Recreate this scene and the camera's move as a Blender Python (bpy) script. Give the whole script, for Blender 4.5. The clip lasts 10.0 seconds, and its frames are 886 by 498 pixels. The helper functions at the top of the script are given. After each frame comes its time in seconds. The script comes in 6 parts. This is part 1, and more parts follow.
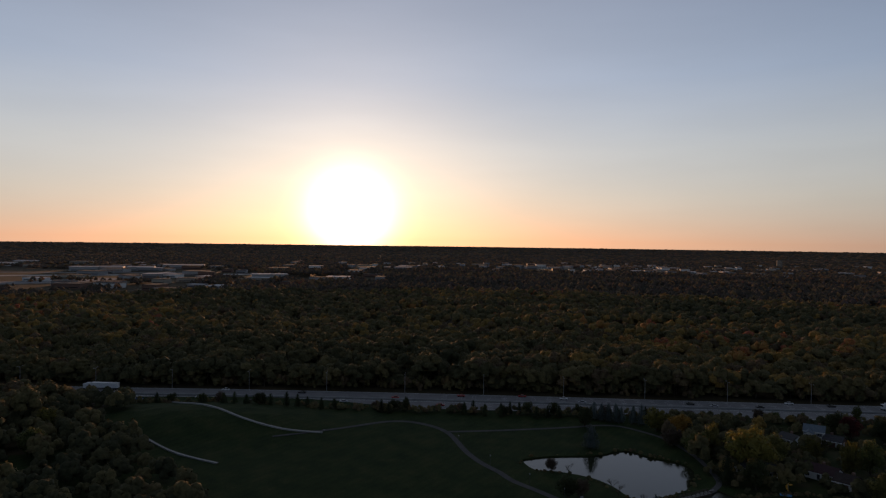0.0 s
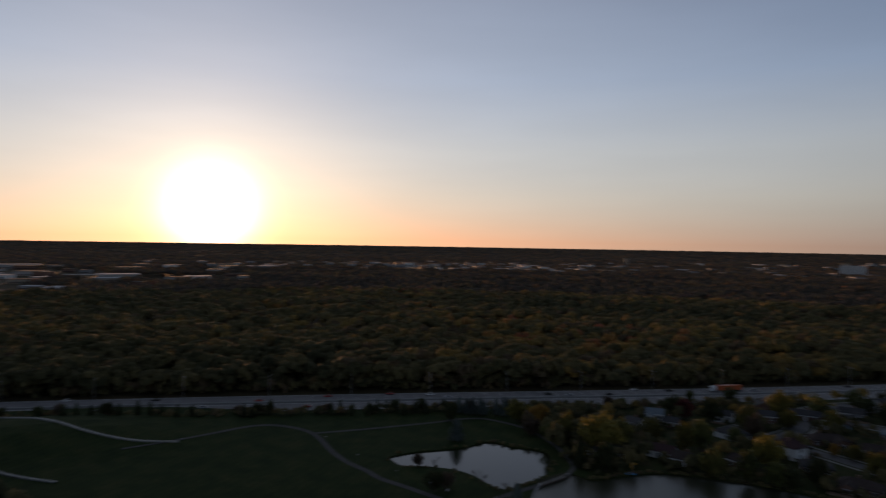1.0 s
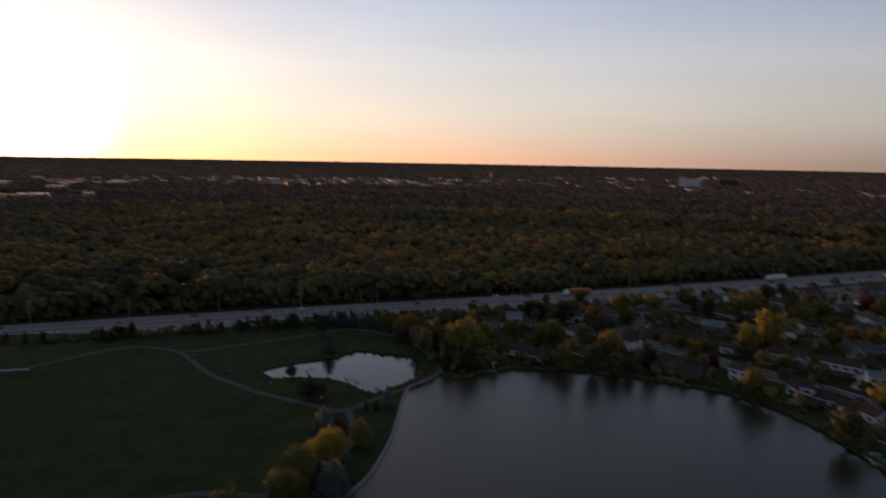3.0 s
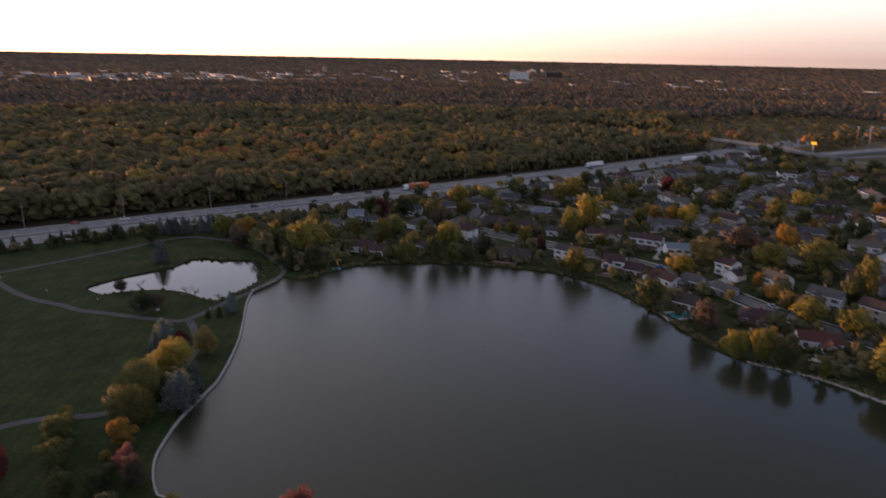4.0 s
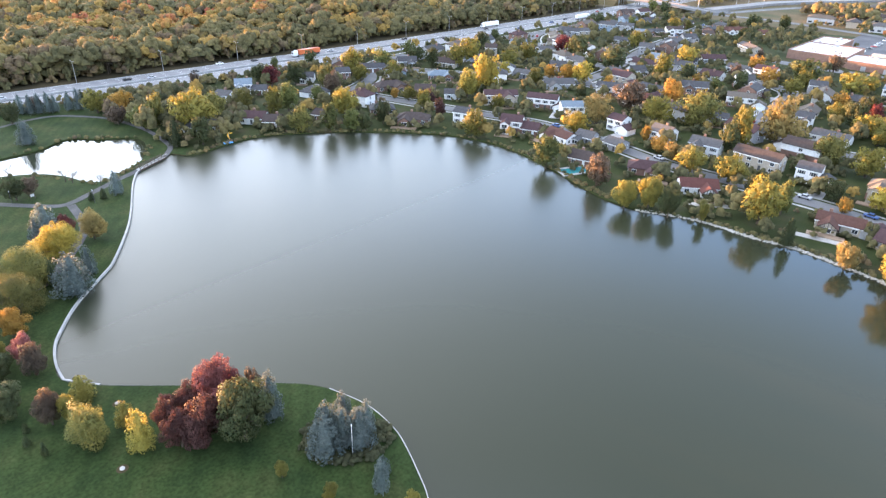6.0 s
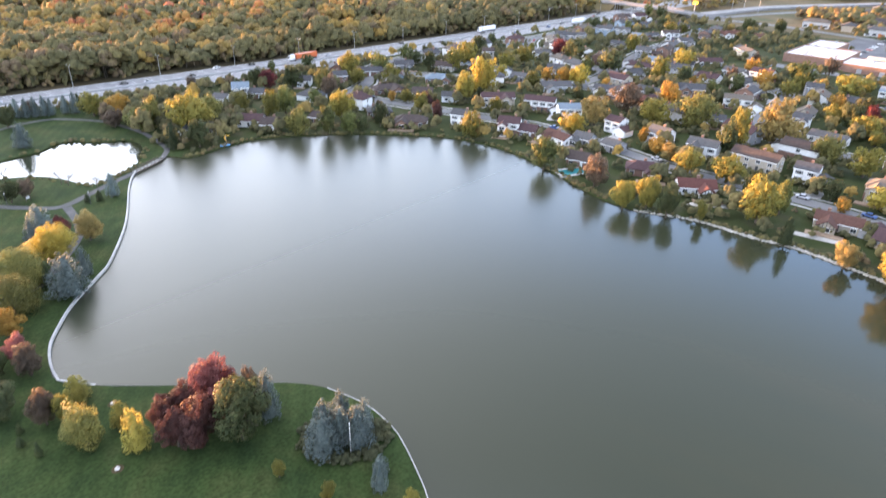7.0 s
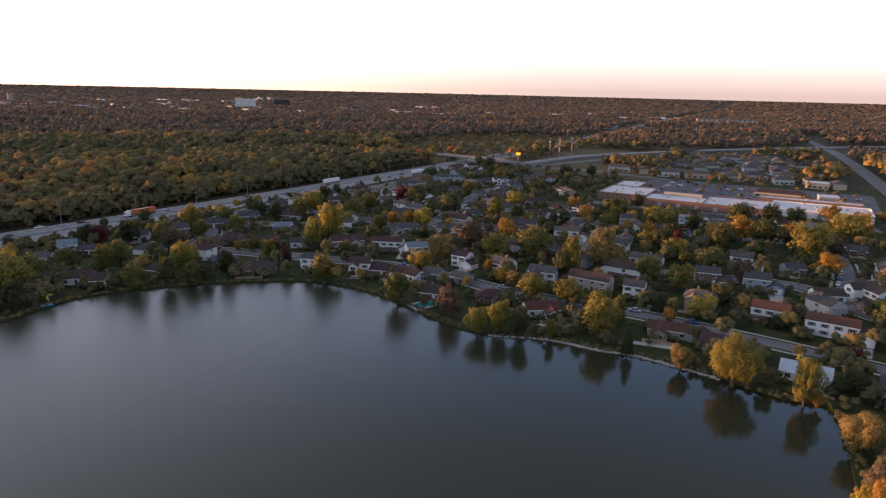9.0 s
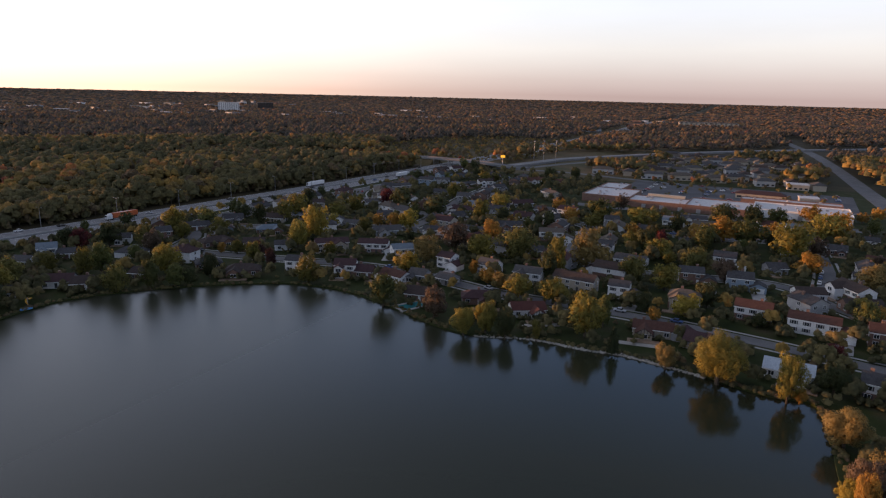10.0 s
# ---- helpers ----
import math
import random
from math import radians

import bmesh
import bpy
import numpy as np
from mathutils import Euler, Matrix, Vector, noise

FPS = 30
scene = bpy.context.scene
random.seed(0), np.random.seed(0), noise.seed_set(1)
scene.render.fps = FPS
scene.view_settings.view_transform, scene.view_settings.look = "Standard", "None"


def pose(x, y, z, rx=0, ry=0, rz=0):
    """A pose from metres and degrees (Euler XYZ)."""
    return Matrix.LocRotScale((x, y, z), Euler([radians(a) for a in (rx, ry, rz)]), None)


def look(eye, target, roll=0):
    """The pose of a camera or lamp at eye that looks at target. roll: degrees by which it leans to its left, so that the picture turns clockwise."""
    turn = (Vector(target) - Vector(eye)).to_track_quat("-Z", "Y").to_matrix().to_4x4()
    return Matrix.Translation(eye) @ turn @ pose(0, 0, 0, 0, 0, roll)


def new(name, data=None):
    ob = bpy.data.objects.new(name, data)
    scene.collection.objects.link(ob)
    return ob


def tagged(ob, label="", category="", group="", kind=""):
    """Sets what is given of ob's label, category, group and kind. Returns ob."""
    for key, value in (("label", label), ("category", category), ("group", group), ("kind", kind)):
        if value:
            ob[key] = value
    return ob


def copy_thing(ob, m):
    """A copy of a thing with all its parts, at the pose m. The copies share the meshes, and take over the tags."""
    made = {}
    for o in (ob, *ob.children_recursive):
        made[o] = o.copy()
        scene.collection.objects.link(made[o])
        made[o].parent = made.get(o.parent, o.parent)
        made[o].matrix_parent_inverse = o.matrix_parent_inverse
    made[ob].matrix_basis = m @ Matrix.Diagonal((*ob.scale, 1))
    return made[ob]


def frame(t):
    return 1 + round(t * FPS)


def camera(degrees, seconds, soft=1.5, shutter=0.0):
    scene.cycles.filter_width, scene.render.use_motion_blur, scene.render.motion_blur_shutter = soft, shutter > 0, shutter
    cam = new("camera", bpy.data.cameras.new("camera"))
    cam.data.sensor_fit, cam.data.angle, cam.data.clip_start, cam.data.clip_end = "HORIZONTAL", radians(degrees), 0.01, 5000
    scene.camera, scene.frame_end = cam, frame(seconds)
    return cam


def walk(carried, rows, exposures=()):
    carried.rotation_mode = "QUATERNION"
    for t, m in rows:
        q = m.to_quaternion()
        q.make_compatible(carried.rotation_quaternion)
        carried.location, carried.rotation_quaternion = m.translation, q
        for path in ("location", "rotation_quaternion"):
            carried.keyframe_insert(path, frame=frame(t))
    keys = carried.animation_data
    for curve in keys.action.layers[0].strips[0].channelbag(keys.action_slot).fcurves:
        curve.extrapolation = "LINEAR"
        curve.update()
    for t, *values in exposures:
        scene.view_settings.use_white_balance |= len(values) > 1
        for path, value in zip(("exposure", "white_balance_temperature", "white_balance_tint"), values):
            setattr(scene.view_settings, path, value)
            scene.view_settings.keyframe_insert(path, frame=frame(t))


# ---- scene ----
# camera: a drone that hovers and pans; seconds, place, yaw, pitch, lean to its left
cam = camera(69.09, 10.0, soft=1.25, shutter=0.6)
ROWS = [
    (0, -0.00, 0.00, 90.00, 0.000, -0.547, 0.754),
    (0.5, 0.58, 0.02, 89.77, -1.145, -0.569, 0.798),
    (1, 0.23, -0.23, 89.95, -11.683, -0.518, 0.943),
    (1.5, -0.53, -0.60, 90.28, -16.679, -0.529, 1.059),
    (2, -0.66, -0.78, 90.08, -18.893, -0.781, 1.020),
    (2.2, -0.70, -0.96, 89.89, -19.262, -1.642, 0.994),
    (3.3, -0.84, -4.54, 89.86, -28.247, -10.789, 1.065),
    (3.5, -0.93, -4.61, 89.81, -32.543, -12.763, 1.115),
    (4, -1.15, -4.85, 89.86, -37.933, -16.725, 1.183),
    (4.5, -1.45, -4.88, 89.63, -41.810, -19.963, 1.281),
    (5, -1.59, -5.17, 89.36, -45.983, -23.035, 1.364),
    (5.5, -1.70, -5.12, 88.36, -47.281, -25.757, 1.410),
    (5.7, -1.58, -5.22, 87.95, -47.388, -26.799, 1.448),
    (6.8, -1.79, -4.96, 85.94, -47.810, -28.549, 1.426),
    (7, -1.73, -5.15, 85.53, -47.803, -27.276, 1.383),
    (7.5, -1.43, -5.60, 84.67, -49.266, -23.808, 1.271),
    (8, -1.69, -5.74, 83.50, -53.366, -19.928, 1.265),
    (8.5, -2.11, -5.35, 82.30, -58.160, -15.733, 1.340),
    (9, -2.02, -5.31, 80.86, -61.108, -13.781, 1.324),
    (9.5, -1.92, -5.25, 79.95, -62.162, -13.473, 1.367),
    (10, -1.92, -5.12, 79.81, -62.454, -13.435, 1.368),
]


def aim(x, y, z, yaw, pitch, lean):
    a, b = radians(yaw), radians(pitch)
    way = Vector((-math.sin(a) * math.cos(b), math.cos(a) * math.cos(b), math.sin(b)))
    return look((x, y, z), Vector((x, y, z)) + way * 100, lean)


EXPOSURES = [
    (0.0, 0.18, 6000, 12), (2.2, 0.20, 6100, 14), (3.3, 0.95, 6450, 18), (3.5, 1.15, 6500, 20), (4.0, 2.03, 6700, 25), (4.5, 3.14, 6400, 21), (5.0, 4.35, 6200, 12), (5.5, 4.68, 6250, 11), (7.0, 4.70, 6500, 14),
    (7.5, 4.62, 6700, 18), (8.0, 4.42, 6680, 20), (8.5, 3.52, 6620, 20), (9.0, 2.42, 6350, 19), (9.5, 1.92, 6220, 18), (10.0, 1.86, 6180, 18)]
walk(cam, [(t, aim(*r)) for t, *r in ROWS], EXPOSURES)

# world: clear evening sky, the sun just above the horizon
SUN_AZ, SUN_EL = 8.2, 2.4          # degrees to the left of +y, degrees up
SUN_DIR = Vector((-math.sin(radians(SUN_AZ)) * math.cos(radians(SUN_EL)), math.cos(radians(SUN_AZ)) * math.cos(radians(SUN_EL)), math.sin(radians(SUN_EL))))


def math_node(nt, op, a, b=None):
    n = nt.nodes.new("ShaderNodeMath")
    n.operation = op
    for k, v in enumerate((a, b)):
        if v is None:
            continue
        if isinstance(v, (int, float)):
            n.inputs[k].default_value = v
        else:
            nt.links.new(v, n.inputs[k])
    return n.outputs[0]


def scaled(nt, colour, fac):
    n = nt.nodes.new("ShaderNodeVectorMath")
    n.operation = "SCALE"
    if isinstance(colour, tuple):
        n.inputs[0].default_value = colour
    else:
        nt.links.new(colour, n.inputs[0])
    if isinstance(fac, (int, float)):
        n.inputs["Scale"].default_value = fac
    else:
        nt.links.new(fac, n.inputs["Scale"])
    return n.outputs[0]


def added(nt, a, b):
    n = nt.nodes.new("ShaderNodeVectorMath")
    n.operation = "ADD"
    nt.links.new(a, n.inputs[0])
    nt.links.new(b, n.inputs[1])
    return n.outputs[0]


# colour of the clear sky by height over the horizon in degrees, away from the sun
SKY = [(0, (0.128, 0.108, 0.101)), (1.5, (0.172, 0.156, 0.146)), (4, (0.227, 0.220, 0.203)), (8, (0.236, 0.246, 0.250)), (14, (0.130, 0.174, 0.245)), (22, (0.052, 0.084, 0.149)), (31, (0.048, 0.056, 0.072)), (45, (0.044, 0.047, 0.056)), (65, (0.096, 0.108, 0.136)), (90, (0.114, 0.127, 0.158))]
NISHITA_SHARE = 0.02
AUREOLE = [(5000.0, 40.0, (1.0, 0.88, 0.60)), (760.0, 2.9, (1.0, 0.85, 0.52)), (60.0, 0.24, (1.0, 0.80, 0.54)), (2.1, 0.235, (0.98, 0.93, 0.87))]
RED_BAND = (0.46, 0.13, 0.0)
GOLD_BAND = (0.10, 0.08, 0.0)
EXTINCTION = (0.07, 0.18, 0.22)      # share of red, green and blue that the low air takes at the horizon


def build_world():
    world = bpy.data.worlds.new("evening_sky")
    scene.world = world
    world.use_nodes = True
    nt = world.node_tree
    nt.nodes.clear()
    n, ln = nt.nodes.new, nt.links.new
    co = n("ShaderNodeTexCoord")
    sep = n("ShaderNodeSeparateXYZ")
    ln(co.outputs["Generated"], sep.inputs[0])
    up = math_node(nt, "MAXIMUM", sep.outputs[2], 0.004)
    com = n("ShaderNodeCombineXYZ")
    ln(sep.outputs[0], com.inputs[0])
    ln(sep.outputs[1], com.inputs[1])
    ln(up, com.inputs[2])
    sky = n("ShaderNodeTexSky")
    sky.sky_type = "NISHITA"
    sky.sun_disc = False
    sky.sun_elevation = radians(SUN_EL)
    sky.sun_rotation = radians(-SUN_AZ)
    sky.altitude = 200
    sky.air_density, sky.dust_density, sky.ozone_density = 1.0, 1.0, 1.5
    ln(com.outputs[0], sky.inputs[0])
    # haze near the ground warms the sky: colour by the height over the horizon
    el = math_node(nt, "MULTIPLY", math_node(nt, "ARCSINE", up), 180 / math.pi / 90)
    root = math_node(nt, "SQRT", el)
    ramp = n("ShaderNodeValToRGB")
    els = ramp.color_ramp.elements
    for i, (deg, c) in enumerate(SKY):
        pos = math.sqrt(deg / 90)
        e = els[i] if i < 2 else els.new(pos)
        e.position, e.color = pos, (*c, 1)
    ln(root, ramp.inputs[0])
    last = added(nt, ramp.outputs[0], scaled(nt, sky.outputs[0], NISHITA_SHARE))
    # the aureole of the sun in the hazy air
    dot = n("ShaderNodeVectorMath")
    dot.operation = "DOT_PRODUCT"
    dot.inputs[1].default_value = SUN_DIR
    ln(co.outputs["Generated"], dot.inputs[0])
    toward = math_node(nt, "MAXIMUM", dot.outputs["Value"], 0.0)
    for power, strength, tint in AUREOLE:
        last = added(nt, last, scaled(nt, tuple(c * strength for c in tint), math_node(nt, "POWER", toward, power)))
    low = math_node(nt, "POWER", 2.718, math_node(nt, "MULTIPLY", up, -26.0))
    last = added(nt, last, scaled(nt, RED_BAND, math_node(nt, "MULTIPLY", low, math_node(nt, "POWER", toward, 3.6))))
    wide = math_node(nt, "POWER", 2.718, math_node(nt, "MULTIPLY", up, -11.0))
    last = added(nt, last, scaled(nt, GOLD_BAND, math_node(nt, "MULTIPLY", wide, math_node(nt, "POWER", toward, 2.0))))
    loss = n("ShaderNodeVectorMath")
    loss.operation = "MULTIPLY"
    thick = math_node(nt, "POWER", 2.718, math_node(nt, "MULTIPLY", up, -42.0))
    ln(scaled(nt, tuple(-c for c in EXTINCTION), thick), loss.inputs[0])
    ln(last, loss.inputs[1])
    last = added(nt, last, loss.outputs[0])
    # thin high veils
    flat = n("ShaderNodeMapping")
    flat.inputs["Scale"].default_value = (1.6, 1.6, 9.0)
    flat.inputs["Rotation"].default_value = (0.1, 0.06, 0.3)
    ln(co.outputs["Generated"], flat.inputs["Vector"])
    veil = n("ShaderNodeTexNoise")
    veil.inputs["Scale"].default_value = 2.2
    veil.inputs["Detail"].default_value = 5
    ln(flat.outputs[0], veil.inputs["Vector"])
    share = n("ShaderNodeMapRange")
    share.inputs["From Min"].default_value, share.inputs["From Max"].default_value = 0.3, 0.7
    share.inputs["To Min"].default_value, share.inputs["To Max"].default_value = 0.972, 1.028
    ln(veil.outputs["Fac"], share.inputs["Value"])
    last = scaled(nt, last, share.outputs[0])
    bg = n("ShaderNodeBackground")
    ln(last, bg.inputs["Color"])
    ln(bg.outputs[0], n("ShaderNodeOutputWorld").inputs["Surface"])


build_world()
sun = new("sun", bpy.data.lights.new("sun", "SUN"))
sun.data.energy, sun.data.angle, sun.data.color = 2.6, radians(0.6), (1.0, 0.46, 0.18)
sun.matrix_world = look(SUN_DIR * 500, (0, 0, 0))

# ---- materials ----
MATS = {}


def material(name, stops, scale=1.0, rough=0.8, bump=0.2, source="noise", metal=0.0, through_light=0.0, bump_scale=None, mixing=0.5, spec=0.4, grain=(0.8, 1.15), depth=0.05):
    """A procedural surface: a ramp of colours driven by grain and by the piece's own chance."""
    m = bpy.data.materials.new(name)
    m.use_nodes = True
    nt = m.node_tree
    nt.nodes.clear()
    n, ln = nt.nodes.new, nt.links.new
    geo = n("ShaderNodeNewGeometry")
    big = n("ShaderNodeTexNoise")
    big.inputs["Scale"].default_value = scale
    big.inputs["Detail"].default_value = 6
    ln(geo.outputs["Position"], big.inputs["Vector"])
    stretch = n("ShaderNodeMapRange")
    stretch.inputs["From Min"].default_value, stretch.inputs["From Max"].default_value = 0.3, 0.7
    ln(big.outputs["Fac"], stretch.inputs["Value"])
    fac = stretch.outputs[0]
    if source != "noise":
        if source == "object":
            chance = n("ShaderNodeObjectInfo").outputs["Random"]
        elif source == "tint":
            at = n("ShaderNodeAttribute")
            at.attribute_name = "tint"
            chance = at.outputs["Fac"]
        else:
            chance = geo.outputs["Random Per Island"]
        mix = n("ShaderNodeMix")
        mix.inputs[0].default_value = mixing
        ln(chance, mix.inputs[2])
        ln(fac, mix.inputs[3])
        fac = mix.outputs[0]
    ramp = n("ShaderNodeValToRGB")
    els = ramp.color_ramp.elements
    for i, c in enumerate(stops):
        pos = i / (len(stops) - 1) if len(stops) > 1 else 0
        e = els[i] if i < 2 else els.new(pos)
        e.position = pos
        e.color = (*c, 1)
    if len(stops) == 1:
        els[1].color = (*[v * 0.8 for v in stops[0]], 1)
    ln(fac, ramp.inputs[0])
    fine = n("ShaderNodeTexNoise")
    fine.inputs["Scale"].default_value = bump_scale or scale * 6
    fine.inputs["Detail"].default_value = 4
    ln(geo.outputs["Position"], fine.inputs["Vector"])
    dark = n("ShaderNodeMapRange")
    dark.inputs["From Min"].default_value, dark.inputs["From Max"].default_value = 0.3, 0.7
    dark.inputs["To Min"].default_value, dark.inputs["To Max"].default_value = grain
    ln(fine.outputs["Fac"], dark.inputs["Value"])
    amount = dark.outputs[0]
    if source == "island" and through_light:
        each = n("ShaderNodeMapRange")
        each.inputs["To Min"].default_value, each.inputs["To Max"].default_value = 0.72, 1.2
        ln(n("ShaderNodeObjectInfo").outputs["Random"], each.inputs["Value"])
        both = n("ShaderNodeMath")
        both.operation = "MULTIPLY"
        ln(amount, both.inputs[0])
        ln(each.outputs[0], both.inputs[1])
        amount = both.outputs[0]
    tone = n("ShaderNodeVectorMath")
    tone.operation = "SCALE"
    ln(ramp.outputs[0], tone.inputs[0])
    ln(amount, tone.inputs["Scale"])
    bs = n("ShaderNodeBsdfPrincipled")
    bs.inputs["Roughness"].default_value = rough
    bs.inputs["Metallic"].default_value = metal
    bs.inputs["Specular IOR Level"].default_value = spec
    ln(tone.outputs[0], bs.inputs["Base Color"])
    if bump:
        bp = n("ShaderNodeBump")
        bp.inputs["Strength"].default_value = bump
        bp.inputs["Distance"].default_value = depth
        ln(fine.outputs["Fac"], bp.inputs["Height"])
        ln(bp.outputs[0], bs.inputs["Normal"])
    surf = bs.outputs[0]
    if through_light:
        tr = n("ShaderNodeBsdfTranslucent")
        ln(tone.outputs[0], tr.inputs["Color"])
        ms = n("ShaderNodeMixShader")
        ms.inputs[0].default_value = through_light
        ln(surf, ms.inputs[1])
        ln(tr.outputs[0], ms.inputs[2])
        surf = ms.outputs[0]
    ln(surf, n("ShaderNodeOutputMaterial").inputs["Surface"])
    MATS[name] = m
    return m


def water_material(name, rough, calm):
    m = bpy.data.materials.new(name)
    m.use_nodes = True
    nt = m.node_tree
    bs = nt.nodes["Principled BSDF"]
    bs.inputs["IOR"].default_value = 1.37
    n, ln = nt.nodes.new, nt.links.new
    geo = n("ShaderNodeNewGeometry")
    murk = n("ShaderNodeTexNoise")
    murk.inputs["Scale"].default_value = 0.012
    murk.inputs["Detail"].default_value = 3
    ln(geo.outputs["Position"], murk.inputs["Vector"])
    ramp = n("ShaderNodeValToRGB")
    ramp.color_ramp.elements[0].color = (0.0190, 0.0222, 0.0124, 1)
    ramp.color_ramp.elements[1].color = (0.0232, 0.0266, 0.0148, 1)
    ln(murk.outputs["Fac"], ramp.inputs[0])
    ln(ramp.outputs[0], bs.inputs["Base Color"])
    small = n("ShaderNodeTexNoise")
    small.inputs["Scale"].default_value = 1.6
    small.inputs["Detail"].default_value = 5
    ln(geo.outputs["Position"], small.inputs["Vector"])
    bp = n("ShaderNodeBump")
    bp.inputs["Strength"].default_value = 0.3
    bp.inputs["Distance"].default_value = 0.02
    ln(small.outputs["Fac"], bp.inputs["Height"])
    ln(bp.outputs[0], bs.inputs["Normal"])
    # the wind ruffles the open north side, the south-east shore lies calmer
    sep = n("ShaderNodeSeparateXYZ")
    ln(geo.outputs["Position"], sep.inputs[0])
    wind = n("ShaderNodeMapRange")
    wind.inputs["From Min"].default_value, wind.inputs["From Max"].default_value = 30, 150
    wind.inputs["To Min"].default_value, wind.inputs["To Max"].default_value = calm, rough
    ln(sep.outputs[1], wind.inputs["Value"])
    ln(wind.outputs[0], bs.inputs["Roughness"])
    MATS[name] = m


water_material("lake_water", 0.30, 0.10)
water_material("pond_water", 0.09, 0.09)
material("park_lawn", [(0.014, 0.025, 0.0080), (0.022, 0.035, 0.0105), (0.034, 0.042, 0.014)], 0.11, 0.95, 0.5, bump_scale=1.7, spec=0.08, grain=(0.68, 1.3))


def mown(m):
    """Faint mowing stripes across a lawn."""
    nt = m.node_tree
    n, ln = nt.nodes.new, nt.links.new
    bs = next(q for q in nt.nodes if q.type == "BSDF_PRINCIPLED")
    tone = bs.inputs["Base Color"].links[0].from_socket
    turn = n("ShaderNodeMapping")
    turn.inputs["Rotation"].default_value = (0, 0, 0.62)
    ln(n("ShaderNodeNewGeometry").outputs["Position"], turn.inputs["Vector"])
    wave = n("ShaderNodeTexWave")
    wave.inputs["Scale"].default_value = 0.085
    wave.inputs["Distortion"].default_value = 2.5
    wave.inputs["Detail"].default_value = 3
    ln(turn.outputs[0], wave.inputs["Vector"])
    rng = n("ShaderNodeMapRange")
    rng.inputs["To Min"].default_value, rng.inputs["To Max"].default_value = 0.92, 1.07
    ln(wave.outputs["Fac"], rng.inputs["Value"])
    mul = n("ShaderNodeVectorMath")
    mul.operation = "SCALE"
    ln(tone, mul.inputs[0])
    ln(rng.outputs[0], mul.inputs["Scale"])
    ln(mul.outputs[0], bs.inputs["Base Color"])


mown(MATS["park_lawn"])
material("yard", [(0.019, 0.027, 0.008), (0.028, 0.036, 0.011), (0.048, 0.042, 0.022)], 0.09, 0.95, 0.5, bump_scale=2, spec=0.1)
material("forest_floor", [(0.035, 0.030, 0.016), (0.055, 0.042, 0.022)], 0.05, 0.95, 0.5, bump_scale=1, spec=0.1)
material("prairie", [(0.12, 0.085, 0.045), (0.085, 0.066, 0.034), (0.055, 0.055, 0.024)], 0.02, 0.95, 0.5, bump_scale=0.6, spec=0.1)
material("far_land", [(0.028, 0.030, 0.016), (0.05, 0.04, 0.022), (0.034, 0.036, 0.02)], 0.006, 0.95, 0.3, bump_scale=0.05, spec=0.1)
material("concrete_road", [(0.165, 0.163, 0.165), (0.215, 0.213, 0.212)], 0.15, 0.95, 0.1, bump_scale=2, spec=0.12)
material("asphalt", [(0.10, 0.10, 0.105), (0.15, 0.15, 0.15)], 0.1, 0.95, 0.2, bump_scale=3, spec=0.12)
material("parking", [(0.07, 0.07, 0.075), (0.115, 0.115, 0.12)], 0.05, 0.95, 0.1, bump_scale=1, spec=0.12)
material("path_asphalt", [(0.060, 0.059, 0.060), (0.088, 0.086, 0.085)], 0.3, 0.95, 0.2, bump_scale=4, spec=0.12)
material("concrete", [(0.24, 0.238, 0.23), (0.32, 0.315, 0.305)], 0.4, 0.85, 0.3, bump_scale=5)
material("pale_stone", [(0.28, 0.265, 0.235), (0.38, 0.36, 0.33)], 0.5, 0.85, 0.4, "island", bump_scale=5)
material("line_paint", [(0.72, 0.72, 0.70), (0.6, 0.6, 0.58)], 1, 0.7, 0)
material("dark_strip", [(0.05, 0.05, 0.05), (0.09, 0.085, 0.08)], 0.3, 0.85, 0.1)
material("bark", [(0.05, 0.038, 0.028), (0.085, 0.066, 0.05)], 2, 0.95, 0.6)
material("grey_pole", [(0.30, 0.30, 0.31), (0.36, 0.36, 0.37)], 2, 0.45, 0, metal=0.6)
material("window_glass", [(0.02, 0.024, 0.03), (0.03, 0.034, 0.04)], 0.4, 0.08, 0, spec=0.7)
material("white_trim", [(0.78, 0.78, 0.77), (0.70, 0.70, 0.69)], 0.8, 0.5, 0.05)
material("dark_trim", [(0.04, 0.04, 0.045), (0.06, 0.06, 0.06)], 0.8, 0.6, 0)
material("brown_deck", [(0.20, 0.14, 0.09), (0.28, 0.2, 0.14)], 1, 0.8, 0.2)
material("tyre", [(0.02, 0.02, 0.02), (0.03, 0.03, 0.03)], 5, 0.9, 0)
material("pool_water", [(0.03, 0.19, 0.20), (0.04, 0.22, 0.23)], 0.5, 0.08, 0.1)
material("slide_yellow", [(0.60, 0.34, 0.03), (0.54, 0.30, 0.03)], 2, 0.4, 0)
material("boat_blue", [(0.12, 0.35, 0.65), (0.1, 0.3, 0.6)], 2, 0.4, 0)
WALL = {"white": [(0.72, 0.715, 0.70), (0.62, 0.615, 0.60)], "cream": [(0.374, 0.331, 0.266), (0.331, 0.288, 0.23)], "brick": [(0.144, 0.0828, 0.0612), (0.194, 0.115, 0.0864)],
        "grey": [(0.274, 0.274, 0.281), (0.23, 0.23, 0.238)], "bluegrey": [(0.245, 0.302, 0.36), (0.202, 0.259, 0.317)], "lightgrey": [(0.374, 0.374, 0.374), (0.331, 0.331, 0.331)]}
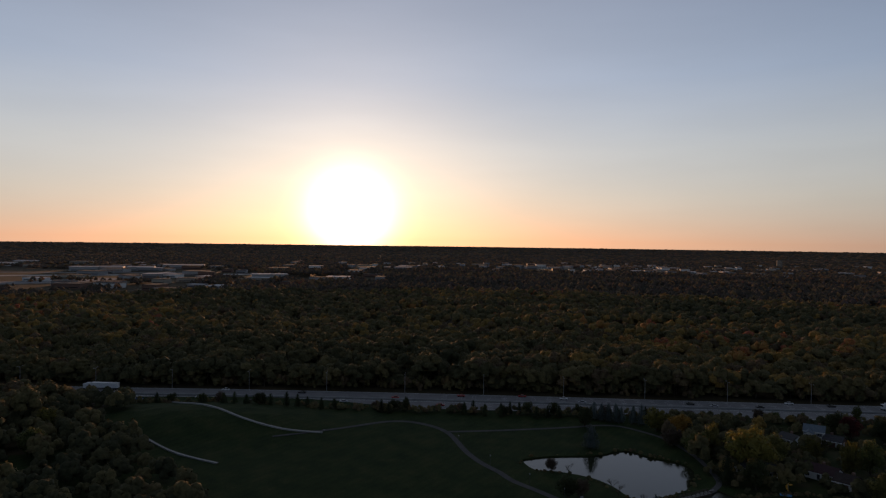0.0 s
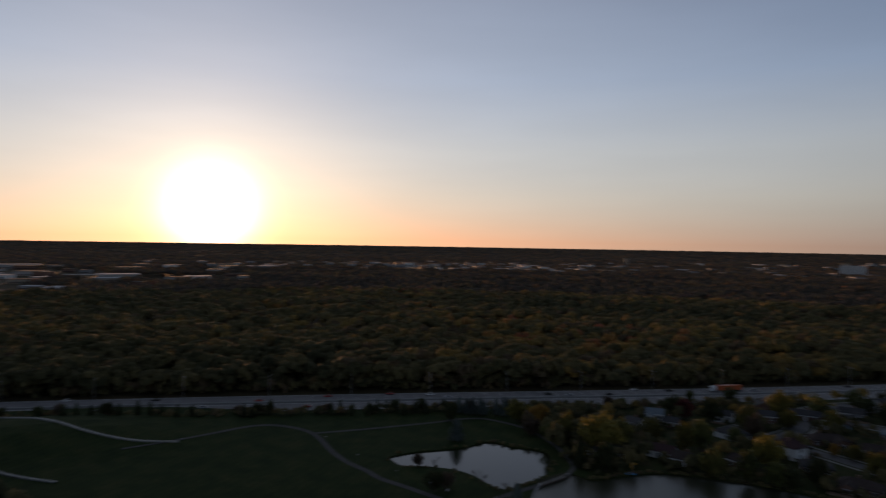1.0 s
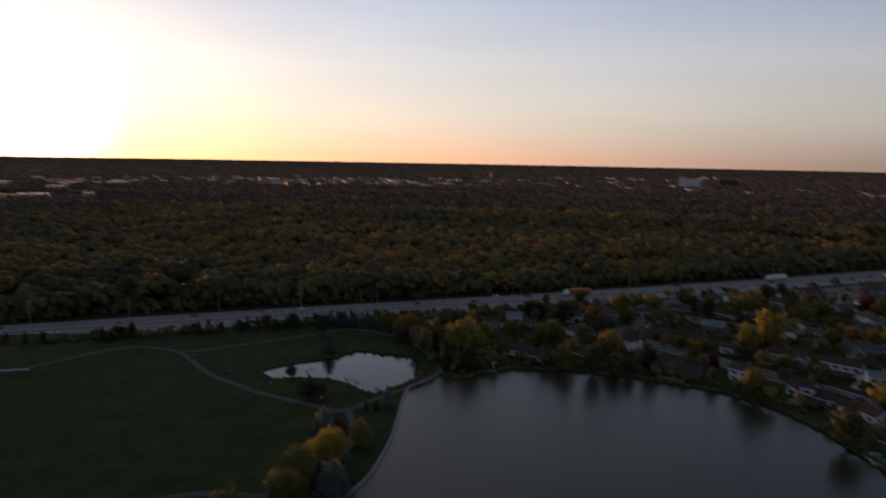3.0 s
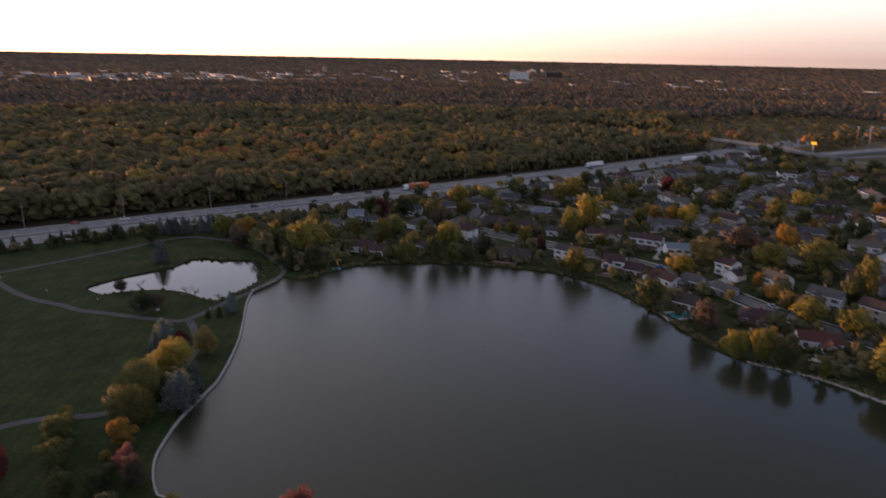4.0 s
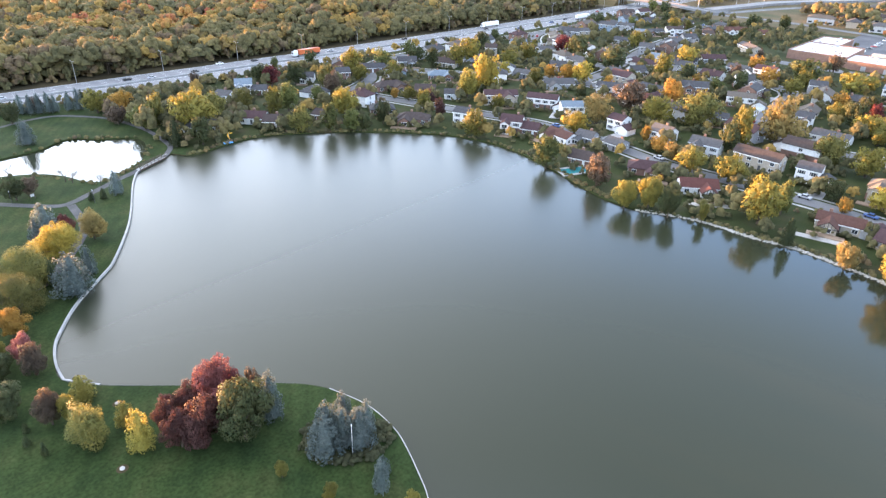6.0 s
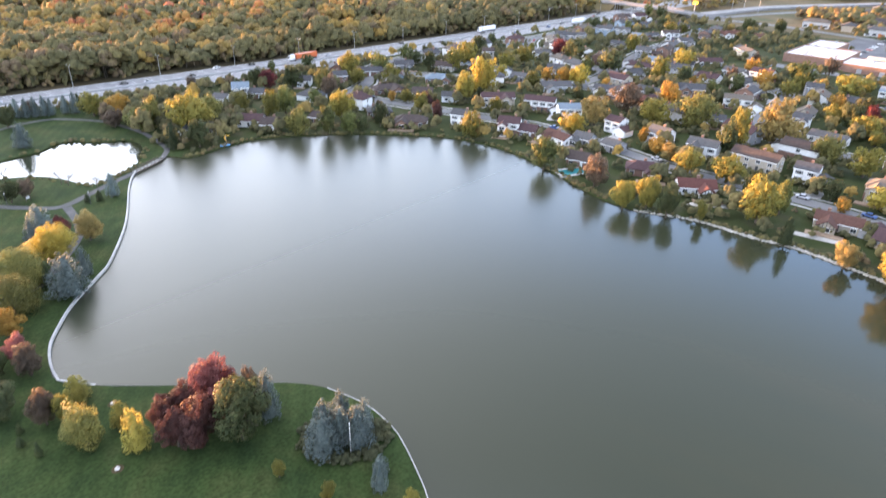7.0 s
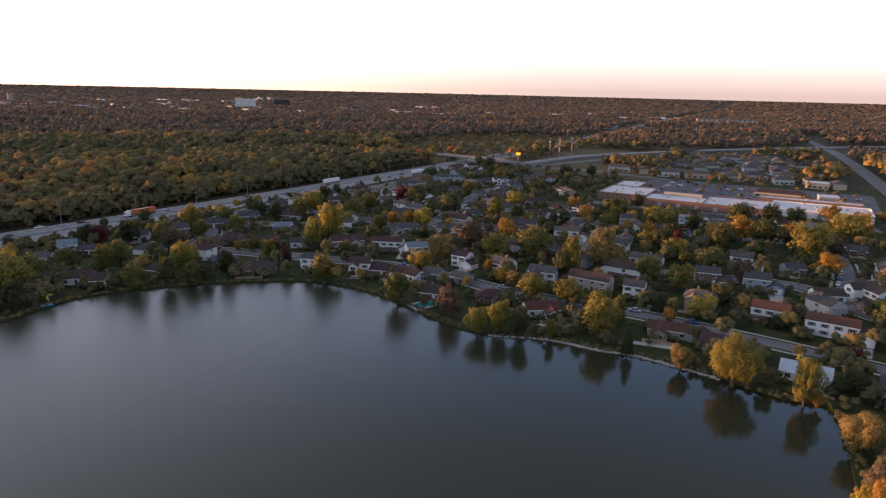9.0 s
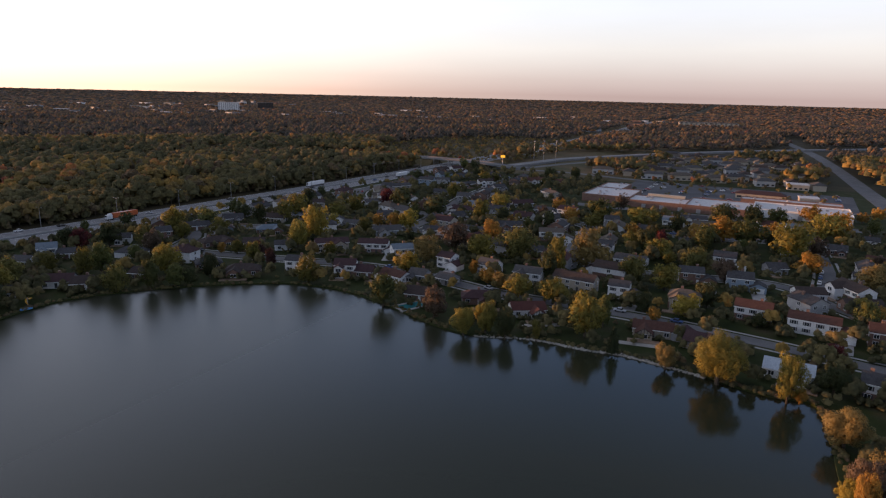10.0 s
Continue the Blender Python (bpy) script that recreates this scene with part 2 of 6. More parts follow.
ROOF = {'slate': [(0.04, 0.04, 0.043), (0.062, 0.062, 0.066)],
        'brown': [(0.0412, 0.0318, 0.0295), (0.057, 0.0449, 0.0413)],
        'maroon': [(0.0456, 0.0264, 0.0284), (0.0599, 0.0373, 0.0389)],
        'terracotta': [(0.0644, 0.0325, 0.0256), (0.0824, 0.0438, 0.0345)],
        'lightgrey': [(0.058, 0.057, 0.058), (0.078, 0.076, 0.077)],
        'brick': [(0.0653, 0.0275, 0.0239), (0.0802, 0.0356, 0.0295)],
        'bluegrey': [(0.1056, 0.1344, 0.1632), (0.1344, 0.1632, 0.192)],
        'tan': [(0.0808, 0.069, 0.0569), (0.097, 0.0852, 0.0736)],
        'paleblue': [(0.30, 0.35, 0.40), (0.36, 0.41, 0.46)],
        'white': [(0.5, 0.5, 0.51), (0.4, 0.4, 0.41)]}
for k, c in WALL.items():
    material("wall_" + k, c, 0.7, 0.75, 0.15, bump_scale=4)
for k, c in ROOF.items():
    material("roof_" + k, c, 0.9, 0.95, 0.5, bump_scale=3.5, spec=0.15)
LEAF = {"y": [(0.124, 0.122, 0.031), (0.195, 0.172, 0.038), (0.260, 0.207, 0.045)], "yg": [(0.088, 0.088, 0.0240), (0.140, 0.128, 0.0300), (0.200, 0.162, 0.0340)],
        "g": [(0.062, 0.080, 0.026), (0.096, 0.108, 0.033), (0.128, 0.126, 0.037)], "d": [(0.036, 0.049, 0.0215), (0.055, 0.066, 0.026), (0.078, 0.073, 0.030)],
        "o": [(0.222, 0.142, 0.034), (0.315, 0.184, 0.038), (0.375, 0.200, 0.043)], "r": [(0.060, 0.017, 0.020), (0.085, 0.020, 0.022), (0.250, 0.062, 0.050)],
        "p": [(0.108, 0.042, 0.042), (0.190, 0.070, 0.064), (0.285, 0.112, 0.096)], "m": [(0.044, 0.024, 0.022), (0.066, 0.031, 0.027), (0.098, 0.040, 0.034)],
        "v": [(0.190, 0.164, 0.037), (0.290, 0.234, 0.044), (0.370, 0.284, 0.053)],
        "t": [(0.160, 0.130, 0.050), (0.222, 0.168, 0.060), (0.280, 0.198, 0.068)], "w": [(0.095, 0.102, 0.034), (0.145, 0.138, 0.040), (0.210, 0.180, 0.050)],
        "l": [(0.140, 0.130, 0.034), (0.215, 0.188, 0.042), (0.290, 0.236, 0.052)], "b": [(0.078, 0.060, 0.044), (0.112, 0.082, 0.056), (0.090, 0.066, 0.050)], "s": [(0.064, 0.086, 0.079), (0.098, 0.125, 0.117), (0.146, 0.178, 0.170)],
        "c": [(0.0252, 0.0396, 0.018), (0.0396, 0.054, 0.0216), (0.054, 0.0612, 0.0216)]}
for k, c in LEAF.items():
    material("leaf_" + k, c, 0.35, 0.7, 0, "island", through_light=0.40, mixing=0.74, spec=0.2)
material("woods", [(0.0524, 0.0559, 0.0291), (0.0935, 0.0878, 0.0422), (0.1505, 0.1288, 0.0547), (0.1197, 0.0866, 0.0547), (0.2052, 0.1482, 0.0502), (0.2964, 0.1961, 0.0547), (0.3420, 0.1596, 0.0536), (0.3210, 0.0752, 0.0609)],
         0.25, 0.85, 0.6, "tint", through_light=0.34, bump_scale=0.9, mixing=0.15, spec=0.12, grain=(0.68, 1.25), depth=0.45)
# far crowns: greyed, mauve-leaning autumn colours with the haze of distance painted in
material("hazed_far_woods", [(0.0494, 0.0454, 0.040), (0.0639, 0.0566, 0.0445), (0.0860, 0.0721, 0.0500), (0.0940, 0.0694, 0.0625), (0.138, 0.0995, 0.060), (0.2037, 0.1322, 0.0563), (0.2302, 0.1091, 0.0552), (0.1869, 0.0631, 0.0569)],
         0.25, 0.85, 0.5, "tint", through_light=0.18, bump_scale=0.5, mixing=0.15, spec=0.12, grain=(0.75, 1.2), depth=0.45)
for k, c in {"white": (0.75, 0.75, 0.75), "silver": (0.4, 0.41, 0.43), "black": (0.02, 0.02, 0.022), "blue": (0.05, 0.1, 0.25), "red": (0.35, 0.03, 0.03), "orange": (0.5, 0.12, 0.04)}.items():
    material("paint_" + k, [c], 1, 0.3, 0)

glow = bpy.data.materials.new("sign_glow")
glow.use_nodes = True
glow.node_tree.nodes["Principled BSDF"].inputs["Base Color"].default_value = (0.5, 0.28, 0.02, 1)
glow.node_tree.nodes["Principled BSDF"].inputs["Emission Color"].default_value = (1.0, 0.42, 0.02, 1)
glow.node_tree.nodes["Principled BSDF"].inputs["Emission Strength"].default_value = 0.32
MATS["sign_glow"] = glow

# ---- building blocks ----
def mesh_object(name, verts, faces, mats, parent=None, label="", smooth=False):
    me = bpy.data.meshes.new(name)
    me.from_pydata([tuple(v) for v in verts], [], faces)
    for m in (mats if isinstance(mats, (list, tuple)) else [mats]):
        me.materials.append(MATS[m])
    if smooth:
        me.polygons.foreach_set("use_smooth", [True] * len(me.polygons))
    ob = new(name, me)
    if parent:
        ob.parent = parent
    if label:
        ob["label"] = label
    return ob


def part(name, bm, mat, parent, label="", smooth=False):
    """Links a bmesh as one mesh object under a thing or a part."""
    me = bpy.data.meshes.new(name)
    bm.to_mesh(me)
    bm.free()
    me.materials.append(MATS[mat])
    if smooth:
        me.polygons.foreach_set("use_smooth", [True] * len(me.polygons))
    ob = new(name, me)
    ob.parent = parent
    if label:
        ob["label"] = label
    return ob


def empty(name, x, y, z, yaw=0, label="", category="", group="", kind=""):
    ob = new(name)
    ob.matrix_world = pose(x, y, z, 0, 0, yaw)
    return tagged(ob, label, category, group, kind)


def add_box(bm, x0, x1, y0, y1, z0, z1):
    v = [bm.verts.new(p) for p in ((x0, y0, z0), (x1, y0, z0), (x1, y1, z0), (x0, y1, z0), (x0, y0, z1), (x1, y0, z1), (x1, y1, z1), (x0, y1, z1))]
    for f in ((3, 2, 1, 0), (4, 5, 6, 7), (0, 1, 5, 4), (1, 2, 6, 5), (2, 3, 7, 6), (3, 0, 4, 7)):
        bm.faces.new([v[i] for i in f])
    return bm


def box(x0, x1, y0, y1, z0, z1, bevel=0.0):
    bm = add_box(bmesh.new(), x0, x1, y0, y1, z0, z1)
    if bevel:
        bmesh.ops.bevel(bm, geom=bm.edges[:], offset=bevel, segments=1, affect="EDGES")
    return bm


def tube(bm, a, b, r0, r1, sides=6):
    a, b = Vector(a), Vector(b)
    q = (b - a).to_track_quat("Z", "Y").to_matrix()
    rings = []
    for c, r in ((a, r0), (b, r1)):
        rings.append([bm.verts.new(c + q @ Vector((r * math.cos(k * math.tau / sides), r * math.sin(k * math.tau / sides), 0))) for k in range(sides)])
    for k in range(sides):
        bm.faces.new((rings[0][k], rings[0][(k + 1) % sides], rings[1][(k + 1) % sides], rings[1][k]))
    bm.faces.new(rings[1])
    bm.faces.new(rings[0][::-1])
    return bm


def smooth_line(pts, steps=5, closed=False):
    """A Catmull-Rom line through pts."""
    p = [Vector(q) for q in pts]
    n = len(p)
    res = []
    for i in range(n if closed else n - 1):
        a, b, c, d = (p[(i - 1) % n], p[i], p[(i + 1) % n], p[(i + 2) % n]) if closed else (p[max(i - 1, 0)], p[i], p[i + 1], p[min(i + 2, n - 1)])
        for k in range(steps):
            t = k / steps
            res.append(0.5 * (2 * b + (c - a) * t + (2 * a - 5 * b + 4 * c - d) * t * t + (3 * b - a - 3 * c + d) * t ** 3))
    if not closed:
        res.append(p[-1])
    return res


def normals_2d(line):
    res = []
    for i, p in enumerate(line):
        d = line[min(i + 1, len(line) - 1)] - line[max(i - 1, 0)]
        d = Vector((d.x, d.y)).normalized()
        res.append(Vector((-d.y, d.x)))
    return res


def ribbon(name, pts, off0, off1, z0, z1, mat, parent=None, label="", steps=5, heights=None):
    """A band along a line, between two sideways offsets, with a top at z1 and sides down to z0."""
    line = smooth_line([(p[0], p[1], 0) for p in pts], steps)
    nn = normals_2d(line)
    verts, faces = [], []
    for i, (p, q) in enumerate(zip(line, nn)):
        dz = heights(p) if heights else 0
        for off, z in ((off0, z0), (off0, z1), (off1, z1), (off1, z0)):
            verts.append((p.x + q.x * off, p.y + q.y * off, z + dz))
        if i:
            a, b = 4 * i - 4, 4 * i
            for k in range(3):
                faces.append((a + k, b + k, b + k + 1, a + k + 1)[::-1])
    return mesh_object(name, verts, faces, mat, parent, label)


def inside(x, y, poly):
    hit = False
    j = len(poly) - 1
    for i in range(len(poly)):
        xi, yi, xj, yj = poly[i][0], poly[i][1], poly[j][0], poly[j][1]
        if (yi > y) != (yj > y) and x < (xj - xi) * (y - yi) / (yj - yi) + xi:
            hit = not hit
        j = i
    return hit


def near_line(x, y, pts, dist):
    for (ax, ay), (bx, by) in zip(pts, pts[1:]):
        dx, dy = bx - ax, by - ay
        t = max(0, min(1, ((x - ax) * dx + (y - ay) * dy) / (dx * dx + dy * dy)))
        if math.hypot(x - ax - t * dx, y - ay - t * dy) < dist:
            return True
    return False

# ---- the land: one sheet with the lake and the pond cut into it ----
from mathutils.geometry import delaunay_2d_cdt

GROUND = 1.0
WATER = 0.5
SHORE_WEST = [(100, 234.5), (86.4, 226.4), (78.4, 215.1), (67.7, 192.6), (60.8, 179.7), (50.2, 163.5), (45.1, 158.0), (35.3, 148.6), (29.5, 141.0), (25.4, 134.4), (23.0, 127.0), (22.2, 120.5)]
SHORE_SOUTH = [(22.2, 120.5), (26.8, 113.6), (36.3, 103.8), (44.4, 95.9), (53.5, 87.5), (58.5, 80.0), (60.6, 71.0), (60.0, 62.8), (58.1, 57.1), (54.2, 48.9), (51.8, 44.3), (47, 30)]
SHORE_UNSEEN = [(44, 5), (55, -18), (80, -30), (115, -30)]
SHORE_EAST = [(145, -25), (165.6, -24.0), (179, -22.5), (187, -20), (186, -10), (187.5, -2), (190.7, 7), (193.6, 21.7), (194.9, 33), (193.2, 45), (193.0, 62), (186, 80)]
SHORE_NORTH = [(186.5, 93), (190, 104), (195, 117), (202, 139), (203, 158), (197.5, 177), (182, 196.5), (167, 211), (150, 223), (137, 229), (123, 229), (107, 226.5)]
LAKE = [(p.x, p.y) for p in smooth_line([(*p, 0) for p in SHORE_WEST[:-1] + SHORE_SOUTH + SHORE_UNSEEN + SHORE_EAST + SHORE_NORTH], 4, True)]
POND_PTS = [(33.8, 263.4), (37.4, 253.2), (45.5, 251.6), (57.1, 245.7), (63.6, 237.0), (66.9, 227.0), (71.5, 222.5), (77.8, 226.4), (84.6, 230.1), (92.5, 237.0), (100.7, 254.7), (98.1, 263.8), (88.4, 270.1), (82.8, 277.1),
            (76.5, 277.6), (68.7, 272.4), (58.7, 270.8), (46.9, 269.7), (37.5, 266.7)]
POND = [(p.x, p.y) for p in smooth_line([(*p, 0) for p in POND_PTS], 3, True)]
HIGHWAY = [(-2400, 470), (-1200, 425), (-600, 388), (-265, 369), (0, 361), (250, 345), (500, 337), (700, 336), (1000, 342), (1500, 365), (2600, 440)]


def highway_y(x):
    for (ax, ay), (bx, by) in zip(HIGHWAY, HIGHWAY[1:]):
        if ax <= x <= bx:
            return ay + (by - ay) * (x - ax) / (bx - ax)
    return 470


def land_z(x, y):
    """Flat near by; beyond 2.6 km the plain lifts to the far rim that makes the horizon."""
    r = math.hypot(x, y)
    s = max(0.0, (r - 2600) / 2300)
    z = GROUND + 62 * s * s
    # the sledding mound in the park
    z += 7.0 * math.exp(-(((x + 120) / 60) ** 2 + ((y - 312) / 30) ** 2))
    return z


def zone(x, y):
    h = highway_y(x)
    r = math.hypot(x, y)
    if r > 2300:
        return 4
    if y > h + 14 and x < 640:
        return 2
    if x > 640 and y > 120:
        return 3
    if x < 108 and y < h and x > -175:
        return 0
    if x <= -175:
        return 2
    if x > 700:
        return 4
    return 1


def build_ground():
    pts, edges = [], []
    for poly in (LAKE, POND):
        s = len(pts)
        pts += [Vector(p) for p in poly]
        edges += [(s + i, s + (i + 1) % len(poly)) for i in range(len(poly))]
    for ix in range(-32, 76):
        for iy in range(-14, 48):
            x, y = ix * 10.0 + 3 * math.sin(iy * 1.7), iy * 10.0 + 3 * math.sin(ix * 2.1)
            if not any(near_line(x, y, poly + poly[:1], 2.5) for poly in (LAKE, POND)):
                pts.append(Vector((x, y)))
    for r in (900, 1100, 1350, 1650, 2000, 2300, 2600, 2800, 3000, 3250, 3500, 3800, 4100, 4400, 4650, 4900):
        for k in range(96):
            pts.append(Vector((r * math.cos(k * math.tau / 96), r * math.sin(k * math.tau / 96))))
    vs, _, fs = delaunay_2d_cdt(pts, edges, [], 0, 1e-4)[:3]
    keep = []
    for f in fs:
        c = sum((vs[i] for i in f), Vector((0, 0))) / len(f)
        if not inside(c.x, c.y, LAKE) and not inside(c.x, c.y, POND):
            keep.append((f, zone(c.x, c.y)))
    ring = set()
    verts = []
    for v in vs:
        verts.append((v.x, v.y, land_z(v.x, v.y)))
    faces = [tuple(f) for f, _ in keep]
    zones = [z for _, z in keep]
    # banks down into the water
    count = {}
    for f in faces:
        for a, b in zip(f, f[1:] + f[:1]):
            count[(a, b)] = 1
    for (a, b) in list(count):
        if (b, a) not in count and math.hypot(verts[a][0], verts[a][1]) < 600:
            n = len(verts)
            verts += [(verts[a][0], verts[a][1], -1.5), (verts[b][0], verts[b][1], -1.5)]
            faces.append((b, a, n, n + 1))
            zones.append(1)
    ob = mesh_object("ground", verts, faces, ["park_lawn", "yard", "forest_floor", "prairie", "far_land"])
    ob.data.polygons.foreach_set("material_index", zones)
    tagged(ob, "flat mown lawns, yards and woodland floor round a lake", "ground", kind="structure")


build_ground()


def build_water(name, poly, label):
    c = sum((Vector(p) for p in poly), Vector((0, 0))) / len(poly)
    bm = bmesh.new()
    vs = []
    for i, p in enumerate(poly):
        d = Vector(poly[(i + 1) % len(poly)]) - Vector(poly[i - 1])
        nrm = Vector((d.y, -d.x)).normalized()
        q = Vector(p) + nrm * (1.2 if not inside(p[0] + nrm.x * 0.5, p[1] + nrm.y * 0.5, poly) else -1.2)
        vs.append(bm.verts.new((q.x, q.y, WATER)))
    f = bm.faces.new(vs)
    bmesh.ops.triangulate(bm, faces=[f])
    for k in range(-40, 41):
        for way in ((1, 0, 0), (0, 1, 0)):
            bmesh.ops.bisect_plane(bm, geom=bm.verts[:] + bm.edges[:] + bm.faces[:], plane_co=(k * 12.0 + 0.37, k * 12.0 + 0.37, 0), plane_no=way)
    bmesh.ops.dissolve_limit(bm, angle_limit=0.01, verts=[], edges=[e for e in bm.edges if not e.is_boundary and abs(e.verts[0].co.x - e.verts[1].co.x) > 0.01 and abs(e.verts[0].co.y - e.verts[1].co.y) > 0.01])
    bmesh.ops.recalc_face_normals(bm, faces=bm.faces[:])
    if bm.faces[:][0].normal.z < 0:
        bmesh.ops.reverse_faces(bm, faces=bm.faces[:])
    me = bpy.data.meshes.new(name)
    bm.to_mesh(me)
    bm.free()
    me.materials.append(MATS[name])
    tagged(new(name, me), label, "water", kind="structure")


build_water("lake_water", LAKE, "calm grey-green lake water mirroring the evening sky")
build_water("pond_water", POND, "small still park pond mirroring the sky")

# shore edges
tagged(ribbon("seawall", SHORE_WEST, -0.05, 0.45, -1, GROUND + 0.08, "concrete"), "pale concrete seawall along the park shore", "seawall", kind="structure")
tagged(ribbon("seawall", SHORE_SOUTH[:2], -0.05, 0.4, -1, GROUND + 0.06, "concrete"), "pale concrete seawall at the park corner", "seawall", kind="structure")
tagged(ribbon("seawall", SHORE_SOUTH[1:6], -0.05, 0.12, -1, GROUND - 0.03, "dark_strip"), "dark low seawall edge behind the lawn point", "seawall", kind="structure")
tagged(ribbon("seawall", SHORE_SOUTH[5:], -0.02, 0.17, -1, GROUND + 0.06, "concrete"), "pale concrete seawall round the park point", "seawall", kind="structure")
def stone_edge(line, count, seed):
    """Rough pale stones tipped along the foot of the bank."""
    rng = random.Random(seed)
    runs = smooth_line([(*p, 0) for p in line], 8)
    nn = normals_2d(runs)
    bm = bmesh.new()
    for _ in range(count):
        k = rng.randrange(len(runs) - 1)
        c = runs[k].lerp(runs[k + 1], rng.random())
        off = rng.uniform(-0.5, 0.9)
        r = rng.uniform(0.14, 0.42)
        made = bmesh.ops.create_icosphere(bm, subdivisions=1, radius=r, matrix=Matrix.Translation((c.x + nn[k].x * off, c.y + nn[k].y * off, WATER + 0.22 - 0.2 * off)) @ Matrix.Rotation(rng.uniform(0, 6.28), 4, (rng.random(), rng.random(), 1)) @ Matrix.Diagonal((1.3, 0.9, 0.6, 1)))
        for v in made["verts"]:
            v.co += Vector((rng.uniform(-.1, .1), rng.uniform(-.1, .1), rng.uniform(-.1, .1))) * r
    me = bpy.data.meshes.new("stone_edge")
    bm.to_mesh(me)
    bm.free()
    me.materials.append(MATS["pale_stone"])
    tagged(new("stone_edge", me), "rough pale stones along the lakeside gardens", "shore stones", kind="stuff")


stone_edge(SHORE_EAST[6:], 900, 3)
tagged(ribbon("bank_edge", SHORE_EAST[6:], -1.4, 0.1, -1, GROUND - 0.2, "pale_stone"), "pale gravel ledge below the lakeside gardens", "shore edge", kind="structure")

# paths in the park
PATH_MAIN = [(-75, 286), (-57, 295), (-42, 305), (-25, 316.8), (-11, 315.5), (2.7, 302), (11, 274), (16.5, 260.4), (23, 249.8), (27.5, 240.6), (35.5, 231), (44.7, 219.6), (52.6, 211.2), (57.8, 211.2), (62.1, 213.4), (69, 217), (75.1, 220.4), (81.2, 222.9), (84.6, 224.8)]
PATH_BACK = [(2.7, 302), (30, 306), (62.3, 312.2), (74.2, 315.8), (85.8, 315.9), (93.4, 310.1), (103, 296.5), (106.6, 281.5), (107.9, 270.3), (107.7, 260.8), (106.7, 249.5), (105.1, 241.3), (101.3, 235.6), (97.6, 231.8)]
PATH_LOW = [(-60, 120), (-35, 145), (-15, 162.8), (-8.4, 167.1), (-1, 168.8), (9, 166.7), (20, 161), (31.4, 162.4), (36, 166), (48.9, 182.3), (53.7, 193.3), (56, 209)]
for pts, w, z in ((PATH_MAIN, 1.3, 0.05), (PATH_BACK, 1.05, 0.062), (PATH_LOW, 1.3, 0.074)):
    tagged(ribbon("path", pts, -w, w, GROUND - 0.3, GROUND + z, "path_asphalt", heights=lambda p: land_z(p.x, p.y) - GROUND), "grey asphalt footpath winding through the park lawn", "path", kind="structure")
for pts in ([(-151, 347), (-131, 330.6), (-110.8, 314.8), (-93, 302.2), (-72.4, 294.2), (-54, 293.2)], [(-147.7, 294.3), (-131.3, 281.6), (-109.6, 265.1), (-88.3, 254.4)]):
    tagged(ribbon("edging", pts, -0.5, 0.5, GROUND - 0.5, GROUND + 0.5, "concrete", heights=lambda p: land_z(p.x, p.y) - GROUND), "low pale retaining kerb on the sledding mound", "kerb", kind="structure")


# ---- roads ----
def road(name, pts, half, z, mat, label, steps=4):
    return tagged(ribbon(name, pts, -half, half, z - 0.4, z, mat, steps=steps, heights=lambda p: land_z(p.x, p.y) - GROUND), label, "road", kind="structure")


hw = road("highway", HIGHWAY, 17.0, GROUND + 0.12, "concrete_road", "wide pale concrete highway with eight lanes")
for off, w, mat, z, nm in ((0, 0.9, "dark_strip", 0.17, "median"), (-16.2, 0.12, "line_paint", 0.135, "edge_line"), (16.2, 0.12, "line_paint", 0.135, "edge_line"), (-2.2, 0.12, "line_paint", 0.135, "edge_line"), (2.2, 0.12, "line_paint", 0.135, "edge_line")):
    ribbon(nm, HIGHWAY, off - w, off + w, GROUND, GROUND + z, mat, hw, steps=4, heights=lambda p: land_z(p.x, p.y) - GROUND)
ribbon("barrier", HIGHWAY, -0.3, 0.3, GROUND, GROUND + 1.0, "concrete", hw, "weathered concrete median barrier", steps=4, heights=lambda p: land_z(p.x, p.y) - GROUND)
for off in (-5.9, -9.5, -13.0, 5.9, 9.5, 13.0):
    line = smooth_line([(*p, 0) for p in HIGHWAY if -700 < p[0] < 1100], 60)
    nn = normals_2d(line)
    vs, fs = [], []
    for i in range(0, len(line) - 1, 2):
        d = (line[i + 1] - line[i]).normalized()
        c = line[i] + Vector((nn[i].x, nn[i].y, 0)) * off
        k = len(vs)
        e = Vector((nn[i].x, nn[i].y, 0)) * 0.1
        for q in (c - e, c + d * 3 - e, c + d * 3 + e, c + e):
            vs.append((q.x, q.y, GROUND + 0.135))
        fs.append((k, k + 1, k + 2, k + 3))
    mesh_object("lane_dashes", vs, fs, "line_paint", hw)

STREETS = [
    [(205, 285), (213, 262), (221, 232), (233, 190), (241, 157), (239, 122), (233.5, 92), (234, 63), (234.6, 45), (234, 30), (232, 14), (229, -8.5), (225.8, -26.4), (222, -48), (215, -80)],
    [(262, 300), (297.7, 240), (318, 214), (326, 190), (322, 158), (316, 121), (306, 86), (299, 50), (309, 12), (312, -4), (306, -18), (285.8, -33), (272, -50), (262, -80)],
    [(298, -27), (349, -30.8), (419, -26.7), (445, -25)],
    [(213, 262), (240, 275), (262, 300), (300, 312), (380, 312), (450, 305)],
    [(326, 190), (370, 195), (410, 205), (450, 215), (520, 222), (600, 232)],
    [(370, 195), (385, 240), (400, 275), (450, 305), (540, 300), (600, 280)],
    [(306, 86), (350, 92), (395, 98), (410, 140), (410, 205)],
    [(395, 98), (400, 40), (419, -26.7)]]
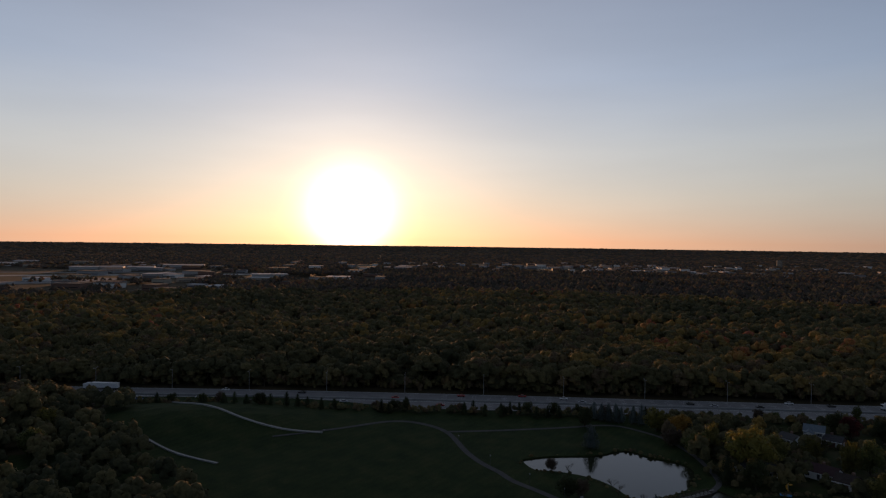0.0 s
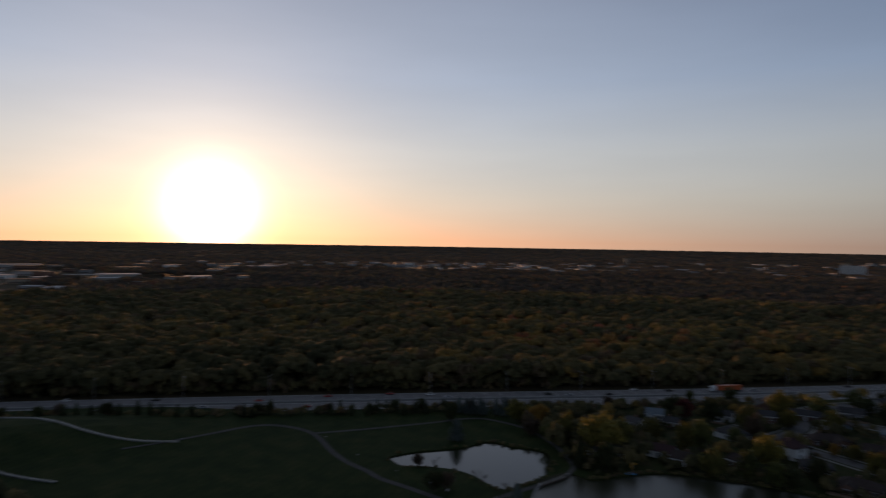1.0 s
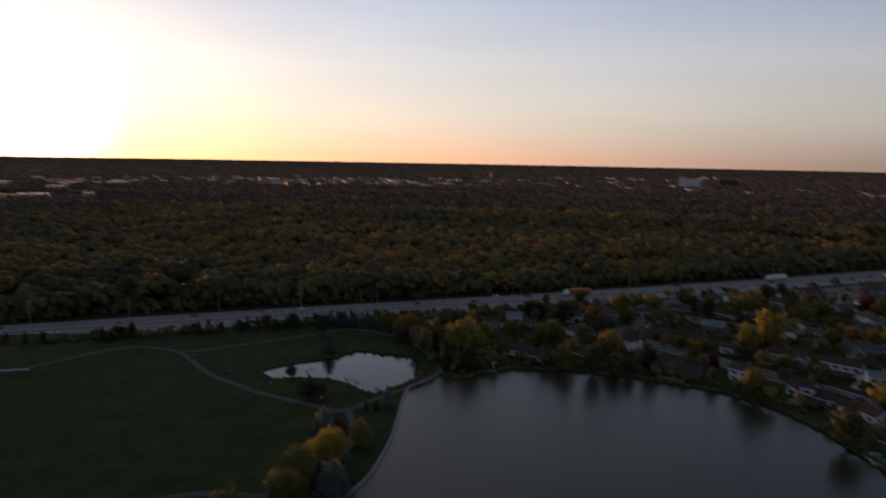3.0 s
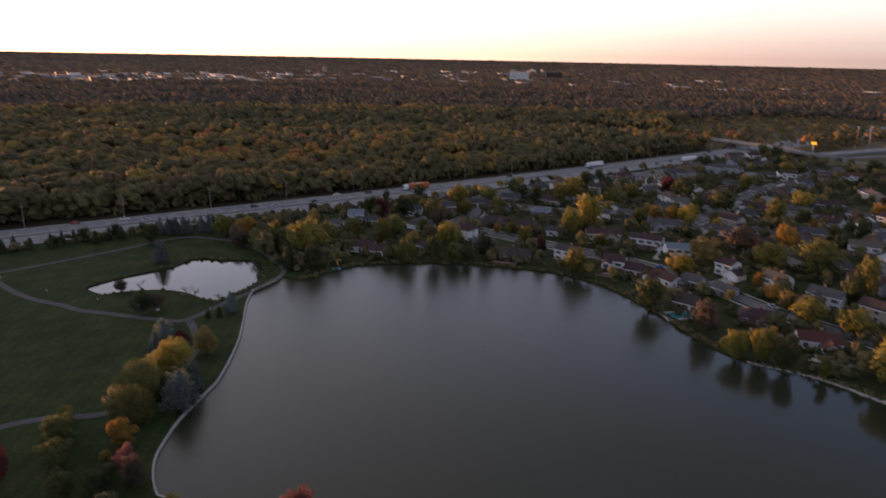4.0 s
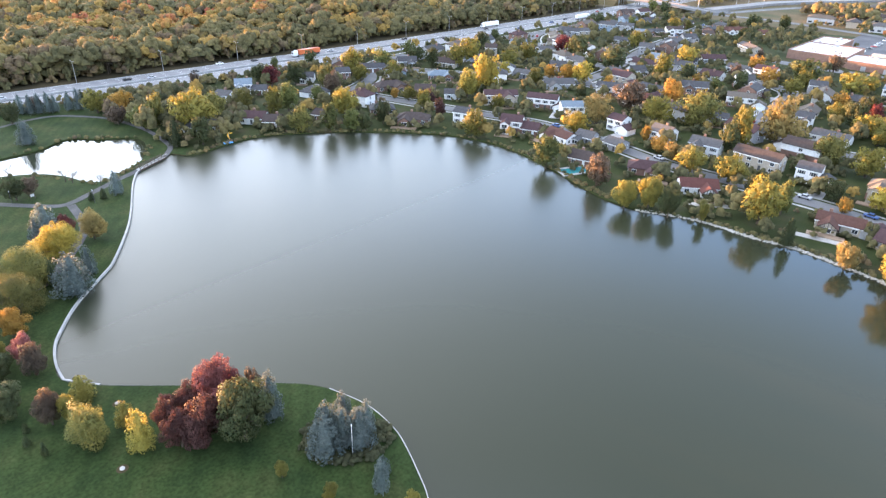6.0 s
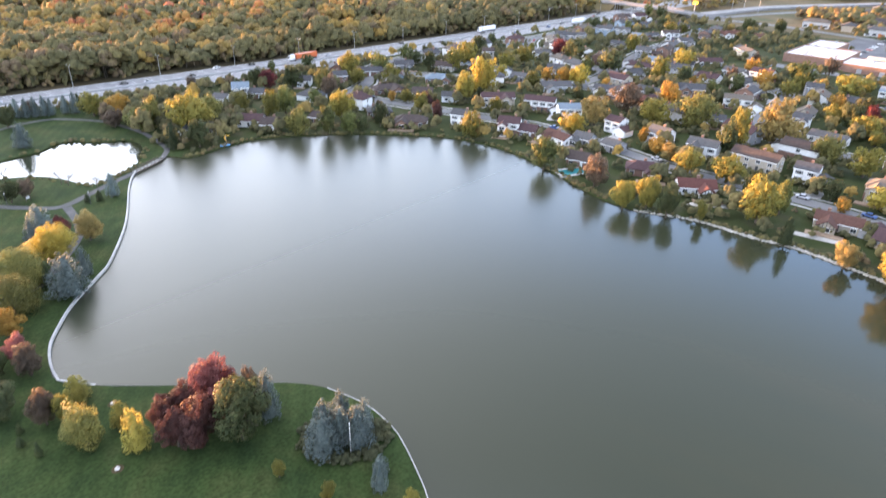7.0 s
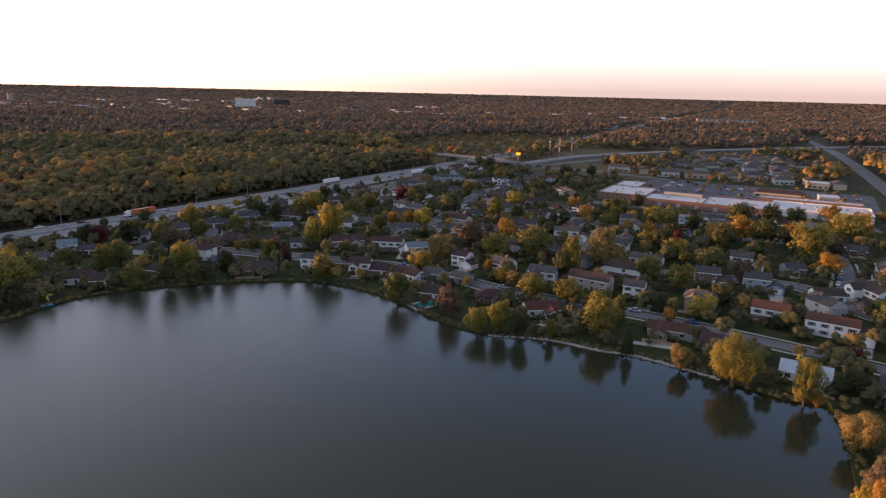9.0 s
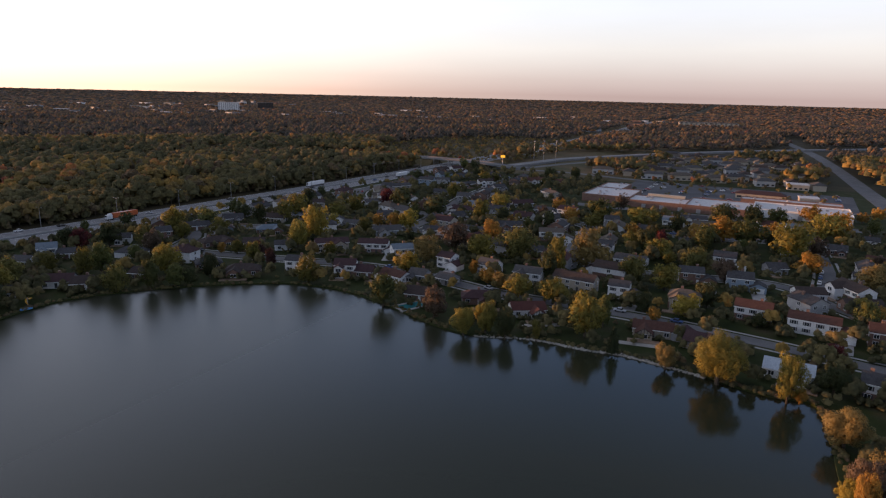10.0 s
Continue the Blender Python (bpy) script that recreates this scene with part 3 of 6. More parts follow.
for i, s in enumerate(STREETS):
    road("street", s, 3.6, GROUND + 0.06 + 0.006 * i, "asphalt", "grey residential street between lawns and houses")
    for side in (-1, 1):
        tagged(ribbon("pavement", s, 5.6 * side - 0.6, 5.6 * side + 0.6, GROUND - 0.3, GROUND + 0.03 + 0.004 * i, "concrete", steps=4), "narrow pale concrete pavement beside the street", "pavement", kind="structure")
road("avenue", [(560, -86), (620, -83), (692, -78.7), (840, -70.7), (1025, -59.4), (1244, -40), (1700, 20)], 8, GROUND + 0.1, "asphalt", "wide grey avenue beside the shopping centre")
road("frontage_road", [(640, 20), (655, 80), (668, 140), (682, 200), (676, 250), (667, 290)], 5, GROUND + 0.14, "asphalt", "grey frontage road behind the houses")
tagged(ribbon("expressway", [(690, 272), (762, 258), (821, 245), (921, 197), (1028, 137), (1190, 27), (1429, -168), (1900, -560)], -7, 7, GROUND - 0.4, GROUND + 2.4, "concrete_road", steps=4), "pale raised expressway crossing towards the plain", "road", kind="structure")
tagged(ribbon("parking_lot", [(608, 122), (608, 40), (606, -62)], -53, 53, GROUND - 0.3, GROUND + 0.08, "parking"), "large asphalt car park behind the shopping centre", "car park", kind="structure")
tagged(ribbon("service_yard", [(480, 135), (480, 60), (482, -60)], -6, 6, GROUND - 0.3, GROUND + 0.07, "asphalt"), "asphalt service lane behind the shopping centre", "road", kind="structure")
road("trail", [(690, 255), (760, 236), (830, 205), (860, 160)], 5, GROUND + 0.08, "asphalt", "asphalt slip road beside the mown field")


for nm, pts, half, mat, label in (
        ("runway", [(-1500, 1300), (-1022, 1486), (-828, 1563), (-593, 1654), (-420, 1722)], 24, "concrete", "pale concrete runway of a far airfield"),
        ("taxiway", [(-1500, 1480), (-1121, 1629), (-857, 1673), (-617, 1741)], 14, "concrete_road", "grey taxiway beside a far runway"),
        ("apron", [(-900, 1230), (-811, 1276), (-759, 1365), (-730, 1437)], 48, "concrete_road", "wide pale apron of a far airfield")):
    tagged(ribbon(nm, pts, -half, half, GROUND - 0.4, GROUND + 0.15, mat, steps=4), label, "airfield", kind="structure")
tagged(ribbon("far_pond", [(300, 2360), (360, 2350), (450, 2350)], -52, 52, GROUND - 0.4, GROUND + 0.2, "pond_water", steps=4), "small far pond shining between the woods", "water", kind="structure")


def overpass():
    base = empty("overpass", 667, 337, GROUND, 0, "grey concrete overpass carrying a road above the highway", "bridge", kind="structure")
    bm = bmesh.new()
    line = [(-10, 260, 0.3), (-6, 180, 1.0), (2, 110, 4.0), (7, 60, 6.2), (2, 20, 6.8), (0, -20, 6.8), (-4, -54, 5.5), (8, -75, 2.5), (30, -85, 0.6)]
    prev = None
    for x, y, z in line:
        ring = [bm.verts.new((x + dx, y, z + dz)) for dx, dz in ((-7, -1.2), (-7, 0.9), (-6.6, 0.9), (-6.6, 0), (6.6, 0), (6.6, 0.9), (7, 0.9), (7, -1.2))]
        if prev:
            for k in range(8):
                bm.faces.new((prev[k], prev[(k + 1) % 8], ring[(k + 1) % 8], ring[k]))
        prev = ring
    part("deck", bm, "concrete_road", base)
    for y in (-19, 0, 19):
        bm = bmesh.new()
        for x in (-5, 0, 5):
            tube(bm, (x, y, -0.5), (x, y, 5.8), 0.6, 0.6, 8)
        part("pier", bm, "concrete", base)
    for y0, y1, z0, z1 in ((19, 110, 5.0, 3.0), (-54, -19, 4.5, 5.5)):
        bm = bmesh.new()
        a = [bm.verts.new(p) for p in ((-16, y0, -0.4), (16, y0, -0.4), (7, y0, z0), (-7, y0, z0))]
        b = [bm.verts.new(p) for p in ((-10, y1, -0.4), (16, y1, -0.4), (9, y1, z1), (-5, y1, z1))]
        bm.faces.new(a), bm.faces.new(b[::-1])
        for k in range(4):
            bm.faces.new((a[k], b[k], b[(k + 1) % 4], a[(k + 1) % 4]))
        part("embankment", bm, "prairie", base, "grassy embankment")


overpass()

# ---- houses ----
WINDOW_MESH = {}


def window(parent, x, y, z, w, h, turn, shutters=False):
    """A framed window in a wall of the house; turn: degrees about z, 0 looks towards -y."""
    key = (round(w, 1), round(h, 1))
    if key not in WINDOW_MESH:
        bm = bmesh.new()
        for a in ((-w / 2 - 0.1, -w / 2, -h / 2, h / 2), (w / 2, w / 2 + 0.1, -h / 2, h / 2), (-w / 2 - 0.1, w / 2 + 0.1, -h / 2 - 0.1, -h / 2), (-w / 2 - 0.1, w / 2 + 0.1, h / 2, h / 2 + 0.1), (-0.04, 0.04, -h / 2, h / 2)):
            add_box(bm, a[0], a[1], -0.12, 0.02, a[2], a[3])
        fr = bpy.data.meshes.new("window")
        bm.to_mesh(fr)
        bm.free()
        fr.materials.append(MATS["white_trim"])
        bm = box(-w / 2, w / 2, -0.05, 0.02, -h / 2, h / 2)
        pn = bpy.data.meshes.new("pane")
        bm.to_mesh(pn)
        bm.free()
        pn.materials.append(MATS["window_glass"])
        WINDOW_MESH[key] = fr, pn
    fr, pn = WINDOW_MESH[key]
    wi = new("window", fr)
    wi.parent = parent
    wi.matrix_local = pose(x, y, z, 0, 0, turn)
    p = new("pane", pn)
    p.parent = wi
    if shutters:
        for s in (-1, 1):
            sh = part("shutter", box(s * (w / 2 + 0.12), s * (w / 2 + 0.5), -0.1, 0.0, -h / 2, h / 2), "dark_trim", wi, "dark shutter")


def roof_mesh(w, d, z, pitch, hip, over=0.5, thick=0.22):
    """A gable or hip roof with its ridge along x, over a body w by d whose walls end at z."""
    rise = math.tan(radians(pitch)) * (d / 2 + over)
    x, y = w / 2 + over * (1 if hip else 0.7), d / 2 + over
    zb = z - math.tan(radians(pitch)) * over
    rx = x - (y * 0.95 if hip else 0)
    rx = max(rx, 0.3)
    bm = bmesh.new()
    lo, hi = [], []
    for dz, store in ((0, lo), (thick, hi)):
        for p in ((-x, -y, zb), (x, -y, zb), (x, y, zb), (-x, y, zb), (-rx, 0, zb + rise), (rx, 0, zb + rise)):
            store.append(bm.verts.new((p[0], p[1], p[2] + dz)))
    for v, flip in ((lo, True), (hi, False)):
        fs = [(v[0], v[1], v[5], v[4]), (v[2], v[3], v[4], v[5])]
        if hip:
            fs += [(v[1], v[2], v[5]), (v[3], v[0], v[4])]
        for f in fs:
            bm.faces.new(f[::-1] if flip else f)
    if hip:
        loop = [0, 1, 2, 3]
    else:
        loop = [0, 1, 5, 2, 3, 4]
    for a, b in zip(loop, loop[1:] + loop[:1]):
        bm.faces.new((lo[a], lo[b], hi[b], hi[a]))
    return bm, zb + rise


def body_mesh(w, d, z, pitch, hip, foot=-0.4):
    bm = bmesh.new()
    x, y = w / 2, d / 2
    rise = 0 if hip else math.tan(radians(pitch)) * y
    lo = [bm.verts.new(p) for p in ((-x, -y, foot), (x, -y, foot), (x, y, foot), (-x, y, foot))]
    hi = [bm.verts.new(p) for p in ((-x, -y, z), (x, -y, z), (x, y, z), (-x, y, z))]
    bm.faces.new((lo[0], lo[1], hi[1], hi[0]))
    bm.faces.new((lo[2], lo[3], hi[3], hi[2]))
    if hip:
        bm.faces.new((lo[1], lo[2], hi[2], hi[1]))
        bm.faces.new((lo[3], lo[0], hi[0], hi[3]))
        bm.faces.new(hi)
    else:
        t1, t2 = bm.verts.new((x, 0, z + rise)), bm.verts.new((-x, 0, z + rise))
        bm.faces.new((lo[1], lo[2], hi[2], t1, hi[1]))
        bm.faces.new((lo[3], lo[0], hi[0], t2, hi[3]))
    return bm


HOUSES = []
WORDS = {"white": "white-sided", "cream": "cream-sided", "brick": "brown brick", "grey": "grey-sided", "bluegrey": "blue-grey sided", "lightgrey": "pale grey sided"}
ROOFWORDS = {"paleblue": "pale blue metal", "slate": "dark grey shingle", "brown": "brown shingle", "maroon": "maroon shingle", "terracotta": "rust-red shingle", "lightgrey": "light grey shingle", "brick": "brick-red shingle", "bluegrey": "blue-grey shingle", "tan": "tan shingle"}


def house(x, y, yaw, w, d, storeys, wall, roof, hip=False, garage=False, wing=False, timbered=False):
    rng = random.Random(int(x * 13 + y * 7))
    HOUSES.append((x, y, w, d, yaw))
    h = empty("house", x, y, GROUND, yaw, f"{'two-storey' if storeys == 2 else 'one-storey'} {WORDS[wall]} house with a {ROOFWORDS[roof]} {'hip' if hip else 'gable'} roof", "house", "suburban houses")
    z = 2.4 * storeys + 0.45
    pitch = 27 if hip else rng.choice((24, 27, 30))
    part("wall", body_mesh(w, d, z, pitch, hip), "wall_" + wall, h)
    bm, top = roof_mesh(w, d, z, pitch, hip, 0.5)
    part("roof", bm, "roof_" + roof, h)
    if not hip:
        bm = bmesh.new()
        yy, zb = -d / 2 - 0.5, z - math.tan(radians(pitch)) * 0.5
        add_box(bm, -w / 2 - 0.35, w / 2 + 0.35, yy - 0.06, yy + 0.06, zb - 0.05, zb + 0.2)
        part("gutter", bm, "white_trim", h, "white gutter")
    if storeys == 2 and wall in ("white", "cream", "lightgrey") and rng.random() < 0.35:
        part("brick_base", box(-w / 2 - 0.03, w / 2 + 0.03, -d / 2 - 0.03, d / 2 + 0.03, -0.4, 2.5), "wall_brick", h, "brown brick ground floor")
    cx = rng.uniform(-0.3, 0.3) * w
    part("chimney", box(cx - 0.5, cx + 0.5, 0.6, 1.5, z, top + 0.9), "wall_brick", h, "brick chimney")
    n = max(2, int(w / 3.6))
    shut = wall == "white" and storeys == 2
    for lev in range(storeys):
        zz = 1.5 + 2.42 * lev
        for i in range(n):
            xx = -w / 2 + (i + 0.5) * w / n
            if lev == 0 and i == n // 2:
                part("door", box(xx - 0.5, xx + 0.5, -d / 2 - 0.07, -d / 2 + 0.02, 0.2, 2.25), "dark_trim" if wall != "brick" else "white_trim", h, "front door")
            else:
                window(h, xx, -d / 2, zz, 1.5, 1.3, 0, shut)
        window(h, 0, d / 2, zz, 1.5, 1.3, 180)
        for s in (-1, 1):
            for yy in (-d / 4, d / 4) if math.hypot(x, y) < 300 else (0,):
                window(h, s * w / 2, yy, zz, 1.2, 1.3, 90 * s)
    if wing or (not garage and rng.random() < 0.4):
        # a gabled wing that comes forward
        ww, dd = min(6.0, w * 0.4), 4.0
        xx = rng.choice((-0.22, 0.2)) * w
        bm = body_mesh(dd + 3, ww, z - 0.3, 32, False)
        bmesh.ops.rotate(bm, verts=bm.verts, matrix=Matrix.Rotation(radians(90), 3, "Z"))
        bmesh.ops.translate(bm, verts=bm.verts, vec=(xx, -d / 2 - dd / 2 + 1.5, 0))
        part("wing_wall", bm, "wall_" + wall, h)
        bm, _ = roof_mesh(dd + 3.4, ww, z - 0.3, 32, False, 0.4)
        bmesh.ops.rotate(bm, verts=bm.verts, matrix=Matrix.Rotation(radians(90), 3, "Z"))
        bmesh.ops.translate(bm, verts=bm.verts, vec=(xx, -d / 2 - dd / 2 + 1.5, 0))
        part("wing_roof", bm, "roof_" + roof, h)
        if timbered:
            # dark boards on the pale gable
            yy = -d / 2 - dd - 0.12 + 0.0
            zz = z - 0.3
            for k in (-2, -1, 0, 1, 2):
                part("board", box(xx + k * ww * 0.19 - 0.09, xx + k * ww * 0.19 + 0.09, yy - 0.06, yy + 0.1, zz - 0.4, zz + (ww / 2 - abs(k) * ww * 0.19) * 0.6), "dark_trim", h, "dark timber board")
            part("board", box(xx - ww / 2, xx + ww / 2, yy - 0.08, yy + 0.1, zz - 0.55, zz - 0.35), "dark_trim", h, "dark timber board")
            part("patio", box(xx - ww * 1.5, xx + ww * 1.2, -d / 2 - dd - 6, -d / 2 - dd - 3.1, -0.3, 0.12), "pale_stone", h, "pale stone patio")
        for lev in range(storeys):
            window(h, xx, -d / 2 - dd, 1.5 + 2.42 * lev, 2.2, 1.4, 0)
        part("deck", box(xx - ww, xx + ww, -d / 2 - dd - 3, -d / 2 - dd - 0.1, -0.3, 0.35), "brown_deck", h, "low wooden deck")
    if garage:
        gw, gd = 6.4, 6.5
        s = 1
        gx = s * (w / 2 + gw / 2 - 1.4)
        gy = -d / 2 + gd / 2 - 2.2
        bm = body_mesh(gd, gw, 2.7, 25, False)
        bmesh.ops.rotate(bm, verts=bm.verts, matrix=Matrix.Rotation(radians(90), 3, "Z"))
        bmesh.ops.translate(bm, verts=bm.verts, vec=(gx, gy, 0))
        part("garage_wall", bm, "wall_" + wall, h)
        bm, _ = roof_mesh(gd, gw, 2.7, 25, False, 0.4)
        bmesh.ops.rotate(bm, verts=bm.verts, matrix=Matrix.Rotation(radians(90), 3, "Z"))
        bmesh.ops.translate(bm, verts=bm.verts, vec=(gx, gy, 0))
        part("garage_roof", bm, "roof_" + roof, h)
        gdoor = part("garage_door", box(gx - 2.4, gx + 2.4, gy - gd / 2 - 0.08, gy - gd / 2 + 0.02, 0.0, 2.2), "white_trim", h, "white panelled garage door")
        for k in range(3):
            part("panel", box(gx - 2.3, gx + 2.3, gy - gd / 2 - 0.11, gy - gd / 2 - 0.08, 0.12 + 0.7 * k, 0.7 + 0.7 * k), "white_trim", gdoor)
        part("driveway", box(gx - 2.8, gx + 2.8, gy - gd / 2 - 11, gy - gd / 2 - 0.1, -0.3, 0.05), "concrete", h, "pale concrete driveway")
    return h


# ---- trees ----
def crown_cards(bm, normals, centre, radius, count, size, rng, squash=0.8, droop=0.0, heart=(0, 0, 1.1)):
    """A clump of small tilted leaf cards round a centre; they shade as a soft mass round the clump and the crown."""
    for _ in range(count):
        v = Vector((rng.gauss(0, 1), rng.gauss(0, 1), rng.gauss(0, 1))).normalized()
        p = Vector(centre) + Vector((v.x, v.y, v.z * squash)) * radius * rng.uniform(0.72, 1.05)
        p.z -= droop * rng.random()
        out = (v + Vector((rng.uniform(-.5, .5), rng.uniform(-.5, .5), rng.uniform(-.2, .7)))).normalized()
        q = out.to_track_quat("Z", "Y").to_matrix() @ Matrix.Rotation(rng.uniform(0, 6.28), 3, "Z")
        s = size * rng.uniform(0.7, 1.3)
        pts = [q @ Vector(c) * s for c in ((-.6, -.42, 0), (.6, -.36, .08), (.05, .68, 0))]
        bm.faces.new([bm.verts.new(p + c) for c in pts])
        away = (p - Vector(heart)).normalized()
        n = (v * 0.7 + away * 0.5 + out * 0.3 + Vector((0, 0, 0.16))).normalized()
        normals += [n, n, n]


def soft_normals(ob, normals, radius=None, top=None):
    """Fits a crown to a radius and a height, and gives it the shading of a soft mass."""
    me = ob.data
    co = np.empty(len(me.vertices) * 3, np.float32)
    me.vertices.foreach_get("co", co)
    co = co.reshape(-1, 3)
    if radius:
        a, h = np.arctan2(co[:, 1], co[:, 0]), co[:, 2]
        f1, f2, f3 = np.random.default_rng(len(normals)).uniform(0, 6.28, 3)
        co[:, :2] *= (1 + 0.15 * np.sin(2 * a + f1 + 1.2 * h) + 0.13 * np.sin(3 * a + f2 - 2.0 * h))[:, None]
        co[:, 2] *= 1 + 0.09 * np.sin(a * 2 + f3) * np.clip(np.hypot(co[:, 0], co[:, 1]), 0, 1)
        co[:, :2] *= radius / np.percentile(np.hypot(co[:, 0], co[:, 1]), 98.5)
        co[:, 2] *= top / np.percentile(co[:, 2], 99.5)
        me.vertices.foreach_set("co", co.ravel())
    me.polygons.foreach_set("use_smooth", np.ones(len(me.polygons), bool))
    me.normals_split_custom_set_from_vertices([tuple(n) for n in normals])
    me.update()


def leafy_template(kind, seed, lobes, cards, size, shape):
    """A broadleaf tree of crown radius 1 (scaled later), z 0 at its foot: uneven lobes of small leaf cards round a few limbs."""
    rng = random.Random(seed)
    base = new("tree")
    ht = 2.3
    mid = ht * 0.5
    half = ht - mid - 0.08
    bm = bmesh.new()
    tube(bm, (0, 0, -0.1), (0.02, 0.01, ht * 0.45), 0.08, 0.05, 6)
    centres = []
    for k in range(lobes):
        z = 1 - 1.95 * (k + 0.5) / lobes
        a = k * 2.39996 + rng.uniform(-.5, .5)
        rr = math.sqrt(max(0, 1 - z * z * 0.9)) * rng.uniform(0.45, 1.0)
        rad = rng.uniform(0.20, 0.44)
        centres.append((Vector((rr * math.cos(a), rr * math.sin(a), mid + z * (half - rad * 0.6) * rng.uniform(0.75, 1.0))), rad))
    for k in range(lobes // 3):
        a, z = rng.uniform(0, 6.28), rng.uniform(-0.5, 0.8)
        rr = math.sqrt(1 - z * z) * rng.uniform(0.84, 1.04)
        centres.append((Vector((rr * math.cos(a), rr * math.sin(a), mid + z * half * 0.95)), rng.uniform(0.12, 0.22)))
    for c, rad in centres[::4]:
        tube(bm, (0.02, 0.01, ht * 0.3), c * 0.82, 0.035, 0.01, 4)
    part("trunk", bm, "bark", base)
    bm, normals = bmesh.new(), []
    heart = (0, 0, mid - 0.25)
    for c, rad in centres:
        crown_cards(bm, normals, c, rad, int(cards * (rad / 0.34) ** 2), size, rng, 0.8, 0.4 if shape == "willow" else 0.06, heart)
    crown_cards(bm, normals, (0, 0, mid - 0.05), 0.55, cards * 3, size * 1.6, rng, half * 1.1, 0, heart)
    crown_cards(bm, normals, (rng.uniform(-.1, .1), rng.uniform(-.1, .1), mid), 0.66, cards * 4, size, rng, half * 1.02, 0, heart)
    soft_normals(part("crown", bm, "leaf_" + kind, base), normals, 1.0, ht)
    return base, ht


def conifer_template(kind, seed, tiers, per):
    """A spruce of foot radius 1 and height 3.4: ragged drooping whorls of needle boughs."""
    rng = random.Random(seed)
    base = new("tree")
    bm = bmesh.new()
    tube(bm, (0, 0, -0.1), (0, 0, 3.1), 0.09, 0.01, 6)
    part("trunk", bm, "bark", base)
    bm = bmesh.new()
    bmesh.ops.create_cone(bm, cap_ends=False, segments=9, radius1=0.5, radius2=0.12, depth=2.7, matrix=Matrix.Translation((0, 0, 1.6)))
    normals = [Vector((v.co.x, v.co.y, 0.15)).normalized() for v in bm.verts]
    for i in range(tiers):
        f = 1 - (1 - (i + 0.5) / tiers) ** 0.62
        z = 0.3 + 2.95 * f
        r = 0.78 * (1 - f ** 1.8) ** 0.68 * rng.uniform(0.72, 1.08)
        a = i * 2.39996 + rng.uniform(-.4, .4)
        rad = rng.uniform(0.15, 0.25) * (1.15 - 0.45 * f)
        c = Vector((r * math.cos(a), r * math.sin(a), z))
        crown_cards(bm, normals, c, rad, per, 0.085, rng, 1.35, 0.12, (0, 0, z - 0.3))
    soft_normals(part("crown", bm, "leaf_" + kind, base), normals)
    return base, 3.4


TREES = []
TEMPLATES = {}
TREEWORDS = {"y": "golden yellow autumn maple tree", "yg": "yellow-green autumn ash tree", "g": "olive green broadleaf tree", "d": "dark green broadleaf tree", "o": "orange autumn maple tree",
             "v": "bright yellow autumn maple tree", "r": "dark red autumn maple tree", "p": "pinkish red autumn maple tree", "m": "deep maroon ornamental tree", "t": "pale tan-yellow autumn tree", "w": "wide golden-green willow tree", "b": "brown half-bare autumn tree", "l": "golden yellow layered larch tree", "s": "blue-grey spruce tree", "c": "dark green conifer tree"}


def tree(x, y, r, height, kind):
    rng = random.Random(int(x * 31 + y * 17))
    dist = math.hypot(x, y)
    level = 0 if dist < 205 else 1 if dist < 380 else 2
    key = kind, level, rng.randrange(2 if level == 0 else 3)
    if kind in "scl":
        key = kind, 0, rng.randrange(2)
    if level == 0 and r > 5.5 and kind not in "scl":
        key = kind, -1, rng.randrange(2)
    fresh = key not in TEMPLATES
    if fresh:
        seed = hash((ord(kind[0]), len(kind), level, key[2]))
        if kind in "scl":
            TEMPLATES[key] = conifer_template(kind, seed, 78, 24)
        else:
            TEMPLATES[key] = leafy_template(kind, seed, (30, 26, 22, 34)[key[1]], (290, 90, 32, 520)[key[1]], (0.058, 0.10, 0.155, 0.036)[key[1]], "willow" if kind == "w" else "round")
    base, ht = TEMPLATES[key]
    m = Matrix.LocRotScale((x, y, land_z(x, y)), Euler((0, 0, rng.uniform(0, 6.28))), (r * 1.06, r * 1.06 * rng.uniform(0.94, 1.06), height / ht) if kind not in "scl" else (r, r, height / ht))
    ob = base if fresh else copy_thing(base, Matrix.Identity(4))
    ob.matrix_basis = m
    near = "by the lakeside gardens" if x > 100 else "on the park lawn"
    tagged(ob, f"{TREEWORDS[kind]} {near}", "tree", "trees of park and gardens")
    TREES.append((x, y, r))
    return ob


FAR_TREES = []
TINTS = {"y": 0.73, "yg": 0.25, "g": 0.16, "d": 0.02, "o": 0.82, "r": 1.0, "t": 0.66, "w": 0.58, "b": 0.41, "p": 0.98, "m": 1.0, "v": 0.74}


def far_tree(x, y, r, height, kind):
    """A tree of the farther gardens, one of a clump too fine to pick apart."""
    FAR_TREES.append((x, y, land_z(x, y) + height * 0.52, r, height * 0.52, TINTS[kind]))
    TREES.append((x, y, r))


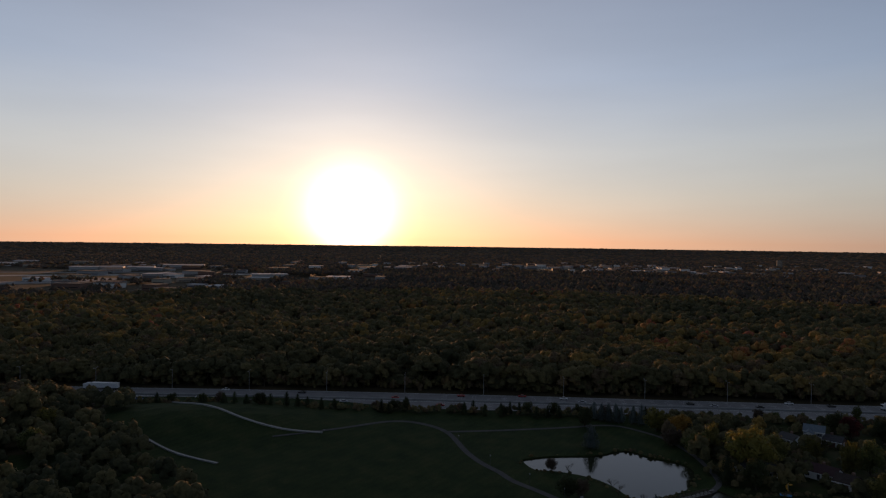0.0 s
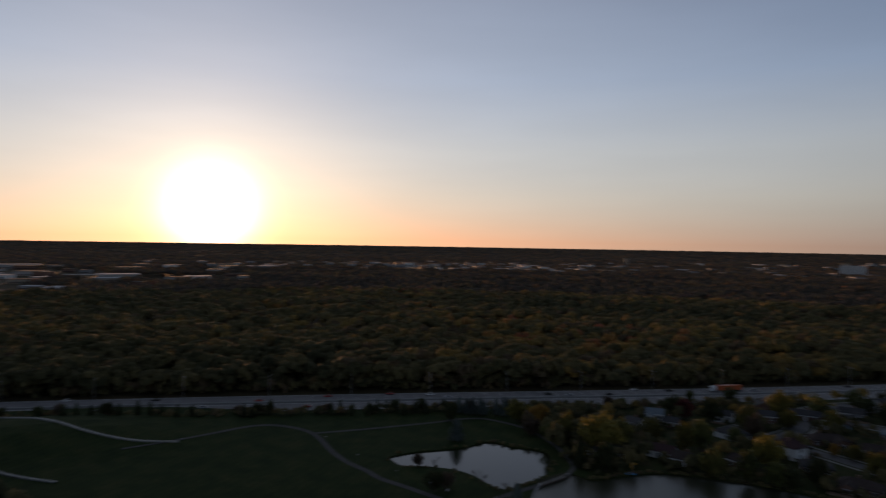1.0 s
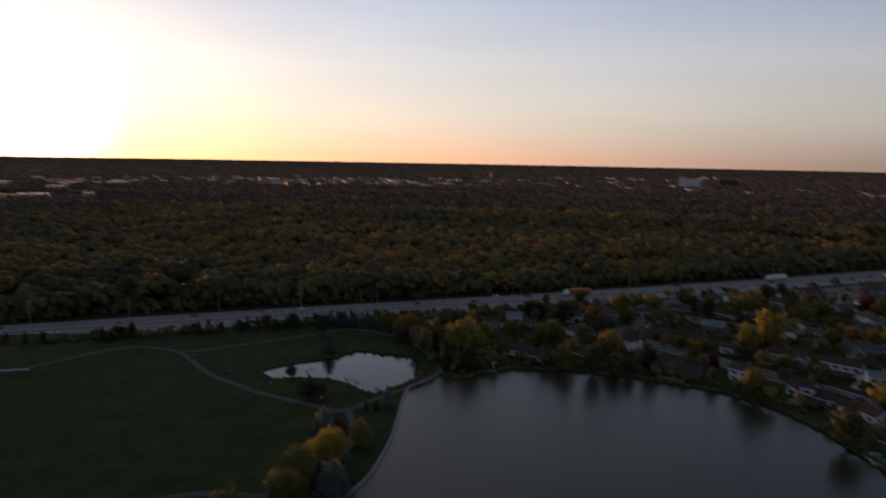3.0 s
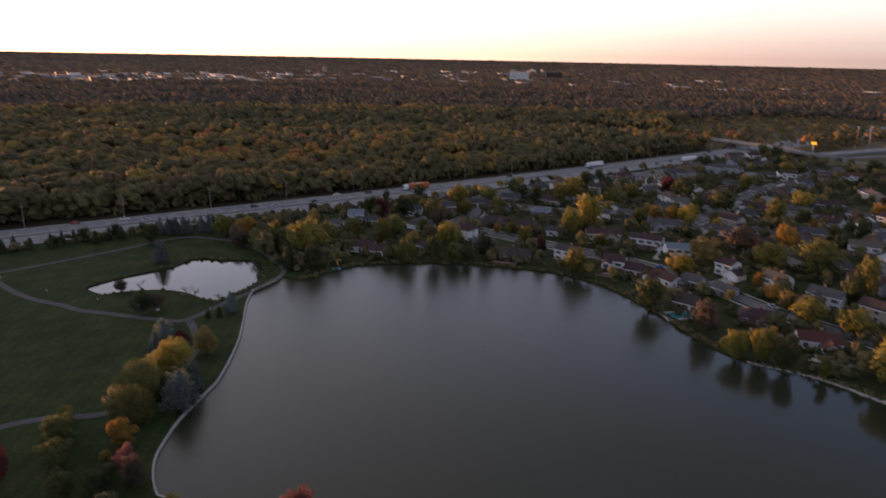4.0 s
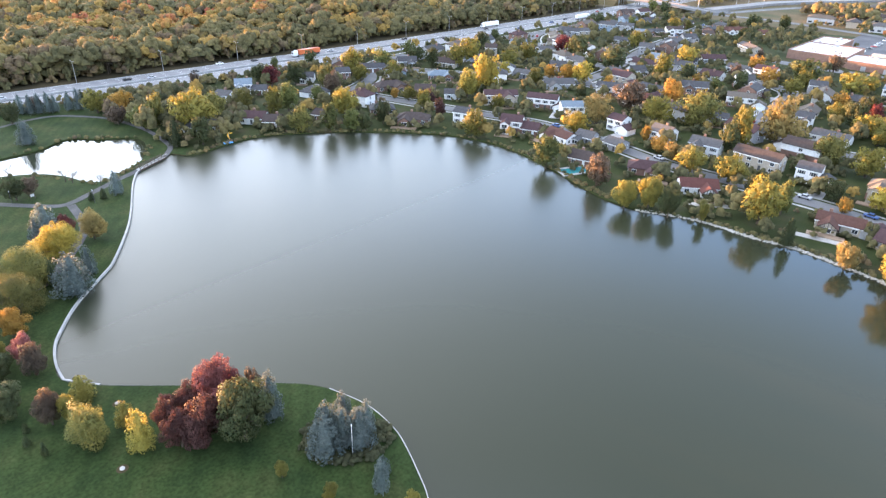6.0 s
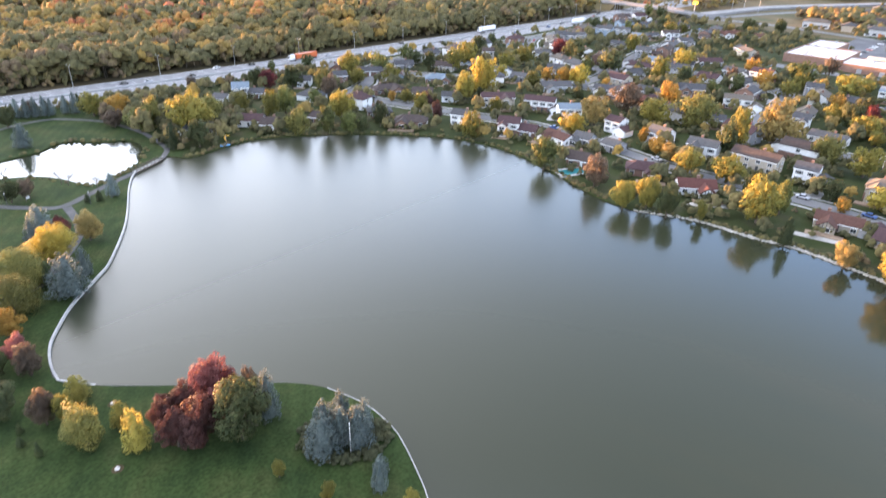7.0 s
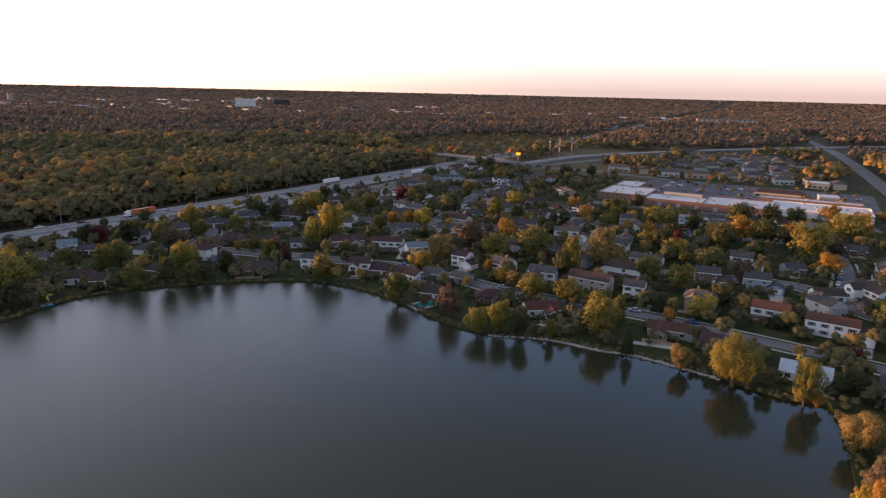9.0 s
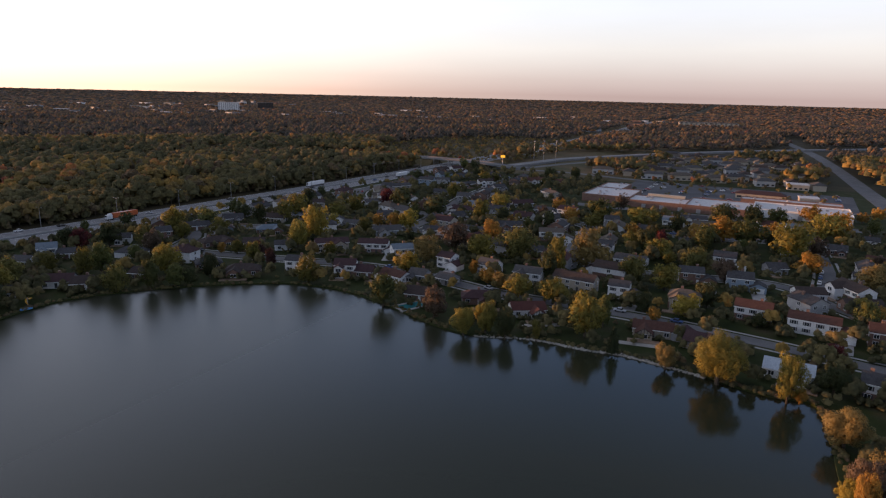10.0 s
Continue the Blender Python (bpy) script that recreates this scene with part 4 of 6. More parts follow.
def fill_houses():
    """More houses along the streets, where no tree or house stands yet."""
    rng = random.Random(77)
    made = 0
    for s in STREETS:
        line = smooth_line([(*p, 0) for p in s], 6)
        nn = normals_2d(line)
        run = 0
        for i in range(1, len(line)):
            run += (line[i] - line[i - 1]).length
            if run < 11:
                continue
            run = 0
            for side in (-1, 1):
                c = line[i] + Vector((nn[i].x, nn[i].y, 0)) * side * rng.uniform(14, 17)
                if made > 66 or (c.x > 470 and c.y < 145) or abs(c.y - highway_y(c.x)) < 32 or inside(c.x, c.y, LAKE) or near_line(c.x, c.y, LAKE + LAKE[:1], 10):
                    continue
                if any(math.hypot(c.x - a, c.y - b) < 17 for a, b, w, d, _ in HOUSES) or any(math.hypot(c.x - a, c.y - b) < 0.6 * r + 6 for a, b, r in TREES) or any(near_line(c.x, c.y, q, 10) for q in STREETS):
                    continue
                yaw = math.degrees(math.atan2(-nn[i].x * side, nn[i].y * side)) + 0
                house(c.x, c.y, yaw, rng.uniform(11.5, 16), 8.4, rng.choice((1, 2, 2)), rng.choice(("white", "white", "cream", "brick", "grey", "bluegrey", "lightgrey")), rng.choice(("slate", "slate", "brown", "maroon", "lightgrey", "tan")), rng.random() < 0.3, rng.random() < 0.4)
                made += 1


# ---- the houses and trees that stand round the lake ----
house(172.3, 295.9, -33, 8.3, 7.8, 2, "white", "bluegrey", False, False, True)
house(177.2, 288.7, -45, 7.5, 7.8, 1, "brick", "slate", False, False, False)
house(158.6, 290.8, -64, 7.9, 7.8, 1, "white", "lightgrey", False, False, False)
house(147.8, 248.0, -50, 11.8, 7.8, 1, "white", "maroon", False, False, False)
house(151.1, 237.6, -48, 7.5, 7.8, 1, "brick", "brown", False, False, False)
house(173.2, 231.0, -72, 7.5, 7.8, 1, "brick", "brown", False, False, False)
house(211.9, 295.4, -45, 7.5, 7.8, 1, "white", "slate", False, False, True)
house(227.1, 283.5, -28, 7.5, 7.8, 2, "brick", "slate", False, False, False)
house(254.6, 289.8, -36, 14.3, 7.8, 1, "brick", "slate", False, True, False)
house(282.9, 289.5, -37, 11.6, 7.8, 1, "grey", "slate", False, False, True)
house(271.9, 249.1, -44, 15.5, 7.8, 1, "brick", "bluegrey", True, False, False)
house(298.6, 270.3, -71, 13.9, 7.8, 1, "cream", "brown", False, False, False)
house(232.9, 250.8, -21, 15.8, 7.8, 1, "brick", "brown", True, False, False)
house(241.4, 232.5, -49, 10.6, 7.8, 1, "white", "brown", False, False, True)
house(245.8, 216.6, -48, 8.9, 7.8, 1, "white", "slate", False, False, False)
house(199.8, 198.9, -54, 14.2, 7.8, 1, "brick", "brown", True, False, True)
house(199.8, 220.4, -36, 11.1, 7.8, 1, "brick", "slate", True, False, False)
house(217.6, 183.8, -71, 8.4, 7.8, 2, "white", "slate", False, False, False)
house(319.0, 267.8, -32, 10.4, 7.8, 1, "grey", "bluegrey", False, False, False)
house(348.0, 275.0, -54, 7.6, 7.8, 2, "cream", "brown", False, False, False)
house(255.0, 193.1, -43, 16.5, 7.8, 2, "cream", "maroon", False, False, True)
house(265.4, 174.1, -66, 14.9, 7.8, 2, "white", "maroon", False, True, False)
house(264.0, 156.4, -44, 10.8, 7.8, 2, "white", "bluegrey", False, False, False)
house(223.6, 161.1, -63, 9.4, 7.8, 2, "white", "maroon", False, False, False)
house(226.5, 152.7, -72, 7.5, 7.8, 1, "brick", "maroon", False, False, False)
house(228.2, 138.0, -101, 12.8, 7.8, 1, "white", "terracotta", False, False, False)
house(234.9, 129.7, -84, 7.5, 7.8, 1, "grey", "lightgrey", False, False, False)
house(235.9, 116.3, -99, 7.8, 7.8, 1, "grey", "lightgrey", False, False, False)
house(260.7, 129.0, -96, 7.5, 7.8, 2, "white", "maroon", False, True, False)
house(311.1, 220.5, -77, 9.4, 7.8, 1, "grey", "lightgrey", False, False, False)
house(305.7, 192.3, -39, 16.6, 7.8, 1, "lightgrey", "lightgrey", False, False, True)
house(335.1, 212.6, -55, 9.5, 7.8, 2, "lightgrey", "slate", False, False, False)
house(382.6, 255.2, -27, 11.1, 7.8, 1, "white", "lightgrey", False, False, False)
house(387.3, 282.0, -40, 11.5, 7.8, 1, "grey", "bluegrey", False, False, False)
house(356.6, 187.0, -73, 12.8, 7.8, 1, "brick", "lightgrey", True, False, False)
house(312.3, 163.8, -69, 13.4, 7.8, 2, "white", "slate", False, False, False)
house(371.1, 179.6, -31, 10.0, 7.8, 1, "white", "slate", False, False, True)
house(258.2, 106.5, -97, 9.2, 7.8, 2, "white", "lightgrey", False, False, False)
house(256.0, 86.8, -85, 11.8, 7.8, 2, "white", "lightgrey", False, False, True)
house(256.9, 66.1, -95, 17.8, 7.8, 2, "cream", "brown", False, False, False)
house(347.9, 133.0, -62, 13.9, 7.8, 2, "brick", "slate", False, False, False)
house(344.1, 106.2, -69, 13.5, 7.8, 2, "white", "tan", False, True, False)
house(385.7, 120.2, -55, 9.8, 7.8, 2, "white", "slate", False, False, True)
house(442.7, 162.1, -45, 15.8, 7.8, 1, "lightgrey", "maroon", False, False, False)
house(306.8, 101.7, -66, 7.5, 7.8, 1, "grey", "slate", False, False, False)
house(330.2, 71.2, -83, 7.5, 7.8, 2, "white", "slate", False, False, False)
house(422.4, 171.3, -74, 14.2, 7.8, 1, "grey", "slate", False, False, False)
house(508.8, 263.8, -68, 13.7, 7.8, 2, "lightgrey", "lightgrey", False, False, False)
house(486.6, 238.4, -78, 7.9, 7.8, 2, "white", "bluegrey", False, False, False)
house(512.8, 241.7, -29, 18.4, 7.8, 1, "brick", "slate", False, False, False)
house(524.4, 228.6, -52, 12.9, 7.8, 2, "white", "brown", False, False, True)
house(496.4, 203.6, -34, 10.6, 7.8, 2, "grey", "slate", False, False, False)
house(524.9, 200.0, -81, 7.5, 7.8, 2, "brick", "brown", False, False, False)
house(558.7, 193.9, -42, 21.0, 7.8, 2, "white", "terracotta", False, False, True)
house(578.7, 173.9, -89, 12.9, 7.8, 1, "brick", "terracotta", False, False, False)
house(492.0, 156.2, -134, 21.0, 7.8, 2, "cream", "slate", False, False, False)
house(457.2, 237.1, -83, 12.2, 7.8, 1, "lightgrey", "slate", False, False, False)
house(434.5, 205.7, -69, 10.2, 7.8, 2, "grey", "lightgrey", False, False, False)
house(417.5, 189.5, -89, 8.5, 7.8, 1, "grey", "bluegrey", False, False, False)
house(448.5, 277.6, -67, 13.6, 7.8, 2, "grey", "slate", False, False, False)
house(456.3, 272.6, -34, 10.3, 7.8, 2, "cream", "lightgrey", False, False, False)
house(501.7, 275.1, -86, 13.9, 7.8, 2, "bluegrey", "slate", False, False, False)
house(403.4, 86.3, -68, 8.7, 7.8, 2, "grey", "slate", False, False, True)
house(436.6, 41.4, -77, 15.7, 7.8, 2, "white", "slate", False, False, True)
house(423.6, 54.3, -90, 7.5, 7.8, 2, "white", "bluegrey", False, False, False)
house(370.2, 36.9, -81, 7.5, 7.8, 1, "grey", "slate", False, False, False)
house(335.2, 14.1, -90, 10.2, 7.8, 2, "white", "slate", False, True, False)
house(295.8, 24.9, -78, 10.3, 7.8, 2, "brick", "slate", False, True, False)
house(297.2, 5.0, -82, 10.4, 7.8, 2, "bluegrey", "slate", False, True, False)
house(336.1, -8.2, -64, 9.0, 7.8, 1, "grey", "slate", False, False, True)
house(442.1, -17.4, -82, 11.3, 7.8, 2, "white", "bluegrey", False, False, True)
house(455.8, -0.6, -64, 11.7, 7.8, 1, "white", "terracotta", False, False, False)
house(377.5, -53.1, -117, 8.9, 7.8, 1, "white", "terracotta", False, False, True)
house(436.9, -56.5, -93, 7.5, 7.8, 1, "white", "slate", False, False, False)
house(398.0, -37.1, -91, 9.1, 7.8, 1, "brick", "slate", False, False, False)
house(256.5, 47.5, -87, 8.1, 7.8, 2, "white", "slate", False, True, False)
house(256.2, 22.1, -88, 11.3, 7.8, 2, "cream", "tan", True, False, False)
house(219.0, 27.3, -80, 13.2, 7.8, 1, "cream", "terracotta", False, False, True, True)
house(215.6, 72.4, -55, 12.7, 7.8, 1, "white", "brick", False, False, True, True)
house(219.2, 93.8, -64, 13.1, 7.8, 1, "brick", "maroon", True, False, False)
house(210.5, 116.6, -79, 8.2, 7.8, 1, "brick", "brown", False, False, False)
house(199.7, -36.0, -97, 7.5, 7.8, 2, "white", "slate", False, False, False)
house(203.6, -14.5, -93, 13.2, 7.8, 1, "white", "paleblue", False, False, True)
house(250.1, -22.1, -95, 16.1, 7.8, 2, "white", "terracotta", False, True, False)
house(255.0, -2.5, -92, 12.5, 7.8, 2, "white", "terracotta", False, False, False)
house(296.8, -21.5, -69, 11.6, 7.8, 1, "white", "brown", False, False, False)
house(287.7, -39.4, -66, 14.2, 7.8, 1, "brick", "brown", False, False, False)
house(248.8, -42.1, -90, 7.8, 7.8, 2, "brick", "terracotta", False, True, False)
house(124.9, 253.1, -43, 15.7, 7.8, 1, "white", "slate", False, False, False)
tree(136.8, 263.9, 6.2, 11.9, "w")
tree(154.1, 266.2, 5.0, 9.5, "yg")
tree(187.6, 305.8, 4.7, 10.8, "d")
tree(212.8, 328.2, 3.1, 8.2, "g")
tree(191.6, 299.7, 4.2, 10.3, "r")
tree(160, 250.3, 3.9, 13.6, "yg")
tree(169.3, 252.4, 5.0, 13.6, "g")
tree(154.8, 222.3, 5.0, 11.6, "w")
tree(202.9, 293.9, 6.5, 12.4, "d")
tree(212.6, 279.3, 6.2, 11.8, "w")
tree(163.9, 213.6, 4.6, 12.6, "g")
tree(182.4, 226.8, 6.5, 13.9, "y")
tree(189.7, 257.1, 3.5, 7.7, "g")
tree(237.6, 327.5, 4.7, 9.0, "d")
tree(238.8, 289.6, 6.3, 15.8, "y")
tree(263.3, 290.0, 6.4, 12.5, "g")
tree(251, 266.2, 5.4, 10.2, "yg")
tree(222.2, 235.9, 2.4, 5.4, "o")
tree(224.7, 227.8, 3.8, 7.2, "yg")
tree(225.7, 215.8, 4.2, 7.9, "m")
tree(213.6, 195.7, 2.8, 9.5, "m")
tree(294.0, 292.5, 5.6, 9.8, "d")
tree(287.8, 272.5, 4.3, 12.6, "d")
tree(316.6, 266.8, 7.5, 16.5, "y")
tree(302.3, 264.2, 5.5, 13.9, "y")
tree(265.6, 211.3, 7.4, 20.3, "v")
tree(250.3, 210.8, 5.8, 15.2, "y")
tree(268.9, 211.3, 2.8, 6.6, "o")
tree(307.3, 231.8, 4.5, 8.0, "v")
tree(203.4, 166.1, 5.9, 12.1, "yg")
tree(171.8, 208.5, 4.8, 9.5, "g")
tree(175.9, 205, 2.8, 7.6, "d")
tree(187.9, 206.6, 3.1, 10.5, "d")
tree(326.2, 243.0, 6.6, 11.3, "yg")
tree(348.8, 245.8, 6.9, 11.8, "yg")
tree(319.5, 207.8, 4.5, 8.7, "o")
tree(322.8, 197.0, 5.5, 9.4, "o")
tree(322.9, 187.9, 5.8, 12.3, "v")
tree(301.6, 205.0, 5.0, 9.0, "yg")
tree(356.5, 202.8, 4.4, 10.1, "g")
tree(240.5, 139.6, 5.9, 10.1, "v")
tree(261.4, 140.7, 6.3, 13.4, "t")
tree(321.6, 169.8, 3.6, 8.4, "o")
tree(293.4, 140.9, 8.3, 14.2, "b")
tree(367.5, 194.0, 9.0, 15.3, "d")
tree(392.5, 247.8, 5.8, 12.1, "r")
tree(378.7, 226.3, 9.5, 16.2, "d")
tree(253.5, 112.2, 2.6, 6.9, "o")
tree(196.2, 123.6, 5.7, 11.9, "g")
tree(365.2, 160.1, 6.1, 15.9, "yg")
tree(419.2, 169.3, 7.3, 12.4, "y")
tree(376.6, 150.1, 5.5, 10.7, "y")
tree(366.4, 139.3, 4.6, 7.8, "o")
tree(320.8, 133.5, 7.3, 12.5, "o")
tree(283.1, 121.5, 7.3, 12.5, "y")
tree(292.8, 106.6, 9.4, 16.0, "w")
tree(269.5, 78.4, 5.2, 19.2, "yg")
tree(293.5, 71.7, 11.1, 19.5, "t")
tree(386.3, 94.8, 5.7, 9.8, "yg")
tree(400.8, 111.8, 6.0, 10.7, "o")
tree(430.5, 129.8, 4.8, 11.2, "o")
tree(364.2, 127.3, 4.5, 7.7, "g")
tree(425.7, 99.8, 7.9, 14.6, "g")
tree(260.2, 79.7, 5.0, 15.7, "d")
tree(405.3, 132.7, 4.6, 8.8, "b")
tree(243.6, 101.1, 4.2, 7.1, "o")
tree(239.6, 93.3, 4.3, 7.3, "t")
tree(413.1, 71.1, 7.5, 12.8, "y")
tree(427.7, 66.1, 5.4, 9.7, "y")
tree(375.6, 67.4, 4.8, 9.7, "o")
tree(345.9, 61.2, 5.1, 10.2, "y")
tree(360.4, 48.9, 4.9, 9.5, "r")
tree(332.9, 45.0, 6.1, 10.4, "y")
tree(323.5, 38.8, 4.2, 7.1, "y")
tree(407.9, 47.9, 4.4, 11.9, "d")
tree(372.7, 30.4, 6.1, 10.3, "o")
tree(314.5, 25.8, 7.2, 12.2, "w")
tree(275.8, 32.8, 6.9, 11.7, "y")
tree(279.1, 46.6, 6.2, 12.7, "w")
tree(384.6, 27.5, 7.0, 12.3, "yg")
tree(396.8, 19.6, 8.9, 15.2, "o")
tree(388.4, 6.6, 9.8, 16.7, "g")
tree(456.2, 24.7, 8.2, 13.9, "d")
tree(456.5, 7.7, 7.4, 14.7, "d")
tree(464.3, -7.0, 7.1, 13.3, "g")
tree(301.6, 11.1, 5.5, 11.3, "b")
tree(366.3, -14.8, 11.9, 20.2, "y")
tree(379.4, -26.3, 6.8, 11.6, "b")
tree(338.3, -22.4, 6.8, 11.5, "o")
tree(431.9, -33.0, 10.1, 17.1, "y")
tree(455.8, -40.6, 9.0, 15.3, "o")
tree(426.9, -41.3, 5.0, 8.5, "yg")
tree(496.6, -27.1, 7.5, 12.8, "o")
tree(413.2, -5.0, 5.6, 11.3, "o")
tree(322.0, -46.8, 7.4, 12.5, "t")
tree(515.8, -58.4, 4.2, 7.7, "o")
tree(533.3, -69.6, 5.7, 9.8, "o")
tree(370.0, -53.1, 4.0, 6.9, "b")
tree(184.2, 83.4, 4.3, 9.4, "y")
tree(189, 77.5, 4.4, 11.1, "y")
tree(194.0, 100.1, 5.4, 12.2, "b")
tree(232.0, 82.2, 5.5, 9.4, "y")
tree(232.4, 67.9, 6.1, 10.4, "y")
tree(192.1, 60.3, 1.6, 7.0, "yg")
tree(203.3, 46.8, 6.8, 15.4, "y")
tree(215.9, 44, 3.2, 12.1, "g")
tree(192.7, 35.0, 2.4, 10.3, "c")
tree(232.9, 29.8, 3.1, 5.4, "o")
tree(243.4, 19.8, 5.2, 8.9, "v")
tree(190.5, 18.5, 3.4, 7.6, "t")
tree(187.4, 3.7, 7.7, 14.5, "y")
tree(260.0, 14.2, 4.8, 10.7, "d")
tree(184.1, -14.3, 3.7, 13.7, "y")
tree(196.5, -25.9, 4.4, 8.4, "d")
tree(163.6, -26.3, 5.0, 10.1, "t")
tree(224.9, -27.3, 2.8, 5.5, "r")
tree(279.2, -38.3, 4.1, 7.7, "y")
tree(276.8, -44.1, 3.6, 6.1, "o")
tree(245.6, -4.5, 3.2, 5.4, "d")
tree(138.3, -29.0, 4.6, 11.1, "b")
tree(144.0, -33.4, 5.2, 11.5, "t")
tree(134.2, -25.3, 3.3, 8.3, "v")
tree(132.5, -27.5, 3.0, 11.0, "o")
tree(184.4, -17.4, 1.7, 4.6, "o")
tree(222.0, 57.0, 2.6, 8.7, "d")
tree(187.6, 69.7, 3.3, 10.2, "d")
tree(122.5, 253.5, 9.3, 17.7, "y")
tree(114.5, 272, 4.4, 14.1, "w")
tree(111.8, 298.3, 5.7, 10.8, "o")
tree(103.8, 308.1, 5.9, 10.7, "yg")
tree(108.4, 269.8, 5.2, 10.3, "g")
tree(107.4, 240.1, 3.5, 11.6, "c")
tree(234.1, 276.1, 4.8, 9.1, "yg")
tree(20.4, 143.6, 3.4, 7.2, "o")
tree(19.1, 131.6, 3.1, 6.6, "p")
tree(19.3, 125.7, 2.9, 7.6, "b")
tree(16.3, 108.3, 2.5, 7.9, "b")
tree(23.1, 111.6, 2.9, 6.0, "l")
tree(19.2, 106.3, 1.8, 6.4, "yg")
tree(19.4, 97.9, 3.9, 8.3, "w")
tree(25.8, 98.4, 2.2, 6.2, "l")
tree(25.2, 90.5, 2.8, 9.9, "l")
tree(29.7, 89.5, 2.5, 8.9, "m")
tree(34.6, 91.2, 3.6, 8.2, "m")
tree(39.9, 90.8, 3.9, 11.6, "p")
tree(41.9, 88.1, 2.5, 9.4, "r")
tree(30.3, 86.1, 3.1, 8.6, "m")
tree(35, 91.8, 1.4, 5.4, "p")
tree(30.9, 90.1, 1.3, 4.4, "p")
tree(32.3, 95.6, 1.4, 5.0, "p")
tree(34.3, 84, 3.9, 10.4, "m")
tree(31.9, 83.7, 3.1, 7.2, "m")
tree(38.9, 86.9, 2.7, 8.0, "p")
tree(39.3, 79.7, 4.9, 13.1, "d")
tree(45, 87.2, 1.4, 5.8, "v")
tree(45.7, 86.5, 1.9, 8.4, "b")
tree(45.6, 80.7, 2.7, 12.2, "s")
tree(53.8, 69.6, 2.7, 8.7, "s")
tree(49.3, 68.8, 3.3, 9.8, "s")
tree(50.8, 66.1, 2.2, 9.5, "s")
tree(46.9, 66.2, 3.8, 9.5, "s")
tree(52.5, 63.5, 3.6, 10.2, "s")
tree(55.9, 65.4, 1.9, 8.5, "s")
tree(51.1, 55.8, 1.7, 4.4, "s")
tree(40.6, 173.0, 5.8, 10.5, "v")
tree(43.0, 189.5, 4.6, 11.9, "s")
tree(39.5, 186.5, 2.8, 9.2, "s")
tree(47.6, 189.6, 3.1, 5.6, "r")
tree(52.1, 180.1, 3.9, 8.9, "t")
tree(36.8, 153.0, 5.7, 12.1, "s")
tree(43.1, 160.0, 2.4, 9.2, "s")
tree(34.4, 159.1, 1.7, 8.6, "c")
tree(30.9, 165.6, 6.5, 10.3, "w")
tree(33.7, 163.2, 2.7, 5.4, "w")
tree(24.8, 153.2, 6.1, 9.8, "w")
tree(15.9, 137.5, 1.4, 3.8, "y")
tree(13, 128.3, 3.4, 5.8, "d")
tree(11, 116, 4.0, 6.8, "d")
tree(50.3, 47.5, 1.3, 2.8, "y")
tree(12.2, 109.3, 0.8, 2.5, "c")
tree(11.2, 105.6, 0.9, 2.6, "c")
tree(12.6, 100.9, 0.8, 3.5, "c")
tree(66.0, 281.2, 4.3, 10.9, "s")
tree(78.1, 327.0, 2.3, 10.1, "s")
tree(81.1, 324.4, 2.3, 10.0, "s")
tree(84.3, 322.6, 2.3, 10.6, "s")
tree(87.8, 321.9, 2.3, 10.6, "s")
tree(90.4, 321.8, 2.3, 8.7, "s")
tree(96.0, 320.6, 2.3, 8.8, "s")
tree(99.4, 317.9, 2.6, 11.2, "s")
tree(70.3, 208.2, 2.6, 8.8, "s")
tree(65.5, 206.9, 1.4, 4.3, "c")
tree(62.2, 208.3, 1.2, 3.4, "c")
tree(45.2, 225, 3.9, 7.6, "d")
tree(50, 226.7, 3.2, 6.3, "b")
tree(103.1, 284.6, 4.8, 7.8, "b")
far_tree(104.4, 259.2, 4.7, 12.4, "g")
far_tree(114.9, 283.9, 4.0, 10.0, "g")
far_tree(119.4, 285.8, 4.1, 8.8, "b")
far_tree(103.6, 291.5, 3.3, 9.2, "b")
tree(70.5, 314.9, 4.7, 9.3, "d")
tree(8.9, 151.2, 4.2, 8.4, "g")
tree(7.2, 142.6, 3.7, 7.4, "g")
tree(6.4, 131.3, 2.9, 5.8, "g")
tree(12, 161.9, 2.0, 4.4, "yg")
tree(9, 154.3, 2.8, 5.8, "g")
tree(-4.6, 145.1, 4.7, 9.4, "r")
tree(12.4, 164.6, 1.7, 3.6, "yg")
tree(41, 57.1, 1.3, 4.8, "yg")
tree(48.4, 53.1, 1.7, 7.9, "s")
tree(38.6, 67.3, 1.1, 3.9, "yg")
tree(-207, 321, 6.8, 10.0, "o")
tree(-177, 290, 5.4, 10.4, "yg")
tree(-166, 262, 5.9, 10.9, "g")
tree(43.6, 251.8, 2.4, 5.0, "b")

# ---- infill: yard trees between the houses, conifers along the highway ----
def free_spot(x, y, r):
    if inside(x, y, LAKE) or inside(x, y, POND) or near_line(x, y, LAKE + LAKE[:1], r * 0.5 + 1):
        return False
    if abs(y - highway_y(x)) < 19 + r or any(near_line(x, y, s, 4.0 + r * 0.4) for s in STREETS):
        return False
    if any(abs(x - a) < 5 + r and abs(y - b) < 5 + r and math.hypot(x - a, y - b) < 0.45 * w + 0.55 * r + 1.5 for a, b, w, d, _ in HOUSES):
        return False
    return all(math.hypot(x - a, y - b) > 0.62 * (r + q) for a, b, q in TREES)


